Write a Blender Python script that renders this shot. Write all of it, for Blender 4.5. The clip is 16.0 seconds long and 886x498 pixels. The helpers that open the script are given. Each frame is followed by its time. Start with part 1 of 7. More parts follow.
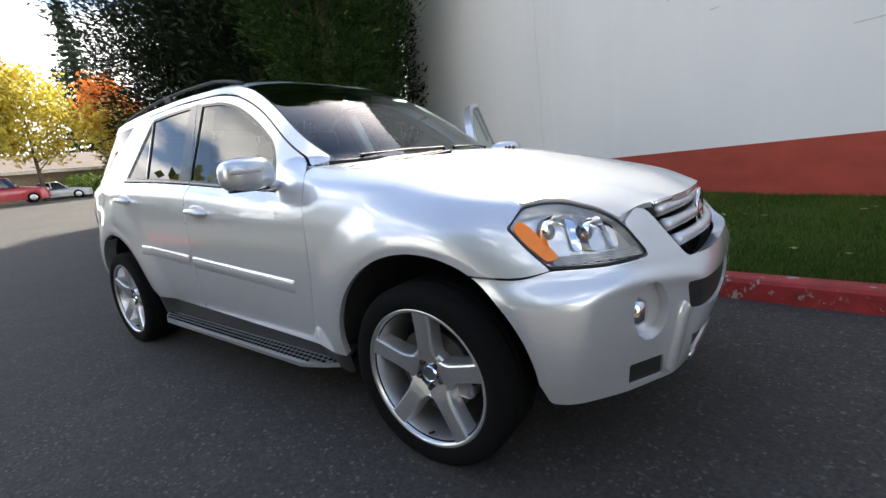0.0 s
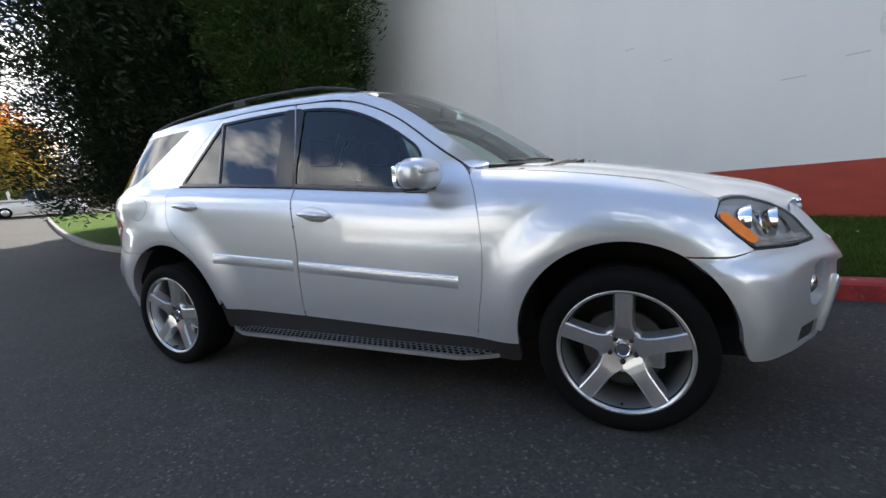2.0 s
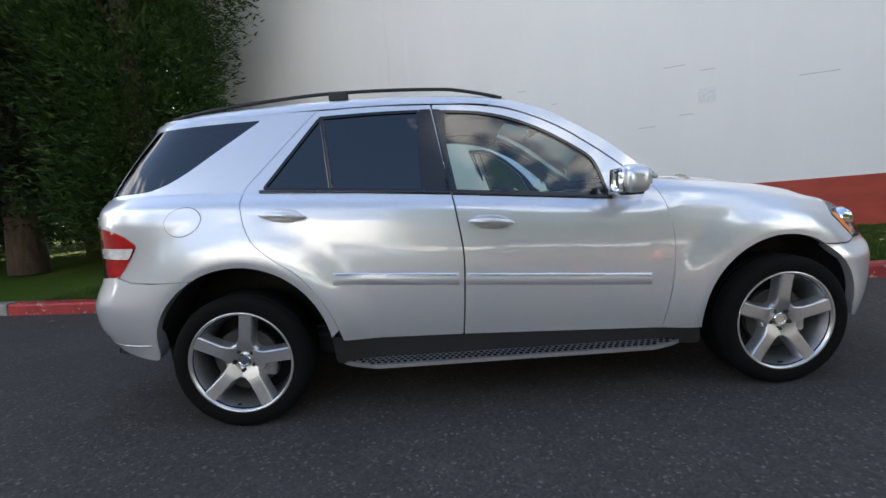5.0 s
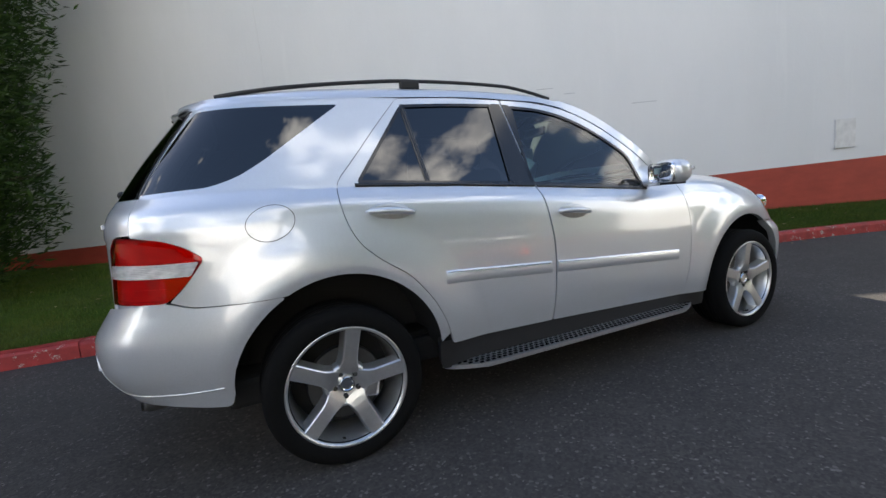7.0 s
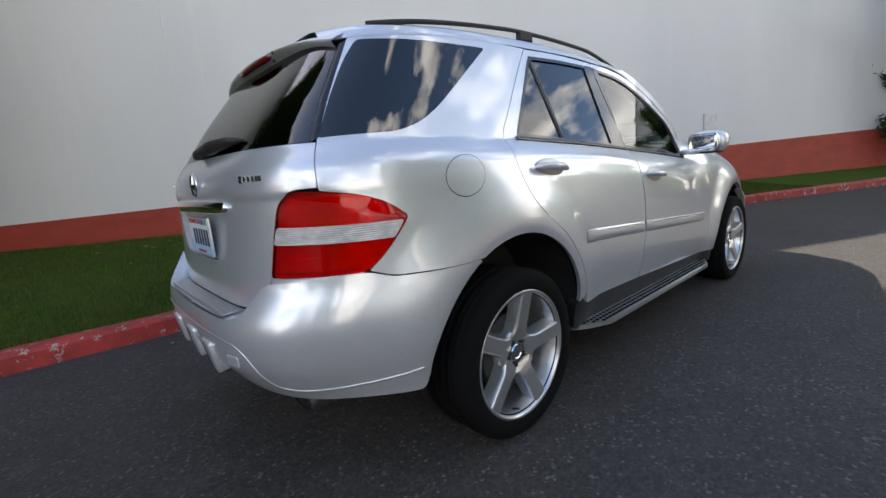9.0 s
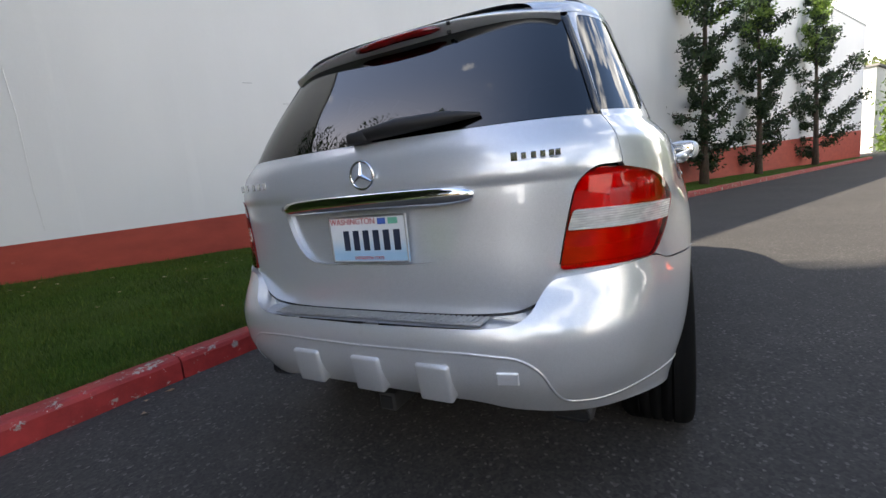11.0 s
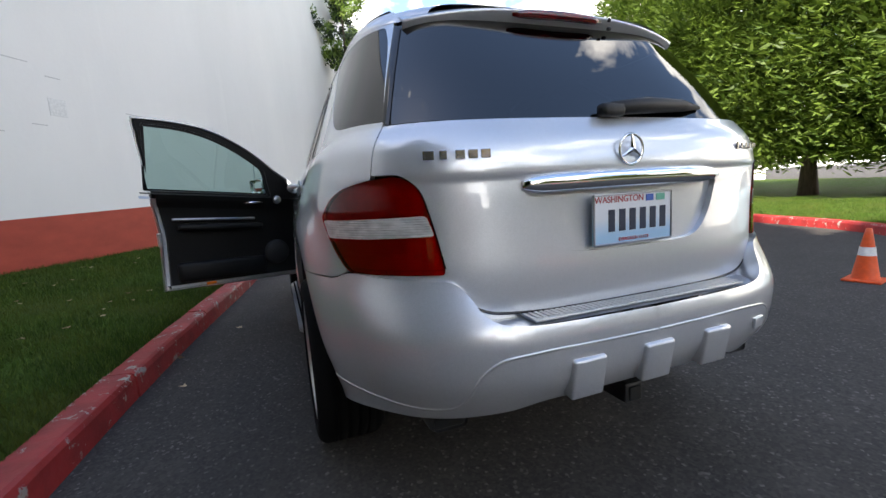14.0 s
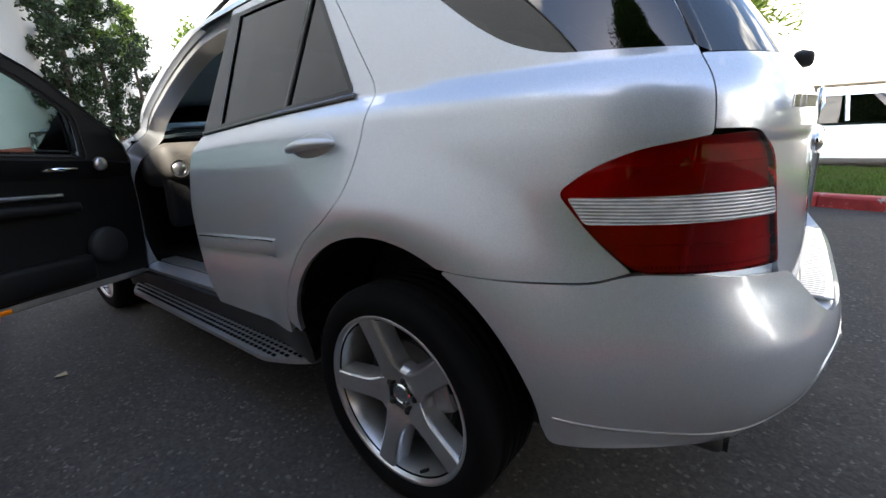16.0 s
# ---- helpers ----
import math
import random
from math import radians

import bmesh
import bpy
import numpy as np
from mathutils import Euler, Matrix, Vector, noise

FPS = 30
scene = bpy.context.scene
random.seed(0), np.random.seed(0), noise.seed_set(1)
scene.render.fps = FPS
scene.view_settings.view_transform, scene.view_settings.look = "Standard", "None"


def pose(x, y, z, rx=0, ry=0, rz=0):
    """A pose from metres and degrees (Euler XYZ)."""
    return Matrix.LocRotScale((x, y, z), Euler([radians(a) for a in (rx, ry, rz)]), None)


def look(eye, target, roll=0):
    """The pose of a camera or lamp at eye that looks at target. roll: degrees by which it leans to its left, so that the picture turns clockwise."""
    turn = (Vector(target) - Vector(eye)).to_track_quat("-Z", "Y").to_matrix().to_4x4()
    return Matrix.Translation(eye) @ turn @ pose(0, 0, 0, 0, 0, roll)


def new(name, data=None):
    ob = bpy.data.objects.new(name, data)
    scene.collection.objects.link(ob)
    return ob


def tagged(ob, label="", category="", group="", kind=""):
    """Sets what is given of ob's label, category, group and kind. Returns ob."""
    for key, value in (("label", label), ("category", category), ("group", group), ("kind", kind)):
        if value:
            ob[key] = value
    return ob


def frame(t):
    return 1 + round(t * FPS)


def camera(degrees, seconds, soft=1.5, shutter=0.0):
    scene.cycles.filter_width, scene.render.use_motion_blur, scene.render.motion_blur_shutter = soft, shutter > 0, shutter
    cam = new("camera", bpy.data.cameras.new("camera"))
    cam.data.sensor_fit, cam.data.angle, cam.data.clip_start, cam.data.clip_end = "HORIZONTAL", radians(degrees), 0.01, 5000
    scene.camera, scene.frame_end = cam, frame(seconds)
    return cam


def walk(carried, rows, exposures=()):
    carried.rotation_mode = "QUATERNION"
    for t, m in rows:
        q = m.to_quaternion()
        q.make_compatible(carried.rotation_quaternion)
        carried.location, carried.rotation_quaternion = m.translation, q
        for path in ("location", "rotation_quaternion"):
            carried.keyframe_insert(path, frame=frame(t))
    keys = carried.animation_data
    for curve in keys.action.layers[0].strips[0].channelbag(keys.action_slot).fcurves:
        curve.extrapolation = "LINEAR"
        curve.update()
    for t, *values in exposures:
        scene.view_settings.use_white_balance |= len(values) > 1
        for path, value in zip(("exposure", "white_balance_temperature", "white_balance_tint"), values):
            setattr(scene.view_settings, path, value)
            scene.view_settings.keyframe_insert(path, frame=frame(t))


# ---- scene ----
cam = camera(91.5, 16.0)
PATH = [
    (0, (2.447, -2.031, 1.126), (1.26, -0.469, 0.736), -6.1),
    (0.5, (2.262, -2.234, 1.108), (1.125, -0.628, 0.75), -5.2),
    (1, (2.072, -2.474, 1.127), (1.048, -0.787, 0.8), -5.3),
    (1.5, (1.828, -2.623, 1.104), (0.861, -0.903, 0.778), -5.8),
    (2, (1.537, -2.778, 1.113), (0.698, -0.987, 0.814), -4.7),
    (2.5, (1.214, -2.938, 1.151), (0.569, -1.068, 0.852), -4.6),
    (3, (0.932, -3.035, 1.136), (0.443, -1.115, 0.87), -4.4),
    (3.5, (0.587, -3.089, 1.147), (0.273, -1.129, 0.9), -5.6),
    (4, (0.262, -3.133, 1.135), (0.043, -1.157, 0.921), -4.8),
    (4.5, (-0.087, -3.179, 1.148), (-0.181, -1.194, 0.93), -3.8),
    (5, (-0.426, -3.134, 1.148), (-0.372, -1.149, 0.904), -3.9),
    (7.5, (-2.088, -2.622, 1.152), (-1.1, -0.901, 0.905), -5.1),
    (8, (-2.341, -2.428, 1.137), (-1.237, -0.781, 0.87), -4.6),
    (8.5, (-2.566, -2.217, 1.134), (-1.373, -0.646, 0.807), -4.5),
    (11, (-3.473, -0.866, 1.098), (-1.727, 0.062, 0.796), -5.7),
    (11.5, (-3.537, -0.549, 1.061), (-1.717, 0.234, 0.793), -5.4),
    (12, (-3.559, -0.236, 1.059), (-1.64, 0.279, 0.829), -4.9),
    (12.5, (-3.61, 0.088, 1.068), (-1.628, 0.27, 0.869), -4.2),
    (13, (-3.576, 0.391, 1.039), (-1.586, 0.286, 0.865), -4.4),
    (13.5, (-3.495, 0.69, 1.064), (-1.547, 0.319, 0.806), -3.2),
    (14, (-3.372, 1.01, 1.066), (-1.52, 0.309, 0.783), -3.4),
    (14.5, (-3.184, 1.259, 1.049), (-1.43, 0.338, 0.777), -2.9),
    (15, (-2.916, 1.469, 1.072), (-1.297, 0.346, 0.732), -2.6),
    (15.5, (-2.62, 1.637, 1.126), (-1.174, 0.323, 0.697), -3.8),
    (16, (-2.299, 1.699, 1.131), (-1.089, 0.2, 0.595), -3.0),
]
STOPS = [(0, 1.7, 6800, 10), (1, 1.65, 6650, 10), (1.5, 1.4, 6550, 10), (3, 1.6, 6500, 10), (4.5, 1.7, 6700, 10), (8, 1.55, 6850, 10), (11, 1.62, 6950, 11), (13, 1.75, 6950, 11), (15.5, 2.05, 6950, 10), (16, 2.15, 6950, 10)]
walk(cam, [(t, look(e, g, r)) for t, e, g, r in PATH], STOPS)
from mathutils.geometry import delaunay_2d_cdt

# ---------------------------------------------------------------- light
SUN_AZ, SUN_EL = radians(123.5), radians(42.6)     # from +x towards +y, and the height
world = bpy.data.worlds.new("sky")
scene.world = world
world.use_nodes = True
wt = world.node_tree
bg = wt.nodes["Background"]
sky = wt.nodes.new("ShaderNodeTexSky")
sky.sky_type, sky.sun_disc = "NISHITA", False
sky.sun_elevation, sky.sun_rotation = SUN_EL, math.pi / 2 - SUN_AZ
sky.air_density, sky.dust_density, sky.ozone_density = 0.9, 0.9, 1.8
cloud = wt.nodes.new("ShaderNodeTexNoise")
cloud.inputs["Scale"].default_value, cloud.inputs["Detail"].default_value, cloud.inputs["Roughness"].default_value = 3.6, 9.0, 0.52
cloud.noise_dimensions = "4D"
cloud.inputs["W"].default_value = 2.0
ramp = wt.nodes.new("ShaderNodeValToRGB")
ramp.color_ramp.elements[0].position, ramp.color_ramp.elements[1].position = 0.485, 0.55
mix = wt.nodes.new("ShaderNodeMix")
mix.data_type = "RGBA"
way = wt.nodes.new("ShaderNodeTexCoord")
squash = wt.nodes.new("ShaderNodeMapping")
squash.inputs["Scale"].default_value = (1.0, 1.0, 1.9)
wt.links.new(way.outputs["Generated"], squash.inputs["Vector"])
wt.links.new(squash.outputs[0], cloud.inputs["Vector"])
height = wt.nodes.new("ShaderNodeSeparateXYZ")
wt.links.new(way.outputs["Generated"], height.inputs[0])
bank = wt.nodes.new("ShaderNodeMath")
bank.operation = "MULTIPLY_ADD"
bank.inputs[1].default_value, bank.inputs[2].default_value = -0.34, 0.158
wt.links.new(height.outputs[2], bank.inputs[0])
cover = wt.nodes.new("ShaderNodeMath")
wt.links.new(cloud.outputs[0], cover.inputs[0])
wt.links.new(bank.outputs[0], cover.inputs[1])
wt.links.new(cover.outputs[0], ramp.inputs[0])
wt.links.new(ramp.outputs[0], mix.inputs[0])
wt.links.new(sky.outputs[0], mix.inputs[6])
folds = wt.nodes.new("ShaderNodeTexNoise")
folds.inputs["Scale"].default_value, folds.inputs["Detail"].default_value = 7.0, 6.0
wt.links.new(squash.outputs[0], folds.inputs["Vector"])
shade = wt.nodes.new("ShaderNodeValToRGB")
shade.color_ramp.elements[0].position, shade.color_ramp.elements[0].color = 0.35, (5.0, 5.2, 5.6, 1)
shade.color_ramp.elements[1].position, shade.color_ramp.elements[1].color = 0.62, (11.5, 11.4, 11.2, 1)
wt.links.new(folds.outputs[0], shade.inputs[0])
wt.links.new(shade.outputs[0], mix.inputs[7])
wt.links.new(mix.outputs[2], bg.inputs[0])
bg.inputs[1].default_value = 0.14
sun_dir = Vector((math.cos(SUN_AZ) * math.cos(SUN_EL), math.sin(SUN_AZ) * math.cos(SUN_EL), math.sin(SUN_EL)))
sun = new("sun", bpy.data.lights.new("sun", "SUN"))
sun.data.energy, sun.data.angle, sun.data.color = 4.5, radians(0.55), (1.0, 0.94, 0.84)
sun.matrix_world = look(sun_dir * 60, (0, 0, 0))


# ---------------------------------------------------------------- materials
class Nodes:
    """A node material being put together."""

    def __init__(self, name, rough=0.5, metal=0.0):
        self.m = bpy.data.materials.new(name)
        self.m.use_nodes = True
        self.t = self.m.node_tree
        self.b = self.t.nodes["Principled BSDF"]
        self.b.inputs["Roughness"].default_value = rough
        self.b.inputs["Metallic"].default_value = metal
        self.geo = None

    def put(self, kind, **ins):
        n = self.t.nodes.new(kind)
        for k, v in ins.items():
            n.inputs[k.replace("_", " ")].default_value = v
        return n

    def link(self, a, b):
        self.t.links.new(a, b)

    def place(self):
        if self.geo is None:
            self.geo = self.t.nodes.new("ShaderNodeTexCoord").outputs["Object"]
        return self.geo

    def noise(self, scale, detail=4.0, rough=0.55, stretch=None):
        n = self.put("ShaderNodeTexNoise", Scale=scale, Detail=detail, Roughness=rough)
        p = self.place()
        if stretch:
            k = self.t.nodes.new("ShaderNodeMapping")
            k.inputs["Scale"].default_value = stretch
            self.link(p, k.inputs["Vector"])
            p = k.outputs[0]
        self.link(p, n.inputs["Vector"])
        return n.outputs[0]

    def ramp(self, fac, *stops):
        r = self.t.nodes.new("ShaderNodeValToRGB")
        e = r.color_ramp.elements
        while len(e) < len(stops):
            e.new(0.5)
        for el, (pos, col) in zip(e, stops):
            el.position, el.color = pos, (*col, 1) if len(col) == 3 else col
        self.link(fac, r.inputs[0])
        return r.outputs[0]

    def blend(self, fac, a, b, how="MIX"):
        n = self.t.nodes.new("ShaderNodeMix")
        n.data_type, n.blend_type = "RGBA", how
        for sock, v in ((n.inputs[0], fac), (n.inputs[6], a), (n.inputs[7], b)):
            if isinstance(v, (int, float)):
                sock.default_value = v
            elif isinstance(v, tuple):
                sock.default_value = (*v, 1)
            else:
                self.link(v, sock)
        return n.outputs[2]

    def bump(self, height, strength=0.3, dist=0.01):
        n = self.put("ShaderNodeBump", Strength=strength, Distance=dist)
        self.link(height, n.inputs["Height"])
        self.link(n.outputs[0], self.b.inputs["Normal"])

    def colour(self, c):
        if isinstance(c, tuple):
            self.b.inputs["Base Color"].default_value = (*c, 1)
        else:
            self.link(c, self.b.inputs["Base Color"])
        return self

    def set(self, **ins):
        for k, v in ins.items():
            self.b.inputs[k.replace("_", " ")].default_value = v
        return self


def simple(name, col, rough=0.5, metal=0.0, var=0.12, scale=30.0, coat=0.0):
    n = Nodes(name, rough, metal)
    lo = tuple(c * (1 - var) for c in col)
    hi = tuple(min(1, c * (1 + var)) for c in col)
    n.colour(n.ramp(n.noise(scale), (0.3, lo), (0.7, hi)))
    n.set(Coat_Weight=coat)
    return n.m


def silver_paint():
    n = Nodes("silver_paint", 0.32, 0.52)
    flake = n.noise(700.0, 1.0)
    dust = n.noise(3.0, 6.0)
    n.colour(n.blend(n.ramp(dust, (0.35, (0, 0, 0)), (0.75, (0.3, 0.3, 0.3))), n.ramp(flake, (0.35, (0.52, 0.55, 0.585)), (0.65, (0.72, 0.75, 0.80))), (0.64, 0.64, 0.63)))
    n.set(Coat_Weight=1.0, Coat_Roughness=0.012, Coat_IOR=1.8)
    return n.m


def tinted(name, see, rough=0.01, ior=1.5):
    """Thin car glass: what lies behind, tinted, under a mirror's share of gloss."""
    m = bpy.data.materials.new(name)
    m.use_nodes = True
    t = m.node_tree
    t.nodes.remove(t.nodes["Principled BSDF"])
    thru, gloss, fr, mx = (t.nodes.new(k) for k in ("ShaderNodeBsdfTransparent", "ShaderNodeBsdfGlossy", "ShaderNodeFresnel", "ShaderNodeMixShader"))
    thru.inputs[0].default_value = (*see, 1)
    gloss.inputs["Roughness"].default_value = rough
    fr.inputs[0].default_value = ior
    t.links.new(fr.outputs[0], mx.inputs[0])
    t.links.new(thru.outputs[0], mx.inputs[1])
    t.links.new(gloss.outputs[0], mx.inputs[2])
    t.links.new(mx.outputs[0], t.nodes["Material Output"].inputs[0])
    return m


def lamp_plastic(name, col, ribs=0.0, var=0.55):
    n = Nodes(name, 0.12)
    c = n.ramp(n.noise(22.0, 2.0, 0.5, (1, 1, 2.2)), (0.36, tuple(v * var for v in col)), (0.7, col))
    n.colour(c)
    n.set(Coat_Weight=1.0, Coat_Roughness=0.02, Specular_IOR_Level=0.7)
    if ribs:
        w = n.put("ShaderNodeTexWave", Scale=ribs, Distortion=0.0)
        w.bands_direction = "Z"
        n.link(n.place(), w.inputs["Vector"])
        n.bump(w.outputs[0], 0.45, 0.004)
    return n.m


def asphalt():
    n = Nodes("asphalt", 0.88)
    fine = n.noise(300.0, 3.0, 0.7)
    cell = n.put("ShaderNodeTexVoronoi", Scale=85.0)
    n.link(n.place(), cell.inputs["Vector"])
    pick = n.put("ShaderNodeSeparateColor")
    n.link(cell.outputs["Color"], pick.inputs[0])
    broad = n.noise(0.7, 5.0, 0.6)
    patch = n.noise(4.5, 6.0, 0.7)
    c = n.ramp(pick.outputs[0], (0.0, (0.028, 0.026, 0.024)), (0.60, (0.052, 0.048, 0.044)), (0.94, (0.070, 0.064, 0.058)), (0.997, (0.17, 0.16, 0.145)))
    c = n.blend(n.ramp(fine, (0.35, (0.0, 0.0, 0.0)), (0.7, (0.55, 0.55, 0.55))), c, (0.060, 0.055, 0.050))
    c = n.blend(n.ramp(patch, (0.5, (0, 0, 0)), (0.75, (0.4, 0.4, 0.4))), c, (0.092, 0.084, 0.076))
    c = n.blend(n.ramp(broad, (0.35, (0, 0, 0)), (0.7, (0.5, 0.5, 0.5))), c, (0.032, 0.030, 0.028))
    n.colour(c)
    n.set(Specular_IOR_Level=0.3)
    n.bump(pick.outputs[1], 0.35, 0.004)
    return n.m


def grass_soil():
    n = Nodes("grass_sward", 0.9)
    n.colour(n.blend(n.ramp(n.noise(1.6, 6.0), (0.4, (0, 0, 0)), (0.7, (0.6, 0.6, 0.6))), n.ramp(n.noise(45.0, 5.0, 0.7), (0.3, (0.022, 0.050, 0.006)), (0.7, (0.075, 0.14, 0.018))), (0.075, 0.085, 0.03)))
    n.set(Specular_IOR_Level=0.05)
    n.bump(n.noise(120.0, 3.0), 0.8, 0.02)
    return n.m


def painted_wall():
    n = Nodes("white_wall_paint", 0.75)
    grime = n.noise(0.55, 6.0, 0.6, (1, 1, 0.35))
    drip = n.noise(3.0, 5.0, 0.65, (1.0, 1.0, 0.08))
    c = n.blend(n.ramp(grime, (0.35, (0, 0, 0)), (0.75, (0.55, 0.55, 0.55))), (0.75, 0.75, 0.745), (0.63, 0.64, 0.64))
    c = n.blend(n.ramp(drip, (0.58, (0, 0, 0)), (0.72, (0.35, 0.35, 0.35))), c, (0.80, 0.80, 0.79))
    n.colour(c)
    n.bump(n.noise(14.0, 6.0, 0.6), 0.12, 0.02)
    return n.m


def red_wall():
    n = Nodes("red_wall_paint", 0.7)
    c = n.ramp(n.noise(2.0, 6.0, 0.6, (1, 1, 2.5)), (0.3, (0.30, 0.040, 0.025)), (0.7, (0.42, 0.062, 0.036)))
    c = n.blend(n.ramp(n.noise(7.0, 6.0, 0.7), (0.66, (0, 0, 0)), (0.72, (0.6, 0.6, 0.6))), c, (0.45, 0.20, 0.15))
    n.colour(c)
    n.bump(n.noise(25.0, 4.0), 0.15, 0.01)
    return n.m


def red_kerb():
    n = Nodes("red_kerb_paint", 0.6)
    c = n.ramp(n.noise(6.0, 6.0, 0.6), (0.3, (0.20, 0.014, 0.014)), (0.7, (0.40, 0.030, 0.030)))
    c = n.blend(n.ramp(n.noise(9.0, 7.0, 0.75), (0.585, (0, 0, 0)), (0.60, (1, 1, 1))), c, (0.34, 0.31, 0.28))
    c = n.blend(n.ramp(n.noise(24.0, 4.0, 0.7), (0.70, (0, 0, 0)), (0.72, (1, 1, 1))), c, (0.72, 0.66, 0.62))
    n.colour(c)
    n.bump(n.noise(30.0, 5.0), 0.3, 0.01)
    return n.m


def leaf(name, dark, light, rough=0.6, trans=0.3):
    n = Nodes(name, rough)
    g = n.t.nodes.new("ShaderNodeNewGeometry")
    c = n.ramp(g.outputs["Random Per Island"], (0.0, dark), (1.0, light))
    n.colour(c)
    tr = n.put("ShaderNodeBsdfTranslucent")
    n.link(c, tr.inputs[0])
    mx = n.put("ShaderNodeMixShader")
    mx.inputs[0].default_value = trans
    n.link(n.b.outputs[0], mx.inputs[1])
    n.link(tr.outputs[0], mx.inputs[2])
    n.link(mx.outputs[0], n.t.nodes["Material Output"].inputs[0])
    return n.m


def bark():
    n = Nodes("bark", 0.9)
    n.colour(n.ramp(n.noise(14.0, 6.0, 0.7, (1, 1, 0.2)), (0.3, (0.035, 0.024, 0.017)), (0.7, (0.12, 0.085, 0.06))))
    n.bump(n.noise(20.0, 5.0, 0.7, (1, 1, 0.2)), 0.8, 0.03)
    return n.m


PAINT = silver_paint()
GLASS_DARK = tinted("privacy_glass", (0.014, 0.016, 0.020), 0.006, 1.9)
GLASS = tinted("green_tinted_glass", (0.44, 0.60, 0.57), 0.006, 1.72)
LENS = tinted("clear_lens", (0.97, 0.975, 0.98))
RUBBER = simple("tyre_rubber", (0.005, 0.005, 0.005), 0.9, scale=60)
BLACK = simple("black_plastic", (0.013, 0.013, 0.014), 0.6, scale=80)
RUBBER.node_tree.nodes["Principled BSDF"].inputs["Specular IOR Level"].default_value = 0.12
GLOSS_BLACK = simple("gloss_black_trim", (0.015, 0.015, 0.017), 0.12, scale=20)
DARK = simple("underbody_black", (0.008, 0.008, 0.008), 0.9)
LEATHER = simple("black_leather", (0.008, 0.008, 0.008), 0.5, scale=120)
LEATHER.node_tree.nodes["Principled BSDF"].inputs["Specular IOR Level"].default_value = 0.2
DASH = simple("grey_dash_vinyl", (0.08, 0.075, 0.07), 0.6, scale=150)
HEADLINE = simple("grey_headliner", (0.07, 0.066, 0.062), 0.9, scale=90)
CHROME = simple("chrome", (0.86, 0.87, 0.88), 0.06, 1.0, 0.02)
LETTER = simple("bright_letter_metal", (0.66, 0.67, 0.70), 0.12, 0.95, 0.02)
ALU = simple("silver_alloy", (0.58, 0.59, 0.60), 0.30, 0.85, 0.05, 60, 0.7)
STEEL = simple("brushed_steel", (0.55, 0.56, 0.57), 0.38, 0.9, 0.1, 70)
SATIN = simple("satin_aluminium", (0.45, 0.46, 0.48), 0.3, 0.9)
IRON = simple("dark_cast_iron", (0.05, 0.05, 0.05), 0.6, 0.6)
RED_GLASS = tinted("red_lamp_glass", (0.80, 0.004, 0.010), 0.02, 1.5)
LAMP_SILVER = simple("lamp_reflector_silver", (0.94, 0.94, 0.94), 0.3, 0.3)
RED_LENS = lamp_plastic("red_lens", (0.42, 0.002, 0.004), 34.0)
RED_DEEP = lamp_plastic("deep_red_lens", (0.22, 0.002, 0.004), 34.0)
CLEAR_LENS = lamp_plastic("clear_ribbed_lens", (0.66, 0.65, 0.63), 46.0, 0.7)
AMBER = simple("amber_reflector", (0.98, 0.235, 0.008), 0.3, var=0.06)
ASPHALT, SWARD, WHITE_WALL, RED_WALL, RED_KERB, BARK = asphalt(), grass_soil(), painted_wall(), red_wall(), red_kerb(), bark()
CONCRETE = simple("concrete", (0.21, 0.20, 0.185), 0.85, var=0.25, scale=12)


# ---------------------------------------------------------------- building helpers
def data_of(name, verts, faces, mat, smooth=True):
    me = bpy.data.meshes.new(name)
    if isinstance(faces, np.ndarray):
        v, f = np.asarray(verts, np.float32), np.asarray(faces, np.int32)
        n, k = f.shape
        me.vertices.add(len(v))
        me.vertices.foreach_set("co", v.ravel())
        me.loops.add(n * k)
        me.loops.foreach_set("vertex_index", f.ravel())
        me.polygons.add(n)
        me.polygons.foreach_set("loop_start", np.arange(0, n * k, k, dtype=np.int32))
        me.update(calc_edges=True)
    else:
        me.from_pydata([tuple(v) for v in verts], [], [tuple(f) for f in faces])
    me.polygons.foreach_set("use_smooth", [smooth] * len(me.polygons))
    me.materials.append(mat)
    me.update()
    return me


def under(ob, parent):
    if parent is not None:
        ob.parent = parent
    return ob


def part(name, bm, mat, parent=None, label="", smooth=False):
    """Links a bmesh as one mesh object under a thing or a part."""
    me = bpy.data.meshes.new(name)
    bm.to_mesh(me)
    bm.free()
    if smooth:
        me.polygons.foreach_set("use_smooth", [True] * len(me.polygons))
    me.materials.append(mat)
    return tagged(under(new(name, me), parent), label)


def flat(name, verts, faces, mat, parent=None, label="", smooth=True):
    return tagged(under(new(name, data_of(name, verts, faces, mat, smooth)), parent), label)


def holder(name, label, category, at=(0, 0, 0), rz=0.0, group="", kind=""):
    ob = new(name)
    ob.matrix_world = pose(*at, 0, 0, rz)
    return tagged(ob, label, category, group, kind)


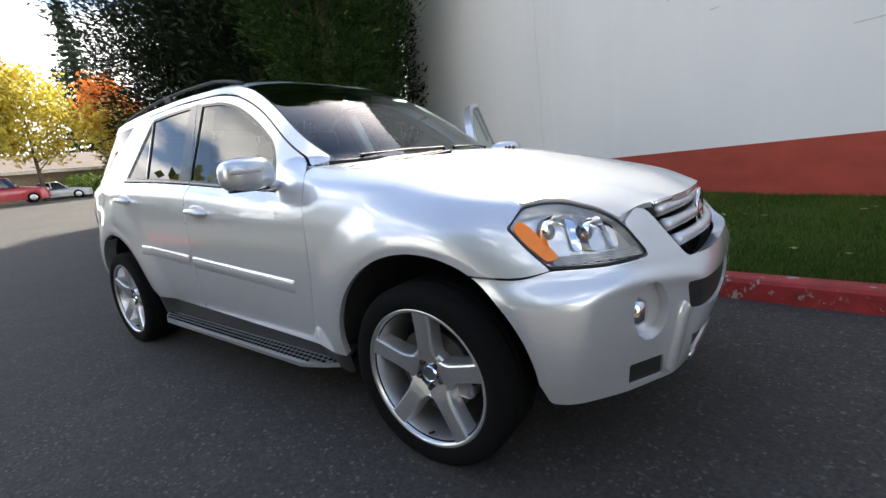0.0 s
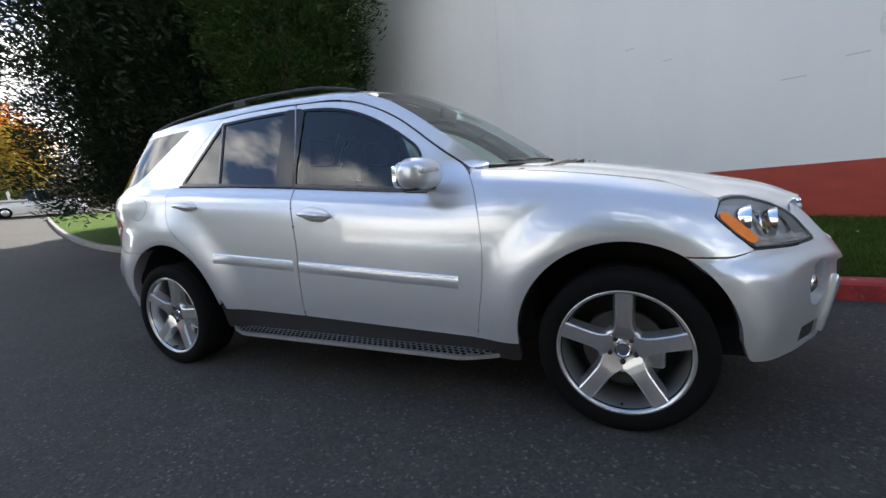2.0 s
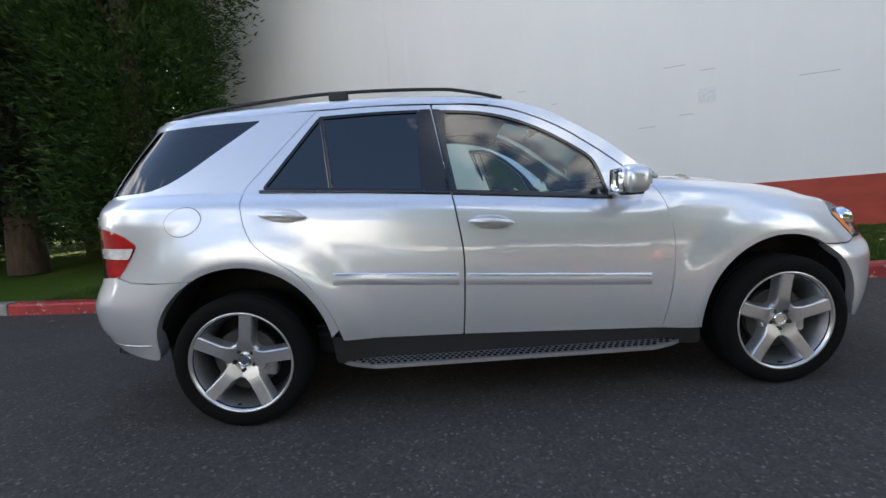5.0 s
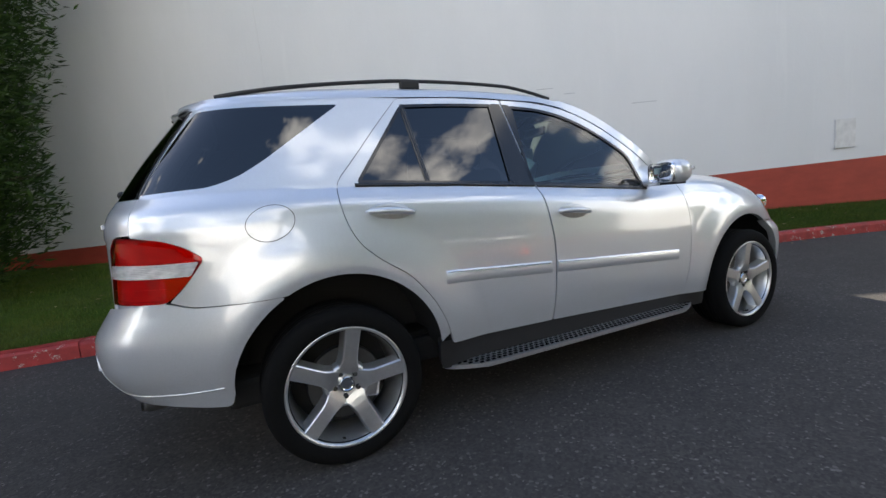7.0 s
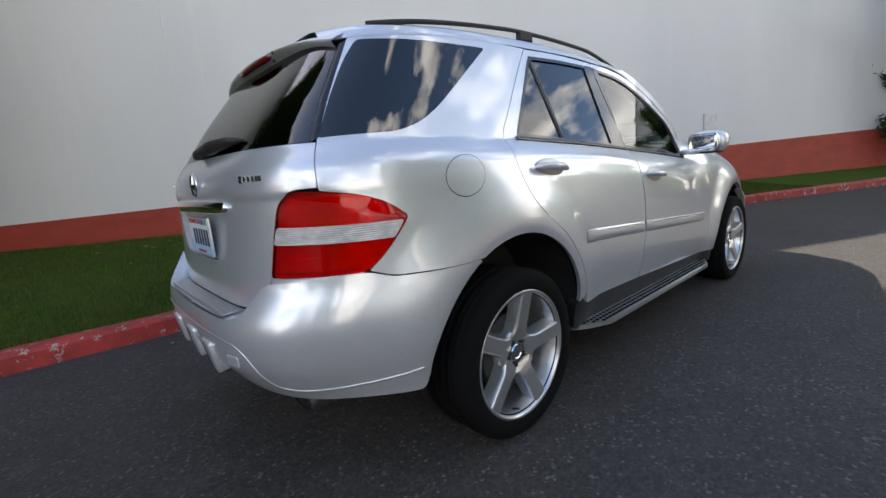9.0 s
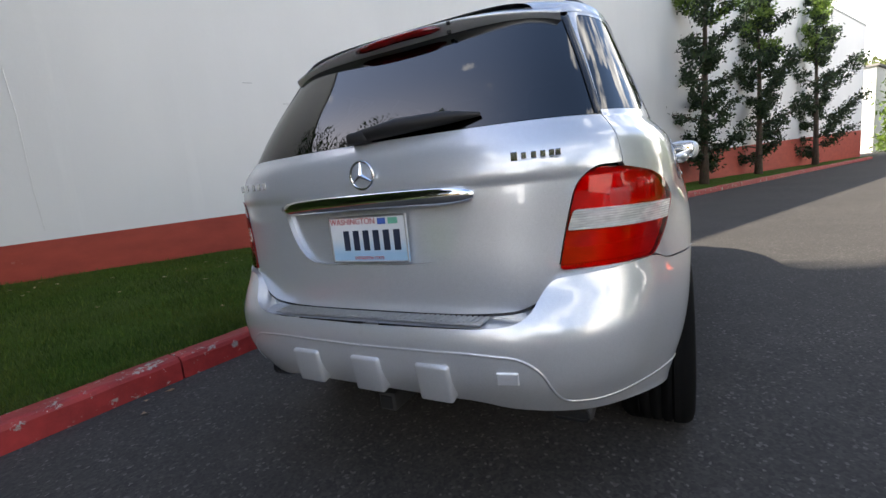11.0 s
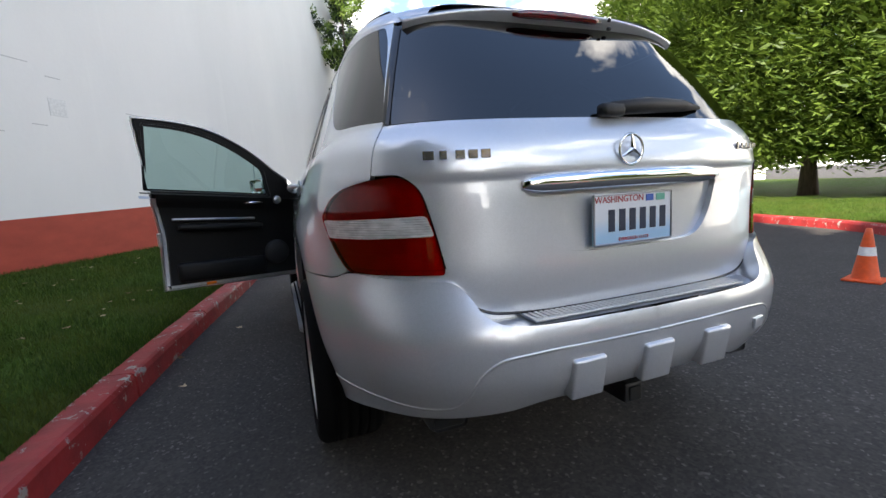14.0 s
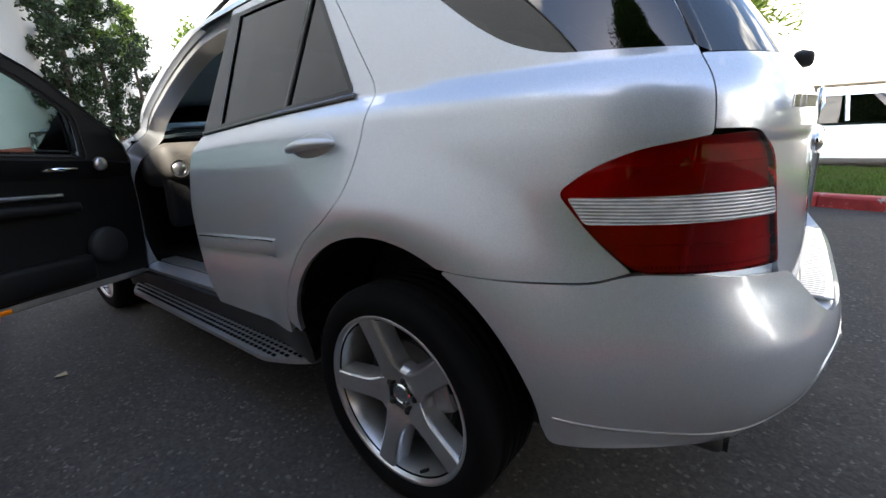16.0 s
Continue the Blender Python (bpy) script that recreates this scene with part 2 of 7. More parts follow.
def block(size, at=(0, 0, 0), bevel=0.0, rot=None, bm=None, seg=2):
    """A box with rounded edges in a bmesh."""
    new_bm = bmesh.new()
    bmesh.ops.create_cube(new_bm, size=1)
    bmesh.ops.scale(new_bm, vec=size, verts=new_bm.verts)
    if bevel:
        bmesh.ops.bevel(new_bm, geom=new_bm.edges[:], offset=bevel, segments=seg, affect="EDGES", profile=0.5)
    m = Matrix.Translation(at)
    if rot:
        m = m @ Euler([radians(a) for a in rot]).to_matrix().to_4x4()
    bmesh.ops.transform(new_bm, matrix=m, verts=new_bm.verts)
    return join(bm, new_bm)


def join(a, b):
    if a is None:
        return b
    me = bpy.data.meshes.new("tmp")
    b.to_mesh(me)
    a.from_mesh(me)
    bpy.data.meshes.remove(me)
    b.free()
    return a


def lathe(profile, n=48, axis="Y", at=(0, 0, 0), bm=None, closed=False):
    """Turns a profile of (radius, along) about an axis."""
    out = bmesh.new()
    rings = []
    for r, h in profile:
        ring = []
        for i in range(n):
            a = 2 * math.pi * i / n
            c, s = r * math.cos(a), r * math.sin(a)
            p = {"Y": (c, h, s), "Z": (c, s, h), "X": (h, c, s)}[axis]
            ring.append(out.verts.new(Vector(p) + Vector(at)))
        rings.append(ring)
    pairs = list(zip(rings, rings[1:])) + ([(rings[-1], rings[0])] if closed else [])
    for p, q in pairs:
        for i in range(n):
            j = (i + 1) % n
            try:
                out.faces.new((p[i], p[j], q[j], q[i]))
            except ValueError:
                pass
    bmesh.ops.recalc_face_normals(out, faces=out.faces)
    return join(bm, out)


def tube(points, radius, n=8, bm=None, cap=True):
    """A round bar along points; radius is one number or one for each point."""
    out = bmesh.new()
    pts = [Vector(p) for p in points]
    rad = radius if isinstance(radius, (list, tuple)) else [radius] * len(pts)
    rings = []
    for i, p in enumerate(pts):
        d = (pts[min(i + 1, len(pts) - 1)] - pts[max(i - 1, 0)]).normalized()
        u = d.orthogonal().normalized() if i == 0 else (u - d * u.dot(d)).normalized()
        v = d.cross(u)
        rings.append([out.verts.new(p + (u * math.cos(2 * math.pi * k / n) + v * math.sin(2 * math.pi * k / n)) * rad[i]) for k in range(n)])
    for a, b in zip(rings, rings[1:]):
        for k in range(n):
            out.faces.new((a[k], a[(k + 1) % n], b[(k + 1) % n], b[k]))
    if cap:
        out.faces.new(rings[0][::-1])
        out.faces.new(rings[-1])
    return join(bm, out)


def prism(outline, depth, bm=None, m=None, bevel=0.0):
    """A flat outline (x, z) given thickness along y."""
    out = bmesh.new()
    lo = [out.verts.new((x, 0, z)) for x, z in outline]
    hi = [out.verts.new((x, depth, z)) for x, z in outline]
    out.faces.new(lo)
    out.faces.new(hi[::-1])
    for i in range(len(lo)):
        j = (i + 1) % len(lo)
        out.faces.new((lo[j], lo[i], hi[i], hi[j]))
    bmesh.ops.recalc_face_normals(out, faces=out.faces)
    if bevel:
        bmesh.ops.bevel(out, geom=[e for e in out.edges if not e.is_boundary], offset=bevel, segments=2, affect="EDGES", profile=0.5)
    if m:
        bmesh.ops.transform(out, matrix=m, verts=out.verts)
    return join(bm, out)


def writing(text, size, m, mat, name, parent, depth=0.003, bold=0.0):
    """Built-in font turned into a mesh part."""
    c = bpy.data.curves.new(name, "FONT")
    c.body, c.size, c.extrude, c.align_x, c.align_y, c.offset = text, size, depth, "CENTER", "CENTER", bold
    tmp = bpy.data.objects.new("tmp", c)
    scene.collection.objects.link(tmp)
    me = bpy.data.meshes.new_from_object(tmp.evaluated_get(bpy.context.evaluated_depsgraph_get()))
    bpy.data.objects.remove(tmp)
    me.transform(m)
    me.materials.clear()
    me.materials.append(mat)
    me.name = name
    return under(new(name, me), parent)


# ---------------------------------------------------------------- ground, kerbs, lawns, wall
def wall_y(x):
    return 3.55 - 0.5 * (np.asarray(x, float) - 3.95)


def grow(name, fun, na, nb, mat, kind="structure", label="", category=""):
    A, B = np.meshgrid(np.linspace(0, 1, na), np.linspace(0, 1, nb), indexing="ij")
    V = fun(A.ravel(), B.ravel())
    i = np.arange(na * nb).reshape(na, nb)
    F = np.stack([i[:-1, :-1], i[1:, :-1], i[1:, 1:], i[:-1, 1:]], -1).reshape(-1, 4)
    return tagged(new(name, data_of(name, V, F, mat)), label, category, kind=kind)


def knots(x, px, py):
    """A smooth curve through knots, here for kerb lines."""
    px, py, x = np.asarray(px, float), np.asarray(py, float), np.asarray(x, float)
    d = np.gradient(py, px)
    i = np.clip(np.searchsorted(px, x) - 1, 0, len(px) - 2)
    h = px[i + 1] - px[i]
    t = (x - px[i]) / h
    return (2 * t**3 - 3 * t**2 + 1) * py[i] + (t**3 - 2 * t**2 + t) * h * d[i] + (3 * t**2 - 2 * t**3) * py[i + 1] + (t**3 - t**2) * h * d[i + 1]


def ground_z(x):
    """The drive lies level by the wall and climbs gently behind the car."""
    return 1.42 * np.clip((-13.5 - np.asarray(x, float)) / 25, 0, 1) ** 1.3


def kerb_y(x):
    return knots(x, (-40, -14.8, -8.5, -6, -4.0, -2, -0.3, 2.3, 3.9, 6.2, 8.7, 10.6, 36), (14.5, 5.0, 3.17, 2.48, 2.13, 1.97, 1.80, 1.40, 1.17, 0.62, -0.46, -1.37, -14.0))


def far_kerb_y(x):
    return knots(x, (-40, -12, -4, -2.4, -1, 0.6, 2.6, 5, 8, 14, 36), (-4.0, -4.7, -4.9, -5.2, -6.4, -7.4, -8.0, -8.9, -10.0, -13.1, -26.0))


def ground_sheet(a, b):
    x = np.sign(a - 0.5) * 500 * np.abs(2 * a - 1) ** 2.2
    y = np.sign(b - 0.5) * 500 * np.abs(2 * b - 1) ** 2.2
    return np.stack([x, y, ground_z(x)], -1)


grow("ground", ground_sheet, 181, 41, ASPHALT, label="dark worn asphalt drive", category="asphalt")


def kerb_run(name, fun, x0, x1, first, step_len, up, red_from, label):
    """Cast kerb stones laid end to end with open joints."""
    base = tagged(new(name), label, "kerb", kind="structure")
    prof = [(0, -0.03), (0.004, 0.115), (0.016, 0.138), (0.035, 0.147), (0.15, 0.150), (0.155, -0.03)]
    x, k = first, 0
    while x > x0:
        x -= step_len
    while x < x1:
        xe = x + step_len * (0.985 + 0.03 * random.random())
        xs = np.linspace(x + 0.006, xe - 0.006, 9)
        ys = fun(xs)
        sl = np.gradient(ys, xs)
        nx, ny = -sl / np.hypot(1, sl), 1 / np.hypot(1, sl)
        if not up:
            nx, ny = -nx, -ny
        dz, dl = random.uniform(-0.006, 0.006), random.uniform(-0.007, 0.007)
        V, F = [], []
        for a, b, u, v in zip(xs, ys, nx, ny):
            for w, z in prof:
                V.append((a + u * (w + dl), b + v * (w + dl), z + dz + float(ground_z(a)) + 0.004 * noise.noise((a * 9, w * 30, z * 30))))
        m = len(prof)
        for i in range(len(xs) - 1):
            for j in range(m - 1):
                q = (i * m + j, i * m + j + 1, (i + 1) * m + j + 1, (i + 1) * m + j)
                F.append(q if not up else q[::-1])
        F += [tuple(range(m)), tuple(range((len(xs) - 1) * m, len(xs) * m))[::-1]]
        flat("kerb_stone", V, F, RED_KERB if xs[4] > red_from else CONCRETE, base, smooth=False)
        x = xe
    return base


kerb_run("kerb_near", kerb_y, -30, 30, -0.69, 1.32, True, -5.6, "chipped red painted concrete kerb")
kerb_run("kerb_far", far_kerb_y, -12, 16, 0.0, 2.6, False, -99, "red painted concrete kerb across the drive")


def lawn(a, b):
    x = -31 + 64.5 * a
    y0 = kerb_y(x) + 0.145
    y1 = np.where(x > -6.5, wall_y(x), 13.0 - (x + 6.5) * 0.3)
    z1 = np.where(x > -6.5, 0.40 - 0.009 * x, 0.5)
    y = y0 + (y1 - y0) * b
    z = 0.135 + (z1 - 0.135) * b**1.3 + 0.012 * np.sin(x * 3.1 + y * 2.3) * np.sin(y * 4.1 - x) * (b > 0.02)
    return np.stack([x, y, z + ground_z(x)], -1)


grow("lawn", lawn, 241, 41, SWARD, label="mown lawn strip between kerb and wall", category="lawn")


def far_lawn(a, b):
    x = -12 + 34 * a
    w = np.where(x < -0.5, 3.0, 3.0 + 9 * np.clip((x + 0.5) / 4, 0, 1))
    y = far_kerb_y(x) - 0.145 - w * b
    return np.stack([x, y, 0.14 + 0.30 * b ** 0.8 * np.clip((x + 3) / 4, 0.15, 1) + 0.01 * np.sin(x * 5) * np.sin(y * 4)], -1)


grow("lawn_far", far_lawn, 101, 31, SWARD, label="sunlit lawn beyond the drive", category="lawn")


def blades(name, n, x0, x1, y_lo, y_hi, zfun, mat, label, h0=0.03, h1=0.065):
    """Single grass blades, too many to count."""
    rng = np.random.default_rng(5)
    x = rng.uniform(x0, x1, n)
    lo, hi = y_lo(x), y_hi(x)
    y = lo + (hi - lo) * rng.uniform(0, 1, n) ** 1.5
    z = zfun(x, y)
    a, h, w = rng.uniform(0, 2 * np.pi, n), rng.uniform(h0, h1, n), rng.uniform(0.002, 0.0045, n)
    lean = rng.uniform(-0.03, 0.03, (n, 2))
    V = np.empty((n, 3, 3))
    V[:, 0] = np.stack([x - w * np.cos(a), y - w * np.sin(a), z], -1)
    V[:, 1] = np.stack([x + w * np.cos(a), y + w * np.sin(a), z], -1)
    V[:, 2] = np.stack([x + lean[:, 0], y + lean[:, 1], z + h], -1)
    F = np.arange(3 * n).reshape(n, 3)
    return tagged(new(name, data_of(name, V.reshape(-1, 3), F, mat, False)), label, "grass", kind="stuff")


def grass_leaf():
    """Blades that turn yellowish and worn in patches."""
    n = Nodes("grass_blade", 0.65)
    g = n.t.nodes.new("ShaderNodeNewGeometry")
    c = n.ramp(g.outputs["Random Per Island"], (0.0, (0.020, 0.048, 0.005)), (0.75, (0.060, 0.112, 0.014)), (1.0, (0.13, 0.17, 0.03)))
    c = n.blend(n.ramp(n.noise(1.1, 4.0, 0.6), (0.45, (0, 0, 0)), (0.68, (0.75, 0.75, 0.75))), c, (0.105, 0.125, 0.022))
    c = n.blend(n.ramp(n.noise(3.7, 3.0, 0.6), (0.55, (0, 0, 0)), (0.75, (0.6, 0.6, 0.6))), c, (0.022, 0.042, 0.006))
    n.colour(c)
    n.set(Specular_IOR_Level=0.25)
    tr = n.put("ShaderNodeBsdfTranslucent")
    n.link(c, tr.inputs[0])
    mx = n.put("ShaderNodeMixShader")
    mx.inputs[0].default_value = 0.3
    n.link(n.b.outputs[0], mx.inputs[1])
    n.link(tr.outputs[0], mx.inputs[2])
    n.link(mx.outputs[0], n.t.nodes["Material Output"].inputs[0])
    return n.m


GRASS = grass_leaf()


def lawn_z(x, y):
    y0, y1 = kerb_y(x) + 0.145, wall_y(x)
    b = np.clip((y - y0) / (y1 - y0), 0, 1)
    return 0.130 + (0.40 - 0.009 * x - 0.135) * b**1.3


blades("grass", 150000, -5.5, 9.0, lambda x: kerb_y(x) + 0.15, lambda x: wall_y(x) - 0.02, lawn_z, GRASS, "short green grass blades on the lawn")
blades("grass_far", 40000, -6.0, 9.0, lambda x: far_kerb_y(x) - 0.16, lambda x: far_kerb_y(x) - 3.1, lambda x, y: 0.14 + 0.30 * np.clip((far_kerb_y(x) - 0.145 - y) / np.where(x < -0.5, 3.0, 3.0 + 9 * np.clip((x + 0.5) / 4, 0, 1)), 0, 1) ** 0.8 * np.clip((x + 3) / 4, 0.15, 1), GRASS, "sunlit grass blades beyond the drive")



def fallen_leaves():
    """Dry leaves and scraps strewn on lawn and drive, too many to count."""
    rng = np.random.default_rng(77)
    V, F = [], []
    for k in range(120):
        x = rng.uniform(-5.5, 8.0)
        if k % 6:
            y = float(kerb_y(x)) + rng.uniform(0.2, 1.0) ** 1.0 * (float(wall_y(x)) - float(kerb_y(x)) - 0.3)
            z = float(lawn_z(np.array(x), np.array(y))) + rng.uniform(0.03, 0.055)
        else:
            y, z = float(kerb_y(x)) - abs(rng.normal()) * 0.25 - 0.03, 0.006
        r, a = rng.uniform(0.012, 0.034), rng.uniform(0, 6.28)
        b = len(V)
        V.append((x, y, z + 0.006))
        for i in range(7):
            q = a + i * 2 * math.pi / 7
            f = r * (1.0 if i % 2 else 0.6) * (1.5 if i == 3 else 1.0)
            V.append((x + f * math.cos(q), y + f * math.sin(q), z + rng.uniform(-0.002, 0.012)))
        F += [(b, b + 1 + i, b + 1 + (i + 1) % 7) for i in range(7)]
    tan = leaf("dry_leaf", (0.16, 0.09, 0.035), (0.55, 0.44, 0.28), 0.8, 0.2)
    tagged(new("fallen_leaves", data_of("fallen_leaves", V, F, tan, False)), "dry tan leaves strewn on lawn and drive", "leaves", kind="stuff")


fallen_leaves()
WALL_RZ = math.degrees(math.atan(-0.5))
X0, X1 = -6.2, 35.8


def on_wall(x, z, out=0.0):
    """A pose on the wall's face: local x along it, -y out of it."""
    return pose(x - 0.447 * out, float(wall_y(x)) - 0.894 * out, z, 0, 0, WALL_RZ)


def wall_slab(name, x0, x1, z0, z1, out, thick, mat, label, cat):
    """A length of the wall; z0 and z1 are pairs for its two ends."""
    L = (x1 - x0) * math.hypot(1, 0.5)
    n = 40
    V, F = [], []
    for i in range(n + 1):
        t = i / n
        for y, z in ((-out, z0[0] + (z0[1] - z0[0]) * t), (-out, z1[0] + (z1[1] - z1[0]) * t), (thick, z1[0] + (z1[1] - z1[0]) * t), (thick, z0[0] + (z0[1] - z0[0]) * t)):
            V.append((L * t, y, z))
    for i in range(n):
        for j in range(4):
            k = (j + 1) % 4
            F.append((i * 4 + j, i * 4 + k, i * 4 + 4 + k, i * 4 + 4 + j))
    F += [(3, 2, 1, 0), (n * 4, n * 4 + 1, n * 4 + 2, n * 4 + 3)]
    ob = flat(name, V, [f[::-1] for f in F], mat, None, smooth=False)
    ob.matrix_world = on_wall(x0, 0)
    return tagged(ob, label, cat, kind="structure")


wall_slab("wall_north", X0, X1, (-0.2, -0.2), (8.35, 8.35), 0.0, 0.35, WHITE_WALL, "tall white painted block wall, stained", "wall")
wall_slab("wall_band", X0, X1, (-0.2, -0.2), (0.953 + 0.034 * X0, 0.953 + 0.016 * X1 + 0.3), 0.006, -0.0005, RED_WALL, "red painted band along the wall's foot", "wall")
wall_slab("trim_coping", X0 - 0.05, X1 + 0.05, (8.35, 8.35), (8.43, 8.43), 0.04, 0.39, simple("grey_flashing", (0.35, 0.36, 0.37), 0.5), "grey metal coping on the wall", "coping")
gable = part("wall_end", block((0.35, 14, 8.35), (0, 0, 0), 0.01), WHITE_WALL)
gable.matrix_world = on_wall(X0 + 0.16, 4.17) @ Matrix.Translation((0, 7.36, 0))
tagged(gable, "white painted end wall of the building", "wall", kind="structure")
gable = part("wall_east", block((0.35, 14, 8.35), (0, 0, 0), 0.01), WHITE_WALL)
gable.matrix_world = on_wall(X1 - 0.16, 4.17) @ Matrix.Translation((0, 7.36, 0))
tagged(gable, "white painted far end wall of the building", "wall", kind="structure")
roofb = part("roof", block((47, 14, 0.2), (23, 7.2, 8.2), 0.02), CONCRETE)
roofb.matrix_world = on_wall(X0, 0)
tagged(roofb, "flat grey roof of the long building", "roof", kind="structure")
# things fixed on the wall
def fixed(name, x, z, size, mat, label, cat, out=0.0):
    ob = part(name, block(size, (0, -size[1] / 2, 0), min(size) * 0.2), mat)
    ob.matrix_world = on_wall(x, z, out)
    return tagged(ob, label, cat)


GREY_PAINT = simple("weathered_grey_paint", (0.52, 0.52, 0.53), 0.6, var=0.25, scale=9)
fixed("wall_panel", 8.36, 1.60, (0.36, 0.03, 0.52), simple("dull_white_metal", (0.66, 0.655, 0.64), 0.6, var=0.12, scale=9), "small grey metal panel fixed on the white wall", "panel")
fixed("wall_patch", 3.95, 2.40, (0.24, 0.006, 0.22), simple("pale_grey_patch", (0.68, 0.69, 0.69), 0.8), "grey patch mark on the white wall", "patch")
for x, z, w, tilt in ((3.55, 2.90, 0.30, 0), (3.95, 2.78, 0.2, 0), (5.15, 2.5, 0.45, 0), (1.4, 2.9, 0.14, 0), (1.9, 2.6, 0.12, 0), (3.2, 2.02, 0.25, 0), (3.7, 2.15, 0.2, 0)):
    fixed("wall_scrape", x, z, (w, 0.003, 0.012), simple("scrape_grey", (0.50, 0.50, 0.51), 0.8), "thin dark scrape mark on the white wall", "scrape")
bm = tube([(0.0, -0.003, 4.9), (0.03, -0.003, 4.0), (0.02, -0.003, 3.2), (0.06, -0.003, 2.4), (0.05, -0.003, 1.5), (0.07, -0.003, 1.0)], 0.005, 5)
crk = part("wall_crack", bm, simple("crack_grey", (0.64, 0.64, 0.63), 0.9))
crk.matrix_world = on_wall(-1.05, 0)
tagged(crk, "thin dark crack running down the white wall", "crack")
# ---------------------------------------------------------------- the shape of the car's body
W0 = 0.92
XC = 1.15                     # from here on the plan rounds off towards nose and tail


def curve(x, px, py):
    """A smooth curve through a few knots."""
    px, py, x = np.asarray(px, float), np.asarray(py, float), np.asarray(x, float)
    d = np.gradient(py, px)
    i = np.clip(np.searchsorted(px, x) - 1, 0, len(px) - 2)
    h = px[i + 1] - px[i]
    t = np.clip((x - px[i]) / h, 0, 1)
    return ((2 * t**3 - 3 * t**2 + 1) * py[i] + (t**3 - 2 * t**2 + t) * h * d[i]
            + (3 * t**2 - 2 * t**3) * py[i + 1] + (t**3 - t**2) * h * d[i + 1])


def step(a, b, x):
    t = np.clip((np.asarray(x, float) - a) / (b - a), 0, 1)
    return t * t * (3 - 2 * t)


def belt(x):
    return curve(x, (-2.4, -1.9, -1.4, -0.44, 0.53, 0.8, 2.5), (1.235, 1.248, 1.232, 1.165, 1.075, 1.05, 0.9))


def fender_top(x):
    return curve(x, (0.7, 1.27, 1.62, 1.9, 2.1, 2.35), (1.18, 1.115, 1.05, 0.98, 0.905, 0.79))


def sill(x):
    return 0.387 - 0.043 * np.asarray(x, float)


def side_width(x, z):
    """Half the car's width at a place along it and a height, before nose and tail round off."""
    x, z = np.broadcast_arrays(np.asarray(x, float), np.asarray(z, float))
    zb, zs = belt(x), sill(x)
    f = (z - zs) / (zb - zs)
    door = np.where(z < zb, curve(np.minimum(f, 1), (-0.5, 0, 0.12, 0.35, 0.5, 0.7, 0.85, 0.93, 1.0), (0.80, 0.882, 0.902, 0.916, 0.916, 0.909, 0.893, 0.872, 0.824)),
                    0.824 - 0.373 * (z - zb))
    f = (z - zs) / (fender_top(x) - zs)
    fend = curve(np.clip(f, -0.5, 1.05), (-0.5, 0, 0.1, 0.35, 0.6, 0.75, 0.87, 0.95, 1.0, 1.05), (0.80, 0.882, 0.90, 0.918, 0.915, 0.90, 0.87, 0.825, 0.765, 0.68))
    k = step(0.50, 0.95, x)
    w = door * (1 - k) + fend * k
    for cx, cz, r, out in ((-1.44, 0.395, 0.46, 0.74), (1.45, 0.385, 0.44, 0.68)):
        d = np.hypot(x - cx, z - cz)
        w = w + 0.030 * (1 - step(r + 0.05, out, d)) - 0.007 * (1 - step(r - 0.01, r + 0.04, d))
    return w


def tail_x(z, bumper=False):
    if bumper:
        return curve(z, (0.40, 0.47, 0.52, 0.60, 0.68, 0.73, 0.80, 0.86), (-2.36, -2.41, -2.438, -2.452, -2.445, -2.42, -2.380, -2.360))
    return 0.006 * (1 - step(1.080, 1.102, z)) + curve(z, (0.3, 0.69, 0.80, 0.95, 1.06, 1.14, 1.20, 1.25, 1.40, 1.58, 1.80), (-2.335, -2.362, -2.364, -2.354, -2.347, -2.337, -2.315, -2.281, -2.175, -2.03, -1.85))


def nose_x(z, bumper=False):
    return curve(z, (0.25, 0.35, 0.45, 0.55, 0.68, 0.76, 0.82, 0.92, 1.0, 1.1), (2.235, 2.262, 2.30, 2.328, 2.335, 2.31, 2.275, 2.225, 2.13, 1.9))


def half_width(x, z, bumper=False):
    x, z = np.broadcast_arrays(np.asarray(x, float), np.asarray(z, float))
    n = 4.15 + 0.9 * step(0.85, 1.45, z)
    u = np.clip((-XC - x) / (-XC - tail_x(z, bumper)), 0, 1)
    v = np.clip((x - XC) / (nose_x(z) - XC), 0, 1)
    low = 1 - step(0.66, 0.755, z)                 # the front bumper has a creased corner, the lamps above it a round one
    m = 3.0 + 0.6 * low
    w = side_width(np.clip(x, -2.2, 2.2), z) * (1 - u**n) ** (1 / n) * (1 - v**m) ** (1 / m)
    cut = 0.752 - 1.30 * (x - 2.085 - 0.7 * (nose_x(z) - 2.33))
    soft = 0.5 * (w + cut - np.sqrt((w - cut) ** 2 + 0.018**2))
    return np.where(x > 1.7, np.maximum(w * (1 - low) + soft * low, 0) * (v < 1), w)


def solve_x(fun, lo, hi, n=25):
    """x at which fun(x) = 0, where fun rises from lo to hi."""
    for _ in range(n):
        m = (lo + hi) / 2
        up = fun(m) < 0
        lo, hi = np.where(up, m, lo), np.where(up, hi, m)
    return (lo + hi) / 2


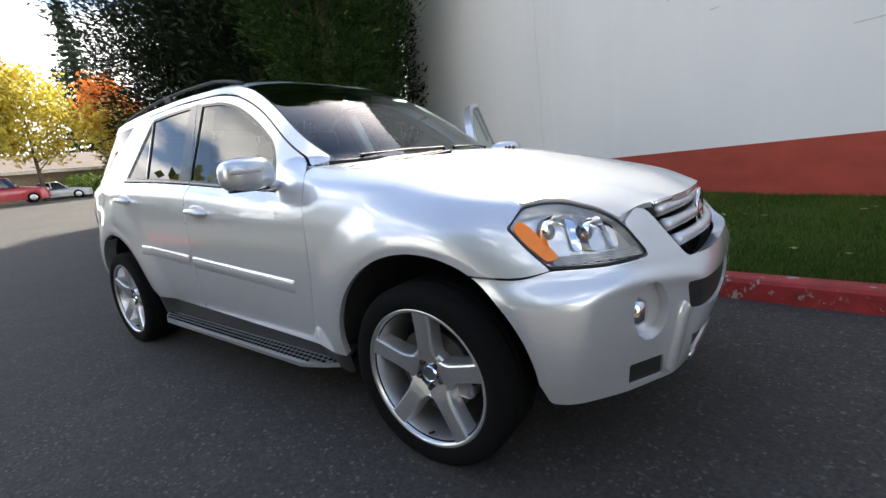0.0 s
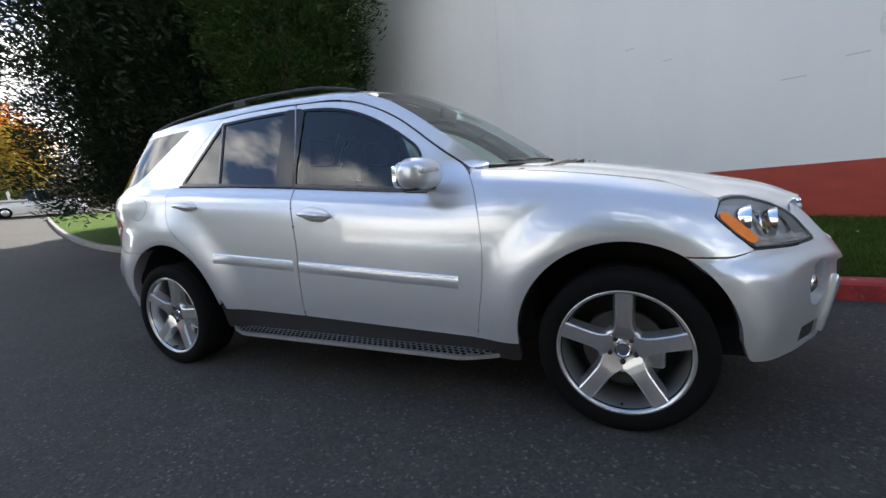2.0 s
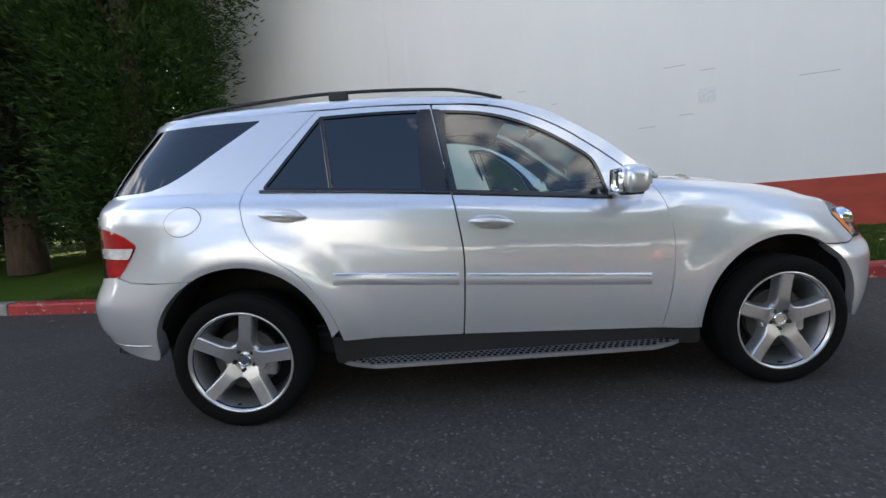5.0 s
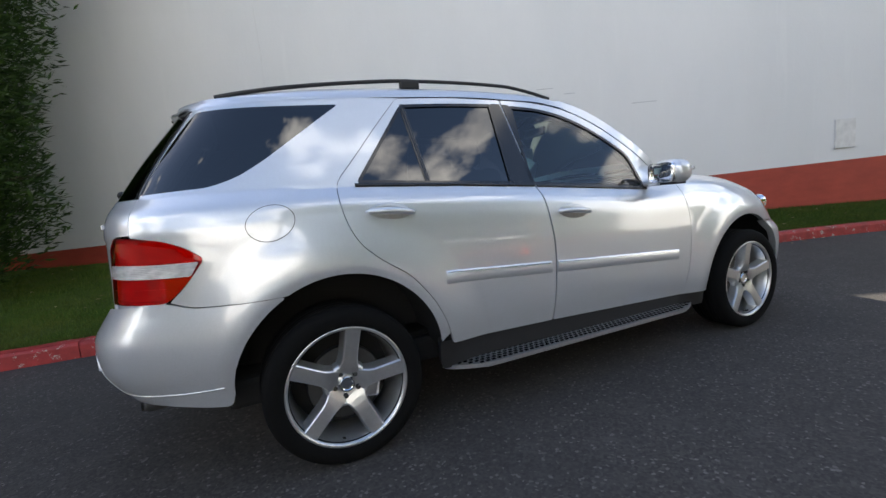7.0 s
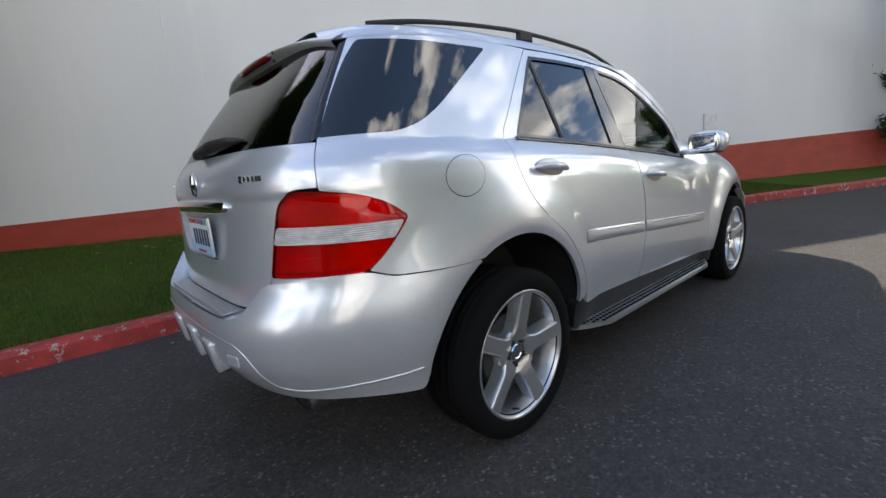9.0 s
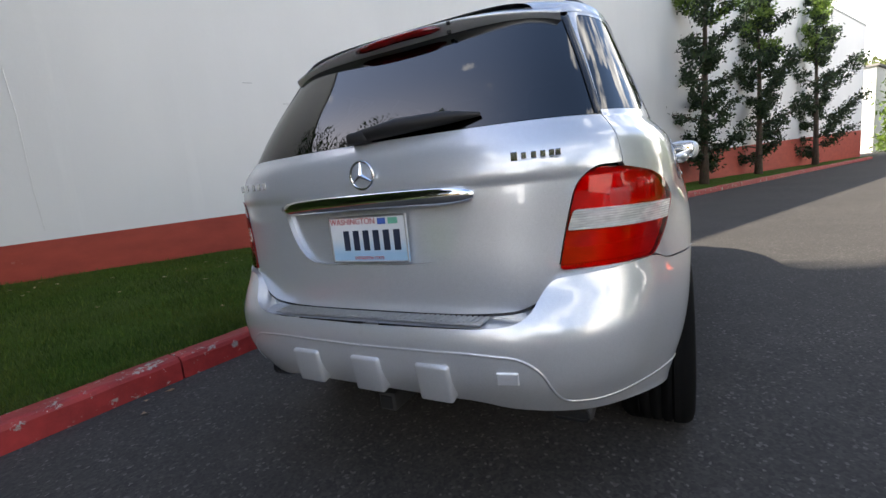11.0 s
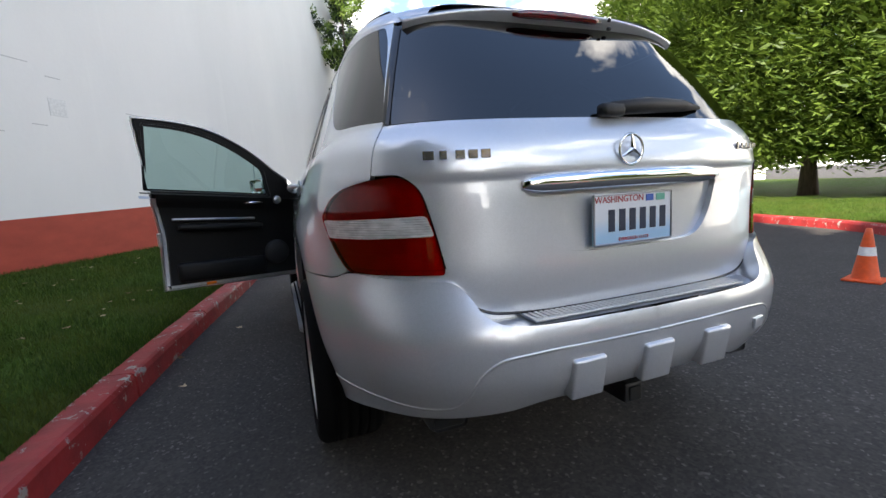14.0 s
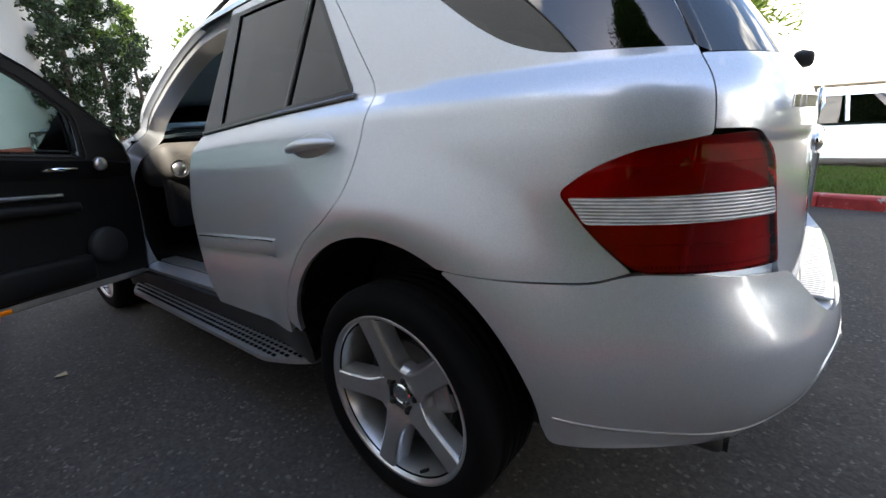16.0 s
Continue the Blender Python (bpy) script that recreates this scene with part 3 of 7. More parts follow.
def surface(mode, a, z, bumper=False):
    """Places on the right half's mirror image (y >= 0): a is x on the sides, the run round the corner for the wraps and, from the middle outwards, for the back; y on the front."""
    a, z = np.asarray(a, float), np.asarray(z, float)
    lo, hi = np.full(a.shape, -2.6), np.full(a.shape, -XC + 0.6)
    if mode == "side":
        x = a
    elif mode == "wrap_tail":
        x = solve_x(lambda x: x + half_width(x, z, bumper) - W0 - a, lo, hi)
    elif mode == "back":
        x = solve_x(lambda x: x + half_width(x, z, bumper) - tail_x(z, bumper) - np.abs(a), lo, hi)
    elif mode == "wrap_nose":
        x = solve_x(lambda x: x - half_width(x, z, bumper) + W0 - a, -hi, -lo)
    else:
        x = solve_x(lambda x: np.abs(a) - half_width(x, z, bumper), -hi, -lo)
    if mode == "side":
        y = half_width(x, z, bumper)
    elif mode == "wrap_tail":
        y = a + W0 - x
    elif mode == "wrap_nose":
        y = x - a + W0
    elif mode == "back":
        y = (tail_x(z, bumper) + np.abs(a) - x) * np.sign(a + 1e-12)
    else:
        y = a
    return np.stack([x, y, z], -1)


# ---------------------------------------------------------------- panels cut from the body's shape
def fillet(pts, r=0.02, n=5):
    """Rounds the corners of a closed outline; a third number on a point is its own radius."""
    out = []
    k = len(pts)
    for i in range(k):
        p, a, b = (np.array(pts[j % k][:2], float) for j in (i, i - 1, i + 1))
        rad = pts[i][2] if len(pts[i]) > 2 else r
        da, db = np.linalg.norm(a - p), np.linalg.norm(b - p)
        d = min(rad, 0.45 * da, 0.45 * db)
        if d < 1e-4:
            out.append(p)
            continue
        u, v = p + (a - p) / da * d, p + (b - p) / db * d
        for t in np.linspace(0, 1, n):
            out.append((1 - t) ** 2 * u + 2 * t * (1 - t) * p + t * t * v)
    return np.array(out)


def arc(cx, cz, r, a0, a1, n=24):
    return [(cx + r * math.cos(radians(a)), cz + r * math.sin(radians(a)), 0) for a in np.linspace(a0, a1, n)]


def within(pts, poly):
    """Whether points lie inside a closed outline."""
    a, b = np.roll(poly, 1, 0), poly
    ins = np.zeros(len(pts), bool)
    slope = (b[:, 0] - a[:, 0]) / np.where(np.abs(b[:, 1] - a[:, 1]) < 1e-12, 1e-12, b[:, 1] - a[:, 1])
    for k in range(0, len(pts), 4000):
        p = pts[k:k + 4000]
        z = p[:, 1][:, None]
        hit = ((a[:, 1] > z) != (b[:, 1] > z)) & (p[:, 0][:, None] < a[:, 0] + (z - a[:, 1]) * slope)
        ins[k:k + 4000] = hit.sum(1) % 2 == 1
    return ins


def normals(mode, q, bumper=False):
    """Places on the body and the directions that stand out of it there."""
    v = surface(mode, q[:, 0], q[:, 1], bumper)
    e = 0.004
    da = surface(mode, q[:, 0] + e, q[:, 1], bumper) - v
    dz = surface(mode, q[:, 0], q[:, 1] + e, bumper) - v
    n = np.cross(da, dz)
    n /= np.linalg.norm(n, axis=1)[:, None] + 1e-9
    want = np.stack([v[:, 0] * 0.12, np.sign(v[:, 1] + 1e-9), v[:, 2] * 0], -1)
    if mode in ("back", "front"):
        want = np.stack([np.full(len(v), -1.0 if mode == "back" else 1.0), v[:, 1] * 0.2, v[:, 2] * 0], -1)
    return v, n * np.sign((n * want).sum(1))[:, None]


def panel(name, mode, outline, mat, parent, sgn=-1, holes=(), h=0.014, off=0.0, lip=0.012, label="", bumper=False, lip_mat=None):
    """A sheet-metal panel: the part of the body's shape inside an outline, with its edges turned in."""
    loops = [resample(q, max(0.008, 0.6 * h)) for q in (outline, *holes)]
    lo, hi = loops[0].min(0), loops[0].max(0)
    A, Z = np.meshgrid(np.arange(lo[0] + h / 2, hi[0], h), np.arange(lo[1] + h / 2, hi[1], h), indexing="ij")
    P = np.stack([A.ravel(), Z.ravel()], -1)
    keep = within(P, loops[0])
    for q in loops[1:]:
        keep &= ~within(P, q)
    for q in loops:
        node = np.round((q - lo - h / 2) / h).astype(int)
        near = np.hypot(*(q - lo - h / 2 - node * h).T) < 0.42 * h
        near &= (node >= 0).all(1) & (node < A.shape).all(1)
        keep[node[near, 0] * A.shape[1] + node[near, 1]] = False
    pts, edges = [], []
    for q in loops:
        k = len(pts)
        pts += [Vector(p) for p in q]
        edges += [(k + i, k + (i + 1) % len(q)) for i in range(len(q))]
    pts += [Vector(p) for p in P[keep]]
    out = delaunay_2d_cdt(pts, edges, [], 0, 1e-6)
    Q = np.array([tuple(p) for p in out[0]])
    F = np.array([tuple(f) for f in out[2]])
    cen = Q[F].mean(1)
    ok = within(cen, loops[0])
    for q in loops[1:]:
        ok &= ~within(cen, q)
    F = F[ok]
    V, N = normals(mode, Q, bumper)
    mid = (np.abs(V[:, 1]) < 0.006) & mode.startswith("wrap")
    N[mid, 1] = 0
    N[mid] /= np.linalg.norm(N[mid], axis=1)[:, None] + 1e-9
    V = V + N * off
    V[mid, 1] = 0
    fn = np.cross(V[F[:, 1]] - V[F[:, 0]], V[F[:, 2]] - V[F[:, 0]])
    turn = (fn * N[F[:, 0]]).sum(1) < 0
    if sgn < 0:
        V, N, turn = V * (1, -1, 1), N * (1, -1, 1), ~turn
    F[turn] = F[turn][:, ::-1]
    faces = [tuple(int(v) for v in f) for f in F]
    verts, given = [tuple(v) for v in V], [tuple(n) for n in N]
    rim = set()
    for f in faces:
        rim.update(((f[0], f[1]), (f[1], f[2]), (f[2], f[0])))
    inner = {}
    n0 = len(faces)
    if lip:
        for a, b in sorted(rim):
            if (b, a) in rim or (mid[a] and mid[b]):
                continue
            for v in (a, b):
                if v not in inner:
                    inner[v] = (len(verts), len(verts) + 1)
                    verts += [tuple(V[v]), tuple(V[v] - N[v] * lip)]
                    given += [(0, 0, 0), (0, 0, 0)]
            faces.append((inner[b][0], inner[a][0], inner[a][1], inner[b][1]))
    me = data_of(name, verts, faces, mat)
    me.normals_split_custom_set_from_vertices(given)
    if lip_mat:
        me.materials.append(lip_mat)
        me.polygons.foreach_set("material_index", [0] * n0 + [1] * (len(faces) - n0))
    return tagged(under(new(name, me), parent), label)


def sheet(name, fun, na, nb, mat, parent, label="", thick=0.0, h=None):
    """A grid mesh of fun(a, b), a and b from 0 to 1."""
    A, B = np.meshgrid(np.linspace(0, 1, na), np.linspace(0, 1, nb), indexing="ij")
    V = fun(A.ravel(), B.ravel())
    i = np.arange(na * nb).reshape(na, nb)
    F = np.stack([i[:-1, :-1], i[1:, :-1], i[1:, 1:], i[:-1, 1:]], -1).reshape(-1, 4)
    up = np.cross(V[F[:, 1]] - V[F[:, 0]], V[F[:, 2]] - V[F[:, 0]])[:, 2].sum()
    if up < 0:
        F = F[:, ::-1]
    verts, faces = [tuple(v) for v in V], [tuple(f) for f in F]
    if thick:
        rim = list(i[:, 0]) + list(i[-1, 1:]) + list(i[-2::-1, -1]) + list(i[0, -2:0:-1])
        n = len(verts)
        verts += [verts[r] for r in rim] + [(verts[r][0], verts[r][1], verts[r][2] - thick) for r in rim]
        k = len(rim)
        faces += [(n + j, n + (j + 1) % k, n + k + (j + 1) % k, n + k + j) for j in range(k)]
    return tagged(under(new(name, data_of(name, verts, faces, mat)), parent), label)


def resample(pts, h, closed=True):
    p = np.asarray(pts, float)[:, :2]
    q = np.vstack([p, p[:1]]) if closed else p
    d = np.r_[0, np.cumsum(np.linalg.norm(np.diff(q, axis=0), axis=1))]
    t = np.linspace(0, d[-1], max(8, int(d[-1] / h)) + 1)
    if closed:
        t = t[:-1]
    return np.stack([np.interp(t, d, q[:, 0]), np.interp(t, d, q[:, 1])], -1)


def band(name, mode, outline, width, mat, parent, sgn=-1, off=0.0, h=0.02, label="", bumper=False, closed=True, rise=None):
    """A strip of even width along an outline, inwards; or along an open line, to both sides, raised in the middle by rise."""
    o = resample(outline, h, closed)
    if closed:
        rows = [(o, off), (shrink(o, width), off)]
    else:
        d = np.gradient(o, axis=0)
        n = np.stack([-d[:, 1], d[:, 0]], -1) / (np.linalg.norm(d, axis=1)[:, None] + 1e-12)
        r = off if rise is None else rise
        rows = [(o + n * width / 2, off), (o + n * width * 0.42, r), (o - n * width * 0.42, r), (o - n * width / 2, off)]
    V = []
    for q, f in rows:
        s = surface(mode, q[:, 0], q[:, 1], bumper)
        e = 0.004
        nn = np.cross(surface(mode, q[:, 0] + e, q[:, 1], bumper) - s, surface(mode, q[:, 0], q[:, 1] + e, bumper) - s)
        nn /= np.linalg.norm(nn, axis=1)[:, None] + 1e-9
        want = np.stack([s[:, 0] * 0.3, s[:, 1], s[:, 2] * 0], -1)
        nn *= np.sign((nn * want).sum(1))[:, None]
        V.append(s + nn * f)
    k = len(o)
    V = np.concatenate(V)
    if sgn < 0:
        V = V * (1, -1, 1)
    F = []
    for r in range(len(rows) - 1):
        for i in range(k if closed else k - 1):
            j = (i + 1) % k
            F.append((r * k + i, r * k + j, (r + 1) * k + j, (r + 1) * k + i))
    return tagged(under(new(name, data_of(name, V, F, mat)), parent), label)


GAP = 0.0016
ARCH_R, ARCH_F = (-1.44, 0.395, 0.46), (1.45, 0.385, 0.44)

REAR_DOOR = [(-1.003, 1.657), (-1.147, 1.507, 0.3), (-1.271, 1.369, 0.3), (-1.382, 1.252, 0.1), (-1.392, 1.172, 0.08), (-1.374, 1.065, 0.1), (-1.333, 0.972, 0.1), (-1.240, 0.886, 0.1),
             (-1.119, 0.806, 0.12), (-1.009, 0.664, 0.12), (-0.949, 0.535, 0.1), (-0.921, 0.424, 0.01), (-0.285, 0.403, 0.01), (-0.268, 0.62, 0.2), (-0.258, 0.845, 0.2), (-0.278, 0.996, 0.2), (-0.300, 1.162, 0.2), (-0.374, 1.657, 0.01), (-0.70, 1.667, 0.3)]
FRONT_DOOR = [(-0.280, 0.403, 0.01), (0.800, 0.354, 0.02), (0.852, 0.63, 0.2), (0.863, 0.778, 0.2), (0.854, 0.925, 0.2), (0.823, 1.073, 0.15), (0.770, 1.172, 0.1), (0.651, 1.254, 0.2), (0.5, 1.370, 0.2), (0.362, 1.472, 0.2),
              (0.21, 1.553, 0.2), (0.055, 1.612, 0.2), (-0.15, 1.647, 0.2), (-0.369, 1.657, 0.01), (-0.295, 1.162, 0.2), (-0.273, 0.996, 0.2), (-0.253, 0.845, 0.2), (-0.263, 0.62, 0.2)]
REAR_PANE = [(-1.296, 1.240, 0.03), (-0.990, 1.624, 0.03), (-0.70, 1.634, 0.2), (-0.441, 1.632, 0.006), (-0.441, 1.176, 0.006)]
FRONT_PANE = [(-0.317, 1.624, 0.006), (-0.107, 1.606, 0.2), (0.052, 1.567, 0.2), (0.206, 1.502, 0.2), (0.357, 1.413, 0.2), (0.500, 1.308, 0.05), (0.535, 1.20, 0.1), (0.559, 1.084, 0.02), (-0.324, 1.166, 0.006)]


def on_nose(pts):
    """Side outline points (x, z) as the run round the nose; on_tail: round the tail."""
    return [(p[0] - float(half_width(p[0], p[1])) + W0, *p[1:]) for p in pts]


def on_tail(pts):
    return [(p[0] + float(half_width(p[0], p[1])) - W0, *p[1:]) for p in pts]


def shrink(pts, d):
    """Moves a closed outline inwards (or out, d < 0)."""
    p = np.asarray(pts, float)[:, :2]
    area = np.sum(p[:, 0] * np.roll(p[:, 1], -1) - np.roll(p[:, 0], -1) * p[:, 1])
    a, b = p - np.roll(p, 1, 0), np.roll(p, -1, 0) - p
    a /= np.linalg.norm(a, axis=1)[:, None] + 1e-12
    b /= np.linalg.norm(b, axis=1)[:, None] + 1e-12
    n = np.stack([-(a + b)[:, 1], (a + b)[:, 0]], -1)
    n /= np.linalg.norm(n, axis=1)[:, None] + 1e-12
    return p + n * d * np.sign(area)


def pane_set(door, outline, sgn, glass, bar=None):
    """Glass, its black seal and a belt strip of one door."""
    o = fillet(outline)
    band("window_seal", "side", o, 0.016, GLOSS_BLACK, door, sgn, 0.0015)
    panel("window_glass", "side", shrink(o, 0.012), glass, door, sgn, h=0.03, off=-0.006, lip=0)
    if bar:
        band("window_bar", "side", bar, 0.026, GLOSS_BLACK, door, sgn, -0.004, closed=False, rise=0.001)


def handle(door, x, z, sgn):
    """A pull handle standing on a shallow cup."""
    y = float(half_width(x, z))
    # A low bulge, not a hollow; its duller steel tone stands for the recess's shade.
    cup = bmesh.new()
    bmesh.ops.create_uvsphere(cup, u_segments=24, v_segments=12, radius=1)
    bmesh.ops.scale(cup, vec=(0.106, 0.010, 0.044), verts=cup.verts)
    bmesh.ops.transform(cup, matrix=Matrix.Translation((x, sgn * (y - 0.002), z + 0.002)) @ Euler((0, radians(7), 0)).to_matrix().to_4x4(), verts=cup.verts)
    part("handle_cup", cup, STEEL, door, "silver handle recess, its shade painted as duller steel", smooth=True)
    ts = np.linspace(0, 1, 15)
    pts = [(x - 0.115 + 0.23 * t, sgn * (y + 0.010 + 0.030 * math.sin(math.pi * t) ** 0.6), z + 0.006 - 0.022 * (t - 0.5) + 0.006 * math.sin(math.pi * t)) for t in ts]
    bm = tube(pts, [0.006 + 0.011 * math.sin(math.pi * t) ** 0.5 for t in ts], 10)
    part("handle", bm, PAINT, door, "silver pull handle", smooth=True)


def molding(door, x0, z0, x1, z1, sgn, name="door_molding"):
    """A rubbing strip with a bright upper edge."""
    band(name, "side", [(x0, z0 - 0.020), (x1, z1 - 0.020)], 0.064, PAINT, door, sgn, 0.0, closed=False, rise=0.005)
    band("molding_trim", "side", [(x0 + 0.012, z0 + 0.002), (x1 - 0.012, z1 + 0.002)], 0.006, CHROME, door, sgn, 0.003, closed=False, rise=0.0075)


def mirror(door, sgn):
    """The outside mirror: housing, turn signal, glass, foot."""
    bm = bmesh.new()
    bmesh.ops.create_uvsphere(bm, u_segments=40, v_segments=24, radius=1)
    for v in bm.verts:
        x, y, z = v.co
        k = 1.0 if x > 0 else 0.55
        v.co = (0.100 * k * math.copysign(abs(x) ** 0.8, x), 0.118 * math.copysign(abs(y) ** 0.72, y), 0.076 * math.copysign(abs(z) ** 0.72, z))
    m = Matrix.Translation((0.592, sgn * 0.972, 1.166)) @ Euler((0, 0, radians(sgn * 10))).to_matrix().to_4x4()
    bmesh.ops.transform(bm, matrix=m, verts=bm.verts)
    body = part("mirror", bm, PAINT, door, "silver door mirror housing", smooth=True)
    bm = block((0.012, 0.19, 0.115), (-0.050, 0, 0), 0.03, bm=None, seg=3)
    bmesh.ops.transform(bm, matrix=m, verts=bm.verts)
    part("mirror_glass", bm, CHROME, body, "mirror glass", smooth=True)
    bm = block((0.03, 0.13, 0.024), (0.088, sgn * 0.03, 0.012), 0.011, seg=3)
    bmesh.ops.transform(bm, matrix=m, verts=bm.verts)
    part("turn_signal", bm, CLEAR_LENS, body, "clear turn signal", smooth=True)
    bm = block((0.06, 0.13, 0.04), (0.575, sgn * 0.87, 1.108), 0.018, seg=3)
    part("mirror_foot", bm, PAINT, body, smooth=True)
    bm = block((0.09, 0.16, 0.014), (0.005, 0, -0.068), 0.007)
    bmesh.ops.transform(bm, matrix=m, verts=bm.verts)
    part("mirror_base", bm, BLACK, body)


def front_door(car, sgn, opened):
    d = panel("front_door", "side", shrink(fillet(FRONT_DOOR), GAP), PAINT, car, sgn, holes=[fillet(FRONT_PANE)], lip=0.06 if opened else 0.02,
              label="silver front door standing wide open" if opened else "silver front door, closed")
    pane_set(d, FRONT_PANE, sgn, GLASS)
    panel("pillar_cover", "side", fillet([(-0.366, 1.632, 0.004), (-0.317, 1.626, 0.004), (-0.322, 1.168, 0.004), (-0.293, 1.166, 0.004)]), GLOSS_BLACK, d, sgn, h=0.009, off=0.0015, lip=0.004)
    band("belt_strip", "side", [(-0.292, 1.158), (0.565, 1.0785)], 0.018, GLOSS_BLACK, d, sgn, 0.001, closed=False, rise=0.006)
    handle(d, -0.105, 0.992, sgn)
    molding(d, -0.252, 0.729, 0.732, 0.658, sgn)
    mirror(d, sgn)
    if opened:
        inner = [p for p in shrink(fillet(FRONT_DOOR), 0.035)]
        trim = panel("door_trim", "side", [p if p[1] < 1.10 else (p[0], min(p[1], float(belt(p[0])) + 0.02)) for p in inner], LEATHER, d, sgn, off=-0.095, h=0.02, lip=-0.03, label="black leather door trim")
        ring = shrink(fillet(FRONT_DOOR), 0.012)
        panel("inner_shell", "side", [(p[0], min(p[1], float(belt(p[0])) - 0.005)) for p in ring], PAINT, d, sgn, off=-0.060, h=0.016, lip=-0.025, label="silver inner door shell")
        panel("inner_frame", "side", [(p[0], max(p[1], float(belt(p[0])) - 0.02)) for p in ring], BLACK, d, sgn, holes=[shrink(fillet(FRONT_PANE), 0.018)], off=-0.055, h=0.016, lip=-0.02, label="black inner window frame")
        yi = lambda x, z: sgn * (float(half_width(x, z)) - 0.125)
        part("armrest", block((0.62, 0.09, 0.05), (0.16, yi(0.16, 0.86), 0.862), 0.02, (0, 4, 0)), LEATHER, trim, "padded armrest", smooth=True)
        part("trim_strip", block((0.60, 0.02, 0.022), (0.12, yi(0.12, 0.93) + sgn * 0.012, 0.925), 0.008, (0, 4, 0)), SATIN, trim, "satin silver trim strip", smooth=True)
        part("map_pocket", block((0.66, 0.07, 0.15), (0.14, yi(0.14, 0.55), 0.53), 0.03, (0, 3, 0)), LEATHER, trim, smooth=True)
        part("inner_handle", tube([(0.33, yi(0.33, 1.03), 1.035), (0.38, yi(0.38, 1.03) - sgn * 0.03, 1.035), (0.47, yi(0.47, 1.03) - sgn * 0.02, 1.03)], 0.011), CHROME, trim, "chrome inner door handle", smooth=True)
        part("speaker", lathe([(0.0, 0.0), (0.028, 0.0), (0.034, 0.008), (0.036, 0.02)], 24, "Y", (0.60, yi(0.6, 1.04) - sgn * 0.01, 1.045)), SATIN, trim, "round tweeter", smooth=True)
        part("door_speaker", lathe([(0.0, -0.012), (0.085, -0.012), (0.10, 0.0), (0.105, 0.02)], 32, "Y", (0.58, yi(0.58, 0.6) - sgn * 0.0, 0.60)), BLACK, trim, smooth=True)
        part("door_reflector", block((0.07, 0.012, 0.02), (0.02, yi(0.02, 0.45) - sgn * 0.02, 0.437), 0.004), AMBER, trim, "small orange door reflector")
        part("latch", block((0.02, 0.06, 0.10), (-0.262, sgn * 0.855, 0.80), 0.006), STEEL, d, "steel latch")
        hx, hy = 0.78, sgn * 0.885
        d.matrix_world = Matrix.Translation((hx, hy, 0)) @ Matrix.Rotation(radians(-67.5 * sgn), 4, "Z") @ Matrix.Translation((-hx, -hy, 0))
    return d


def rear_door(car, sgn):
    d = panel("rear_door", "side", shrink(fillet(REAR_DOOR), GAP), PAINT, car, sgn, holes=[fillet(REAR_PANE)], lip=0.02, label="silver rear door, closed")
    pane_set(d, REAR_PANE, sgn, GLASS_DARK, [(-0.980, 1.625), (-0.932, 1.215)])
    panel("pillar_cover", "side", fillet([(-0.441, 1.634, 0.004), (-0.377, 1.632, 0.004), (-0.303, 1.168, 0.004), (-0.441, 1.180, 0.004)]), GLOSS_BLACK, d, sgn, h=0.009, off=0.0015, lip=0.004)
    band("belt_strip", "side", [(-1.302, 1.233), (-0.80, 1.201), (-0.303, 1.160)], 0.018, GLOSS_BLACK, d, sgn, 0.001, closed=False, rise=0.006)
    handle(d, -1.17, 1.093, sgn)
    molding(d, -0.94, 0.781, -0.292, 0.733, sgn)
    return d


LAMP = [(-1.985, 0.994, 0.02), (-2.065, 1.043, 0.1), (-2.17, 1.075, 0.1), (-2.31, 1.093, 0.1), (-2.47, 1.100, 0.05), (-2.54, 1.066, 0.04), (-2.585, 0.95, 0.1), (-2.622, 0.832, 0.012), (-2.18, 0.834, 0.04), (-2.07, 0.905, 0.1)]
SEAM = [(-2.345, 1.102), (-2.358, 1.25), (-2.312, 1.42), (-2.262, 1.585), (-2.235, 1.66)]
QUARTER_PANE = [(-2.352, 1.258, 0.01), (-2.310, 1.40, 0.2), (-2.26, 1.53, 0.2), (-2.21, 1.600, 0.02), (-1.545, 1.622, 0.015), (-1.70, 1.475, 0.2), (-1.815, 1.366, 0.2), (-1.905, 1.303, 0.15), (-2.012, 1.268, 0.15)]


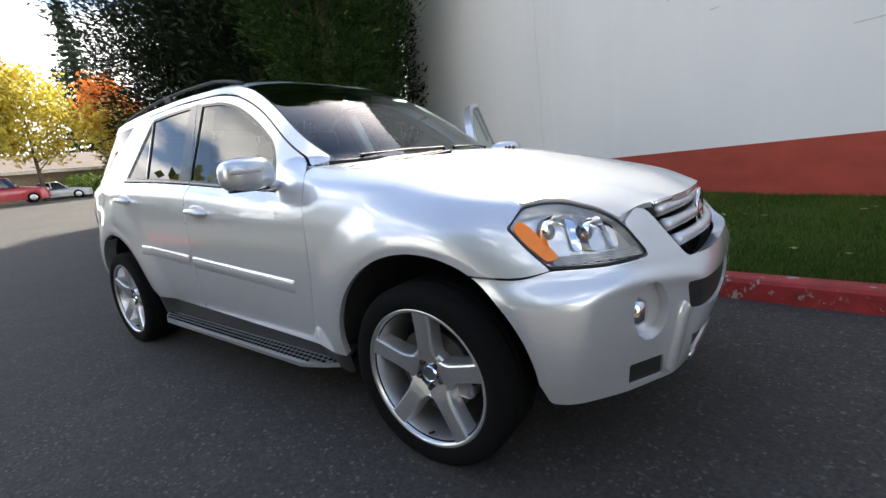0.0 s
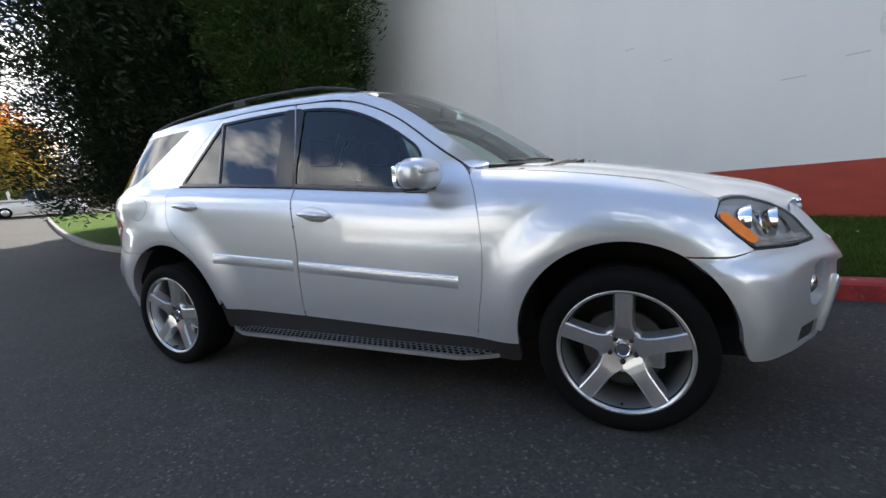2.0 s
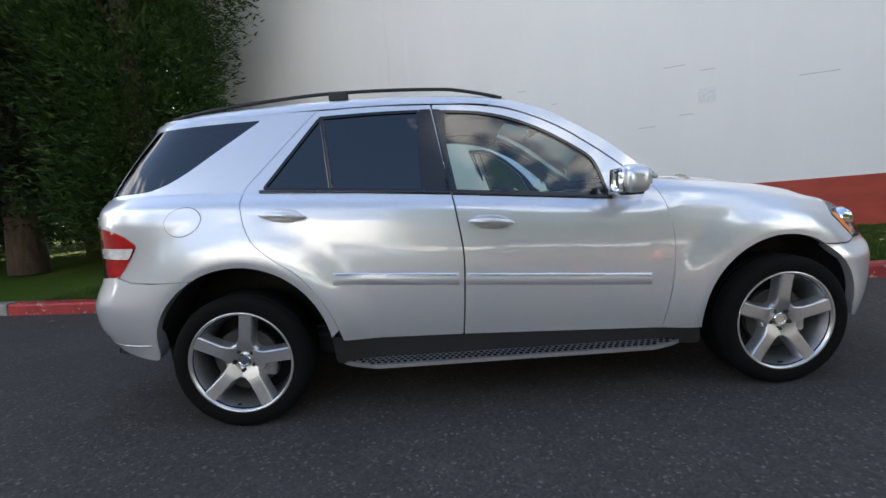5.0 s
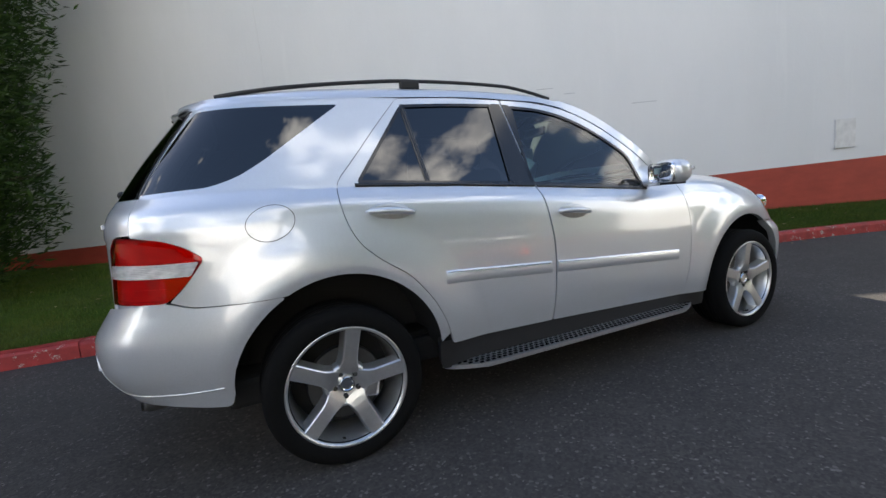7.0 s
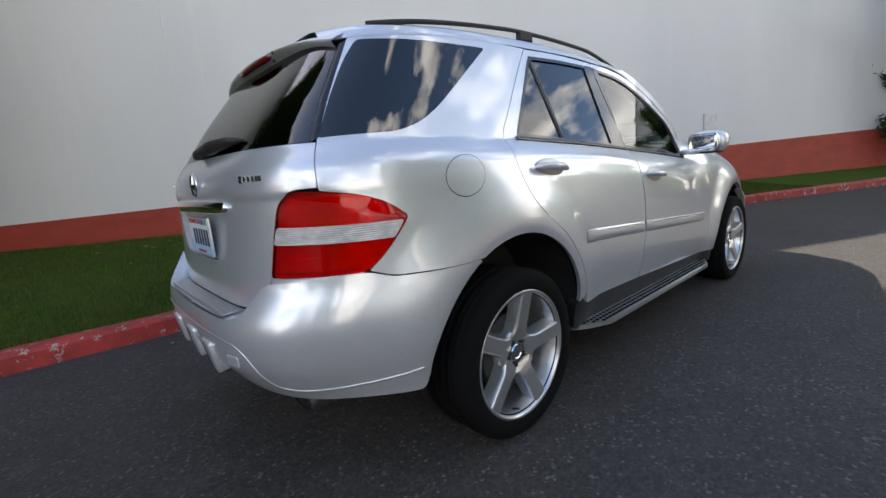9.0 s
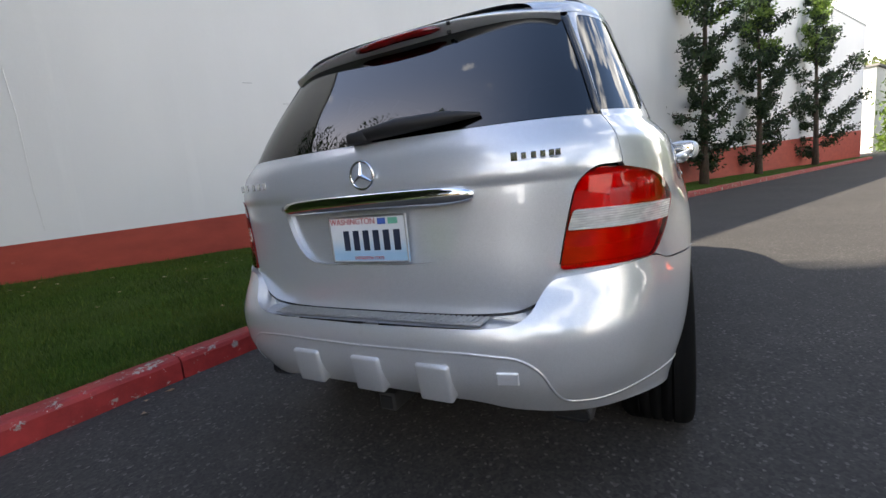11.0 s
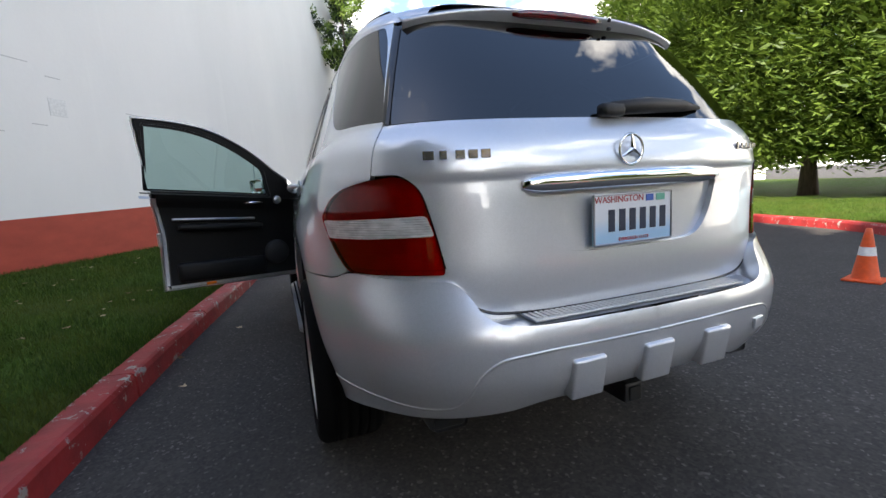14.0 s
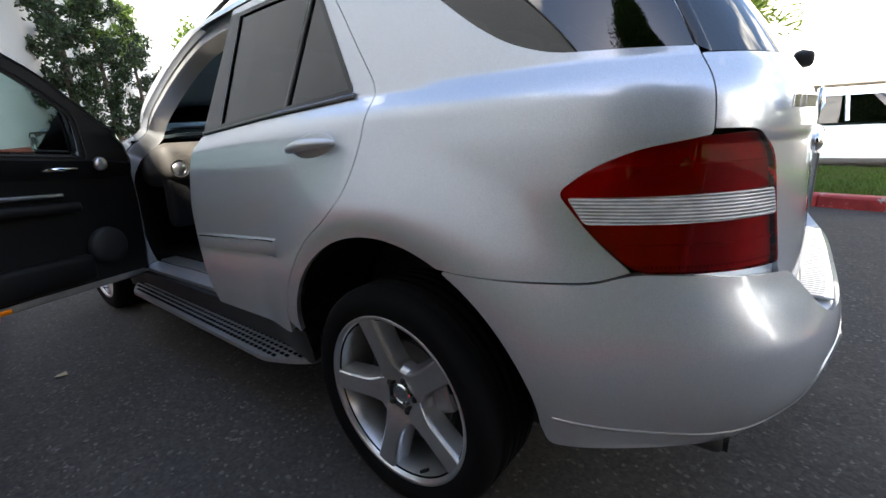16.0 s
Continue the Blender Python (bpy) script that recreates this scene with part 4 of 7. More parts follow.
def quarter(car, sgn):
    """Rear quarter panel with its pane, fuel flap and tail lamp."""
    door = fillet(REAR_DOOR)
    edge = on_tail([(*p, 0) for p in resample(door[(door[:, 0] < -0.915) & (door[:, 1] > 0.44)], 0.02, False)])
    body = edge + on_tail(arc(*ARCH_R, 6, 118, 30)) + [(-1.80, 0.800, 0.03), (-2.07, 0.806, 0.1), (-2.17, 0.834, 0)]
    body += [(-2.07, 0.905, 0.1), (-1.985, 0.994, 0.02), (-2.065, 1.043, 0.1), (-2.17, 1.075, 0.1), (-2.345, 1.096, 0.01)] + [(a, z, 0.01) for a, z in SEAM[1:]]
    q = panel("quarter_panel", "wrap_tail", shrink(fillet(body), GAP), PAINT, car, sgn, holes=[fillet(QUARTER_PANE)], lip=0.02, label="silver rear quarter panel")
    o = fillet(QUARTER_PANE)
    panel("quarter_glass", "wrap_tail", o, GLASS_DARK, q, sgn, h=0.02, off=-0.001, lip=0.008, label="dark tinted rear side window")
    if sgn < 0:
        c = arc(-1.71, 1.103, 0.072, 0, 350, 30)
        c = [(a + (a + 1.71) * 0.35, z, 0) for a, z, _ in c]
        panel("fuel_flap_gap", "wrap_tail", shrink(c, -0.003), DARK, q, sgn, h=0.009, off=0.0010, lip=0)
        panel("fuel_flap", "wrap_tail", c, PAINT, q, sgn, h=0.009, off=0.0022, lip=0.002, label="round fuel flap")
    clear = fillet([(-2.005, 0.985), (-2.56, 0.993), (-2.588, 0.936), (-2.050, 0.930)], 0.012)
    o = shrink(fillet(LAMP), -0.001)
    lamp = panel("tail_lamp", "wrap_tail", o, LAMP_SILVER, car, sgn, h=0.012, off=-0.010, lip=-0.010, label="red tail lamp with a clear middle band", lip_mat=RED_DEEP)
    panel("red_lens", "wrap_tail", o, RED_GLASS, lamp, sgn, holes=[clear], h=0.014, off=0.004, lip=0.004)
    panel("clear_band", "wrap_tail", shrink(clear, 0.001), CLEAR_LENS, lamp, sgn, h=0.010, off=0.0045, lip=0.01, label="clear ribbed reversing lamp")
    for z0, z1, a0, a1 in ((0.884, 0.889, -2.14, -2.60), (1.040, 1.046, -2.12, -2.53)):
        panel("lamp_rib", "wrap_tail", fillet([(a0, z0), (a0, z1), (a1, z1), (a1, z0)], 0.002), LAMP_SILVER, lamp, sgn, h=0.010, off=-0.004, lip=0.006)
    return q


def tailgate(car):
    """The rear hatch: skin, glass, chrome grip, plate, wiper, spoiler."""
    run = lambda a, z: a + W0 - float(tail_x(z))        # from the run round the corner to the run from the middle
    half = [(0.15, 0.699), (0.30, 0.700, 0.1), (0.41, 0.704, 0.1), (0.52, 0.714, 0.05), (0.60, 0.752, 0.05), (run(-2.622, 0.832) - 0.004, 0.832, 0.03)]
    half += [(run(-2.585, 0.95) - 0.004, 0.95, 0.05), (run(-2.54, 1.066) - 0.004, 1.066, 0.05), (run(-2.47, 1.100), 1.104, 0.03), (run(-2.345, 1.106) - 0.001, 1.106, 0.003)]
    half += [(run(-2.345 - 0.088 * (z - 1.102), z) - 0.001, z, 0.003) for z in (1.13, 1.15, 1.17, 1.19, 1.21, 1.23, 1.246)]
    half = half + [(0.45, 1.247, 0.1), (0.0, 1.252, 0.1)]
    out = half + [(-p[0], *p[1:]) for p in reversed(half[:-1])]
    grip = [(0.376, 1.040, 0.03), (0.335, 0.935, 0.15), (0.268, 0.866, 0.1), (0.15, 0.856, 0.1)]
    grip = grip + [(-p[0], *p[1:]) for p in reversed(grip)] + [(-0.372, 1.070, 0.02), (0.372, 1.070, 0.02)]
    gate = panel("tailgate", "back", shrink(fillet(out), GAP), PAINT, car, 1, holes=[fillet(grip)], lip=0.022, h=0.013, label="silver tailgate, shut")
    low = [(-p[0], p[1]) for p in reversed(half[:6])] + [(p[0], p[1]) for p in half[:6]]
    # Black strip painted along the edge for the shade in the gap above the bumper.
    band("gate_gap_line", "back", fillet(low, 0.05)[5:-5], 0.010, GLOSS_BLACK, gate, 1, -0.004, closed=False, rise=0.0012)
    panel("plate_recess", "back", shrink(fillet(grip), -0.003), PAINT, gate, 1, h=0.014, off=-0.020, lip=0)
    pane = [(0.846, 1.249, 0.01), (0.768, 1.42, 0.2), (0.677, 1.595, 0.02), (0.3, 1.612, 0.2), (-0.3, 1.612, 0.2), (-0.677, 1.595, 0.02), (-0.768, 1.42, 0.2), (-0.846, 1.249, 0.01), (-0.4, 1.250, 0.1), (0.4, 1.250, 0.1)]
    panel("rear_glass", "back", fillet(pane), GLASS_DARK, gate, 1, h=0.025, off=-0.003, lip=0.01, label="dark tinted rear window")
    for s in (-1, 1):
        edge = [(0.831, 1.252), (0.753, 1.42), (0.664, 1.592)]
        band("glass_edge", "back", edge, 0.034, GLOSS_BLACK, gate, s, 0.0, closed=False, rise=0.001)
    x0 = -2.352
    ts = np.linspace(-1, 1, 25)
    bar = tube([(x0 + 0.022 * t * t, 0.378 * t, 1.062 - 0.004 * t * t) for t in ts], [0.027 * (1 - abs(t) ** 10 * 0.6) for t in ts], 18)
    for v in bar.verts:
        v.co.x = x0 + (v.co.x - x0) * 0.6
    part("chrome_grip", bar, CHROME, gate, "polished chrome grip bar", smooth=True)
    bm = lathe([(0.040, 0), (0.046, 0.006), (0.049, 0.0), (0.045, -0.004), (0.040, 0)], 40, "X", (-2.346, 0, 1.146))
    emblem = part("badge", bm, CHROME, gate, "round chrome badge", smooth=True)
    for a in (90, 210, 330):
        c, s = math.cos(radians(a)), math.sin(radians(a))
        bm = tube([(-2.350, 0, 1.146), (-2.347, 0.044 * c, 1.146 + 0.044 * s)], [0.009, 0.002], 6)
        part("badge_bar", bm, CHROME, emblem)
    # model lettering, as plain chrome blocks
    for k, (y, w) in enumerate(((0.628, 0.030), (0.590, 0.020), (0.545, 0.026), (0.510, 0.026), (0.475, 0.026))):
        x = float(surface("back", np.array(y), np.array(1.15))[0])
        bm = block((0.004, w, 0.024), (x - 0.0015, y, 1.149), 0.0015, (0, 0, -18))
        part("chrome_letter", bm, LETTER, gate)
    for k, y in enumerate((-0.498, -0.524, -0.550, -0.574, -0.596, -0.612)):
        x = float(surface("back", np.array(y), np.array(1.15))[0])
        bm = block((0.004, 0.015 if k else 0.019, 0.018 if k else 0.024), (x - 0.0015, y, 1.149), 0.0015, (0, 0, 18))
        part("chrome_letter", bm, LETTER, gate)
    # number plate
    white = Nodes("plate_white", 0.4)
    sep = white.put("ShaderNodeSeparateXYZ")
    white.link(white.place(), sep.inputs[0])
    white.colour(white.ramp(sep.outputs[2], (0.0, (0.30, 0.52, 0.75)), (0.895, (0.36, 0.58, 0.78)), (0.945, (0.72, 0.76, 0.80)), (1.0, (0.76, 0.78, 0.80))))
    plate = part("number_plate", block((0.008, 0.305, 0.152), (-2.352, 0, 0.942), 0.003), white.m, gate, "white and blue number plate")
    rim = [(-2.357, y, z) for y, z in ((0.150, 0.868), (-0.150, 0.868), (-0.150, 1.016), (0.150, 1.016), (0.150, 0.868))]
    part("plate_rim", tube(rim, 0.004, 6), SATIN, plate)
    navy = simple("plate_navy", (0.02, 0.03, 0.06), 0.5)
    red = simple("plate_red", (0.45, 0.04, 0.05), 0.5)
    writing("WASHINGTON", 0.027, Matrix.Translation((-2.357, 0.055, 1.000)) @ Euler((radians(90), 0, radians(-90))).to_matrix().to_4x4(), red, "plate_word", plate, 0.0006)
    writing("EVERGREEN STATE", 0.014, Matrix.Translation((-2.357, 0.0, 0.880)) @ Euler((radians(90), 0, radians(-90))).to_matrix().to_4x4(), red, "plate_word", plate, 0.0006)
    for k in range(6):
        part("plate_bar", block((0.002, 0.024, 0.066), (-2.3565, 0.085 - 0.040 * k, 0.938), 0.0006), navy, plate)
    part("plate_sticker", block((0.002, 0.03, 0.02), (-2.3565, -0.062, 0.999), 0), simple("sticker_blue", (0.05, 0.12, 0.45), 0.5), plate)
    part("plate_sticker", block((0.002, 0.035, 0.02), (-2.3565, -0.105, 0.999), 0), simple("sticker_green", (0.15, 0.45, 0.32), 0.5), plate)
    # wiper
    g = lambda y, z: float(surface("back", np.array(float(y)), np.array(float(z)))[0])
    arm = block((0.045, 0.085, 0.04), (g(0.03, 1.262) - 0.022, 0.03, 1.268), 0.014, seg=3)
    arm = join(arm, tube([(g(0.02, 1.27) - 0.03, 0.03, 1.272), (g(-0.1, 1.29) - 0.035, -0.12, 1.285), (g(-0.25, 1.30) - 0.03, -0.28, 1.288), (g(-0.37, 1.30) - 0.015, -0.385, 1.285)], [0.020, 0.026, 0.020, 0.006], 8))
    part("rear_wiper", arm, BLACK, gate, "black rear wiper", smooth=True)
    # spoiler lip over the glass
    def spo(a, b):
        t = 2 * a - 1
        y = 0.572 * t
        k = 1 - np.abs(t) ** 6
        top = np.clip(b * 2, 0, 1)
        bot = np.clip(b * 2 - 1, 0, 1)
        x = -1.83 - (0.203 - 0.060 * np.abs(t) ** 3) * top + 0.040 * bot
        z = 1.704 - 0.047 * np.abs(t) ** 2.6 - 0.058 * top**1.5 - 0.040 * bot ** 0.7
        return np.stack([x, y, z], -1)
    sp = sheet("spoiler", spo, 61, 25, PAINT, gate, "silver roof spoiler")
    ys = np.linspace(-0.17, 0.20, 13)
    bm = tube([(-2.026 + 0.10 * y**2, y, 1.636 - 0.2 * y**2) for y in ys], [0.016 * (1 - abs((y - 0.015) / 0.187) ** 6 * 0.7) for y in ys], 8)
    part("brake_light", bm, RED_DEEP, sp, "dark red high brake light", smooth=True)
    for dz in (0.008, -0.022):
        part("spoiler_plug", block((0.012, 0.014, 0.012), (-2.026, -0.205, 1.630 + dz), 0.003), BLACK, sp)
    return gate


def rear_bumper(car):
    zc = np.linspace(0.455, 0.685, 10)
    for s in (-1, 1):
        centre = [(float(tail_x(z, True)) - W0, z, 0) for z in zc]
        side = [(-2.85, 0.698, 0.06), (-2.78, 0.722, 0.06), (-2.72, 0.772, 0.06), (-2.66, 0.812, 0.05), (-2.28, 0.830, 0.05), (-2.17, 0.831, 0.05), (-2.07, 0.804, 0.08), (-1.86, 0.799, 0.05), (-1.66, 0.800, 0.01)]
        wheel = [(a, z, 0) for a, z, _ in on_tail(arc(*ARCH_R, 120, 176, 16))]
        low = [(-1.985, 0.374, 0.02), (-2.12, 0.386, 0.1), (-2.45, 0.404, 0.1), (-2.66, 0.416, 0.03), (-2.84, 0.428, 0.03), (-2.95, 0.452, 0.05)]
        o = centre + [(-2.95, 0.690, 0.1)] + side + wheel + low
        b = panel("rear_bumper", "wrap_tail", fillet(o), PAINT, car, s, bumper=True, lip=0.085, h=0.014, label="silver rear bumper half")
        line = [(-1.90, 0.466), (-2.03, 0.462), (-2.25, 0.452), (-2.55, 0.448), (-2.66, 0.462), (-2.72, 0.51), (-2.77, 0.575), (-2.84, 0.612), (-3.0, 0.622), (-3.366, 0.617), (-3.37, 0.617)]
        band("bumper_groove", "wrap_tail", fillet(line, 0.05)[5:-5], 0.009, PAINT, b, s, -0.002, bumper=True, closed=False, rise=0.0022)
        panel("tail_panel", "wrap_tail", [(-2.18, 0.70), (-2.20, 0.845), (-2.66, 0.845), (-2.72, 0.76), (-2.95, 0.715), (-3.05, 0.69), (-2.6, 0.68)], PAINT, b, s, off=-0.010, h=0.02, lip=0)
        tip = block((0.20, 0.125, 0.054), (-2.165, s * 0.60, 0.384), 0.022, seg=3)
        part("exhaust_tip", tip, IRON, car, "dark steel exhaust tip", smooth=True)
        part("exhaust_bore", block((0.01, 0.105, 0.038), (-2.262, s * 0.60, 0.384), 0.014, seg=3), DARK, car)
    xb = lambda y, z: float(surface("back", np.array(float(y)), np.array(float(z)), True)[0])
    for y in (0.248, -0.004, -0.246):
        bm = block((0.05, 0.112, 0.125), (xb(y, 0.53) + 0.012, y, 0.522), 0.010, (0, -10, 0), seg=3)
        part("bumper_rib", bm, PAINT, car, smooth=True)
    part("tow_cover", block((0.01, 0.062, 0.038), (xb(-0.47, 0.55) - 0.001, -0.47, 0.553), 0.004, (0, 0, 14)), PAINT, car)
    pad = bmesh.new()
    for k in range(46):
        y = -0.395 + 0.79 * k / 45
        bmesh.ops.create_cube(pad, size=1, matrix=Matrix.Translation((-2.394 + 0.10 * y * y, y, 0.7005)) @ Matrix.Diagonal((0.050, 0.011, 0.006, 1)))
    pad = block((0.062, 0.80, 0.006), (-2.392, 0, 0.698), 0.002, bm=pad)
    def shelf(a, b):
        q = surface("back", 0.66 * (2 * a - 1), np.full(len(a), 0.684), True)
        return np.stack([-2.27 + (q[:, 0] + 0.012 + 2.27) * b, q[:, 1] * (0.94 + 0.05 * b), 0.6925 - 0.004 * b**4], -1)
    sheet("bumper_shelf", shelf, 41, 7, PAINT, car)
    part("step_pad", pad, STEEL, car, "ribbed steel load sill pad")
    part("tow_hitch", prism([(-0.033, -0.033), (0.033, -0.033), (0.033, 0.033), (-0.033, 0.033)], 0.25, m=Matrix.Translation((-2.36, 0.0, 0.378)) @ Euler((0, 0, radians(-90))).to_matrix().to_4x4(), bevel=0.006), IRON, car, "black square tow hitch")
    part("hitch_bore", block((0.008, 0.046, 0.046), (-2.364, 0, 0.378), 0.004), DARK, car)


def fender(car, sgn):
    top = on_nose([(x, float(fender_top(x)) - 0.002, 0.3) for x in (0.80, 1.0, 1.2, 1.4, 1.62)])
    door = fillet(FRONT_DOOR)
    o = on_nose([(*p, 0) for p in resample(door[(door[:, 0] > 0.775) & (door[:, 1] < 1.2)], 0.02, False)]) + top
    o += [(1.985, 0.964, 0.01), (1.93, 0.925, 0.05), (1.886, 0.899, 0.01), (1.947, 0.836, 0.1), (2.035, 0.765, 0.01), (1.901, 0.748, 0.1), (1.69, 0.757, 0.01)]
    o += on_nose(arc(*ARCH_F, 58, 185, 30))
    f = panel("front_fender", "wrap_nose", shrink(fillet(o), GAP), PAINT, car, sgn, lip=0.03, label="silver front wing")
    return f


HEAD = [(1.891, 0.899, 0.02), (1.935, 0.932, 0.05), (1.986, 0.962, 0.05), (2.081, 0.970, 0.1), (2.185, 0.963, 0.1), (2.325, 0.928, 0.1), (2.406, 0.885, 0.1), (2.489, 0.782, 0.03), (2.29, 0.768, 0.1), (2.03, 0.772, 0.02), (1.952, 0.836, 0.05)]


def headlamp(car, sgn):
    o = fillet(HEAD)
    bowl = panel("headlamp", "wrap_nose", o, simple("lamp_silver", (0.90, 0.91, 0.92), 0.22, 0.45), car, sgn, h=0.014, off=-0.045, lip=-0.04, label="clear headlamp with an orange side reflector")
    panel("lamp_lens", "wrap_nose", shrink(o, 0.003), LENS, bowl, sgn, h=0.018, off=0.001, lip=0)
    panel("lamp_edge", "wrap_nose", o, BLACK, bowl, sgn, holes=[shrink(o, 0.0045)], h=0.008, off=0.001, lip=0.01)
    panel("amber_reflector", "wrap_nose", fillet([(1.908, 0.898), (1.948, 0.918), (1.975, 0.905), (2.085, 0.802), (2.028, 0.790), (1.955, 0.846)], 0.02), AMBER, bowl, sgn, h=0.010, off=0.0025, lip=0.03, label="orange side reflector")
    for a, z, r in ((2.10, 0.872, 0.062), (2.27, 0.858, 0.055)):
        c = surface("wrap_nose", np.array(a), np.array(z))
        m = Matrix.Translation((float(c[0]) - 0.045, sgn * (float(c[1]) - 0.02), z)) @ Euler((0, 0, radians(sgn * 8))).to_matrix().to_4x4()
        bm = lathe([(r, 0.035), (r * 0.96, 0.02), (r * 0.8, -0.01), (r * 0.45, -0.03), (0.0, -0.036)], 32, "X")
        bmesh.ops.transform(bm, matrix=m, verts=bm.verts)
        part("reflector_bowl", bm, CHROME, bowl, "round chrome reflector", smooth=True)
        bm = lathe([(0.0, 0.022), (r * 0.34, 0.016), (r * 0.42, 0.0), (r * 0.44, -0.03)], 20, "X")
        bmesh.ops.transform(bm, matrix=m, verts=bm.verts)
        part("lamp_bulb", bm, STEEL, bowl, smooth=True)
    for a in (2.155, 2.335):
        panel("lamp_fin", "wrap_nose", fillet([(a, 0.822), (a, 0.925), (a + 0.035, 0.920), (a + 0.04, 0.822)], 0.012), CHROME, bowl, sgn, h=0.012, off=-0.022, lip=0.015)
    panel("lamp_strip", "wrap_nose", fillet([(2.05, 0.806), (2.45, 0.812), (2.47, 0.787), (2.06, 0.780)], 0.01), CLEAR_LENS, bowl, sgn, h=0.012, off=-0.012, lip=0.02)


def front_end(car):
    for s in (-1, 1):
        cz = np.linspace(0.352, 0.742, 14)
        centre = [(float(nose_x(z)) + W0, z, 0) for z in cz]
        o = centre + [(2.90, 0.742, 0.1), (2.70, 0.748, 0.05), (2.655, 0.80, 0.05), (2.575, 0.905, 0.02), (2.52, 0.915, 0.02), (2.412, 0.880, 0.02), (2.492, 0.776, 0.03), (2.29, 0.762, 0.1), (2.03, 0.764, 0.02), (1.901, 0.742, 0.1), (1.70, 0.752, 0.01)]
        o += on_nose(arc(*ARCH_F, 56, 2, 18)) + [(1.995, 0.326, 0.02), (2.09, 0.320, 0.1), (2.36, 0.320, 0.05), (2.585, 0.342, 0.1), (2.75, 0.350, 0.1)]
        fog = [(2.460 + 0.092 * math.cos(t), 0.604 + 0.098 * math.sin(t), 0) for t in np.linspace(0, 2 * math.pi, 29)[:-1]]
        low = [(2.672, 0.582, 0.02), (2.655, 0.676, 0.02), (3.20, 0.670, 0.01), (3.20, 0.556, 0.01)]
        vent = [(2.366, 0.424, 0.01), (2.546, 0.437, 0.01), (2.562, 0.356, 0.01), (2.374, 0.342, 0.01)]
        mid = [(2.70, 0.485, 0.01), (3.18, 0.485, 0.01), (3.18, 0.395, 0.02), (2.73, 0.395, 0.02)]
        b = panel("front_bumper", "wrap_nose", fillet(o), PAINT, car, s, holes=[fog, fillet(low), fillet(vent), fillet(mid)], lip=0.045, label="silver front bumper half")
        for nm, q in (("lower_grille", low), ("side_vent", vent), ("centre_vent", mid)):
            panel(nm, "wrap_nose", shrink(fillet(q), -0.004), BLACK, b, s, off=-0.010, lip=0, h=0.02, label="black mesh inlet")
        band("bumper_strut", "wrap_nose", [(2.655, 0.600), (2.632, 0.575), (2.612, 0.47), (2.602, 0.395), (2.600, 0.372)], 0.052, PAINT, b, s, -0.001, closed=False, rise=0.014)
        panel("fog_bowl", "wrap_nose", shrink(fog, -0.004), PAINT, b, s, off=-0.04, lip=0, h=0.015)
        c = surface("wrap_nose", np.array(2.43), np.array(0.60))
        bm = lathe([(0.0, 0.03), (0.03, 0.028), (0.046, 0.01), (0.05, -0.03)], 28, "X", (float(c[0]) - 0.030, s * (float(c[1]) - 0.01), 0.604))
        part("fog_lamp", bm, CHROME, b, "round chrome fog lamp", smooth=True)
    # grille: frame, three wide slats, dark backing
    zf = lambda z: float(nose_x(z))
    part("grille_back", block((0.02, 0.92, 0.17), (2.11, 0, 0.832), 0.004, (0, -24, 0)), DARK, car)
    for z in (0.775, 0.83, 0.885):
        ts = np.linspace(-1, 1, 17)
        w = 0.385 + 0.25 * (z - 0.775)
        bm = tube([(zf(z) - 0.050 - 0.05 * t * t, w * t, z + 0.004) for t in ts], 0.025, 10)
        for v in bm.verts:
            v.co.z = z + (v.co.z - z) * 0.92
        sl = part("grille_slat", bm, PAINT, car, "silver grille slat", smooth=True)
        for k in range(18):
            y = (k - 8.5) / 9 * w * 0.96
            part("slat_slot", block((0.010, 0.010, 0.022), (zf(z) - 0.034 - 0.05 * (y / w) ** 2, y, z + 0.008), 0.003, (0, -25, 0)), BLACK, sl)
    bm = tube([(2.200 - 0.05 * t * t, 0.45 * t, 0.918) for t in np.linspace(-1, 1, 17)], 0.010, 8)
    part("grille_rim", bm, CHROME, car, smooth=True)
    part("front_badge", lathe([(0.075, 0), (0.083, 0.008), (0.090, 0.0), (0.083, -0.006), (0.075, 0)], 40, "X", (2.235, 0, 0.832)), CHROME, car, "round chrome grille badge", smooth=True)
    part("skid_plate", tube([(2.262 - 0.12 * y * y, y, 0.362) for y in np.linspace(-0.4, 0.4, 9)], 0.018, 8), SATIN, car, "bright skid bar", smooth=True)


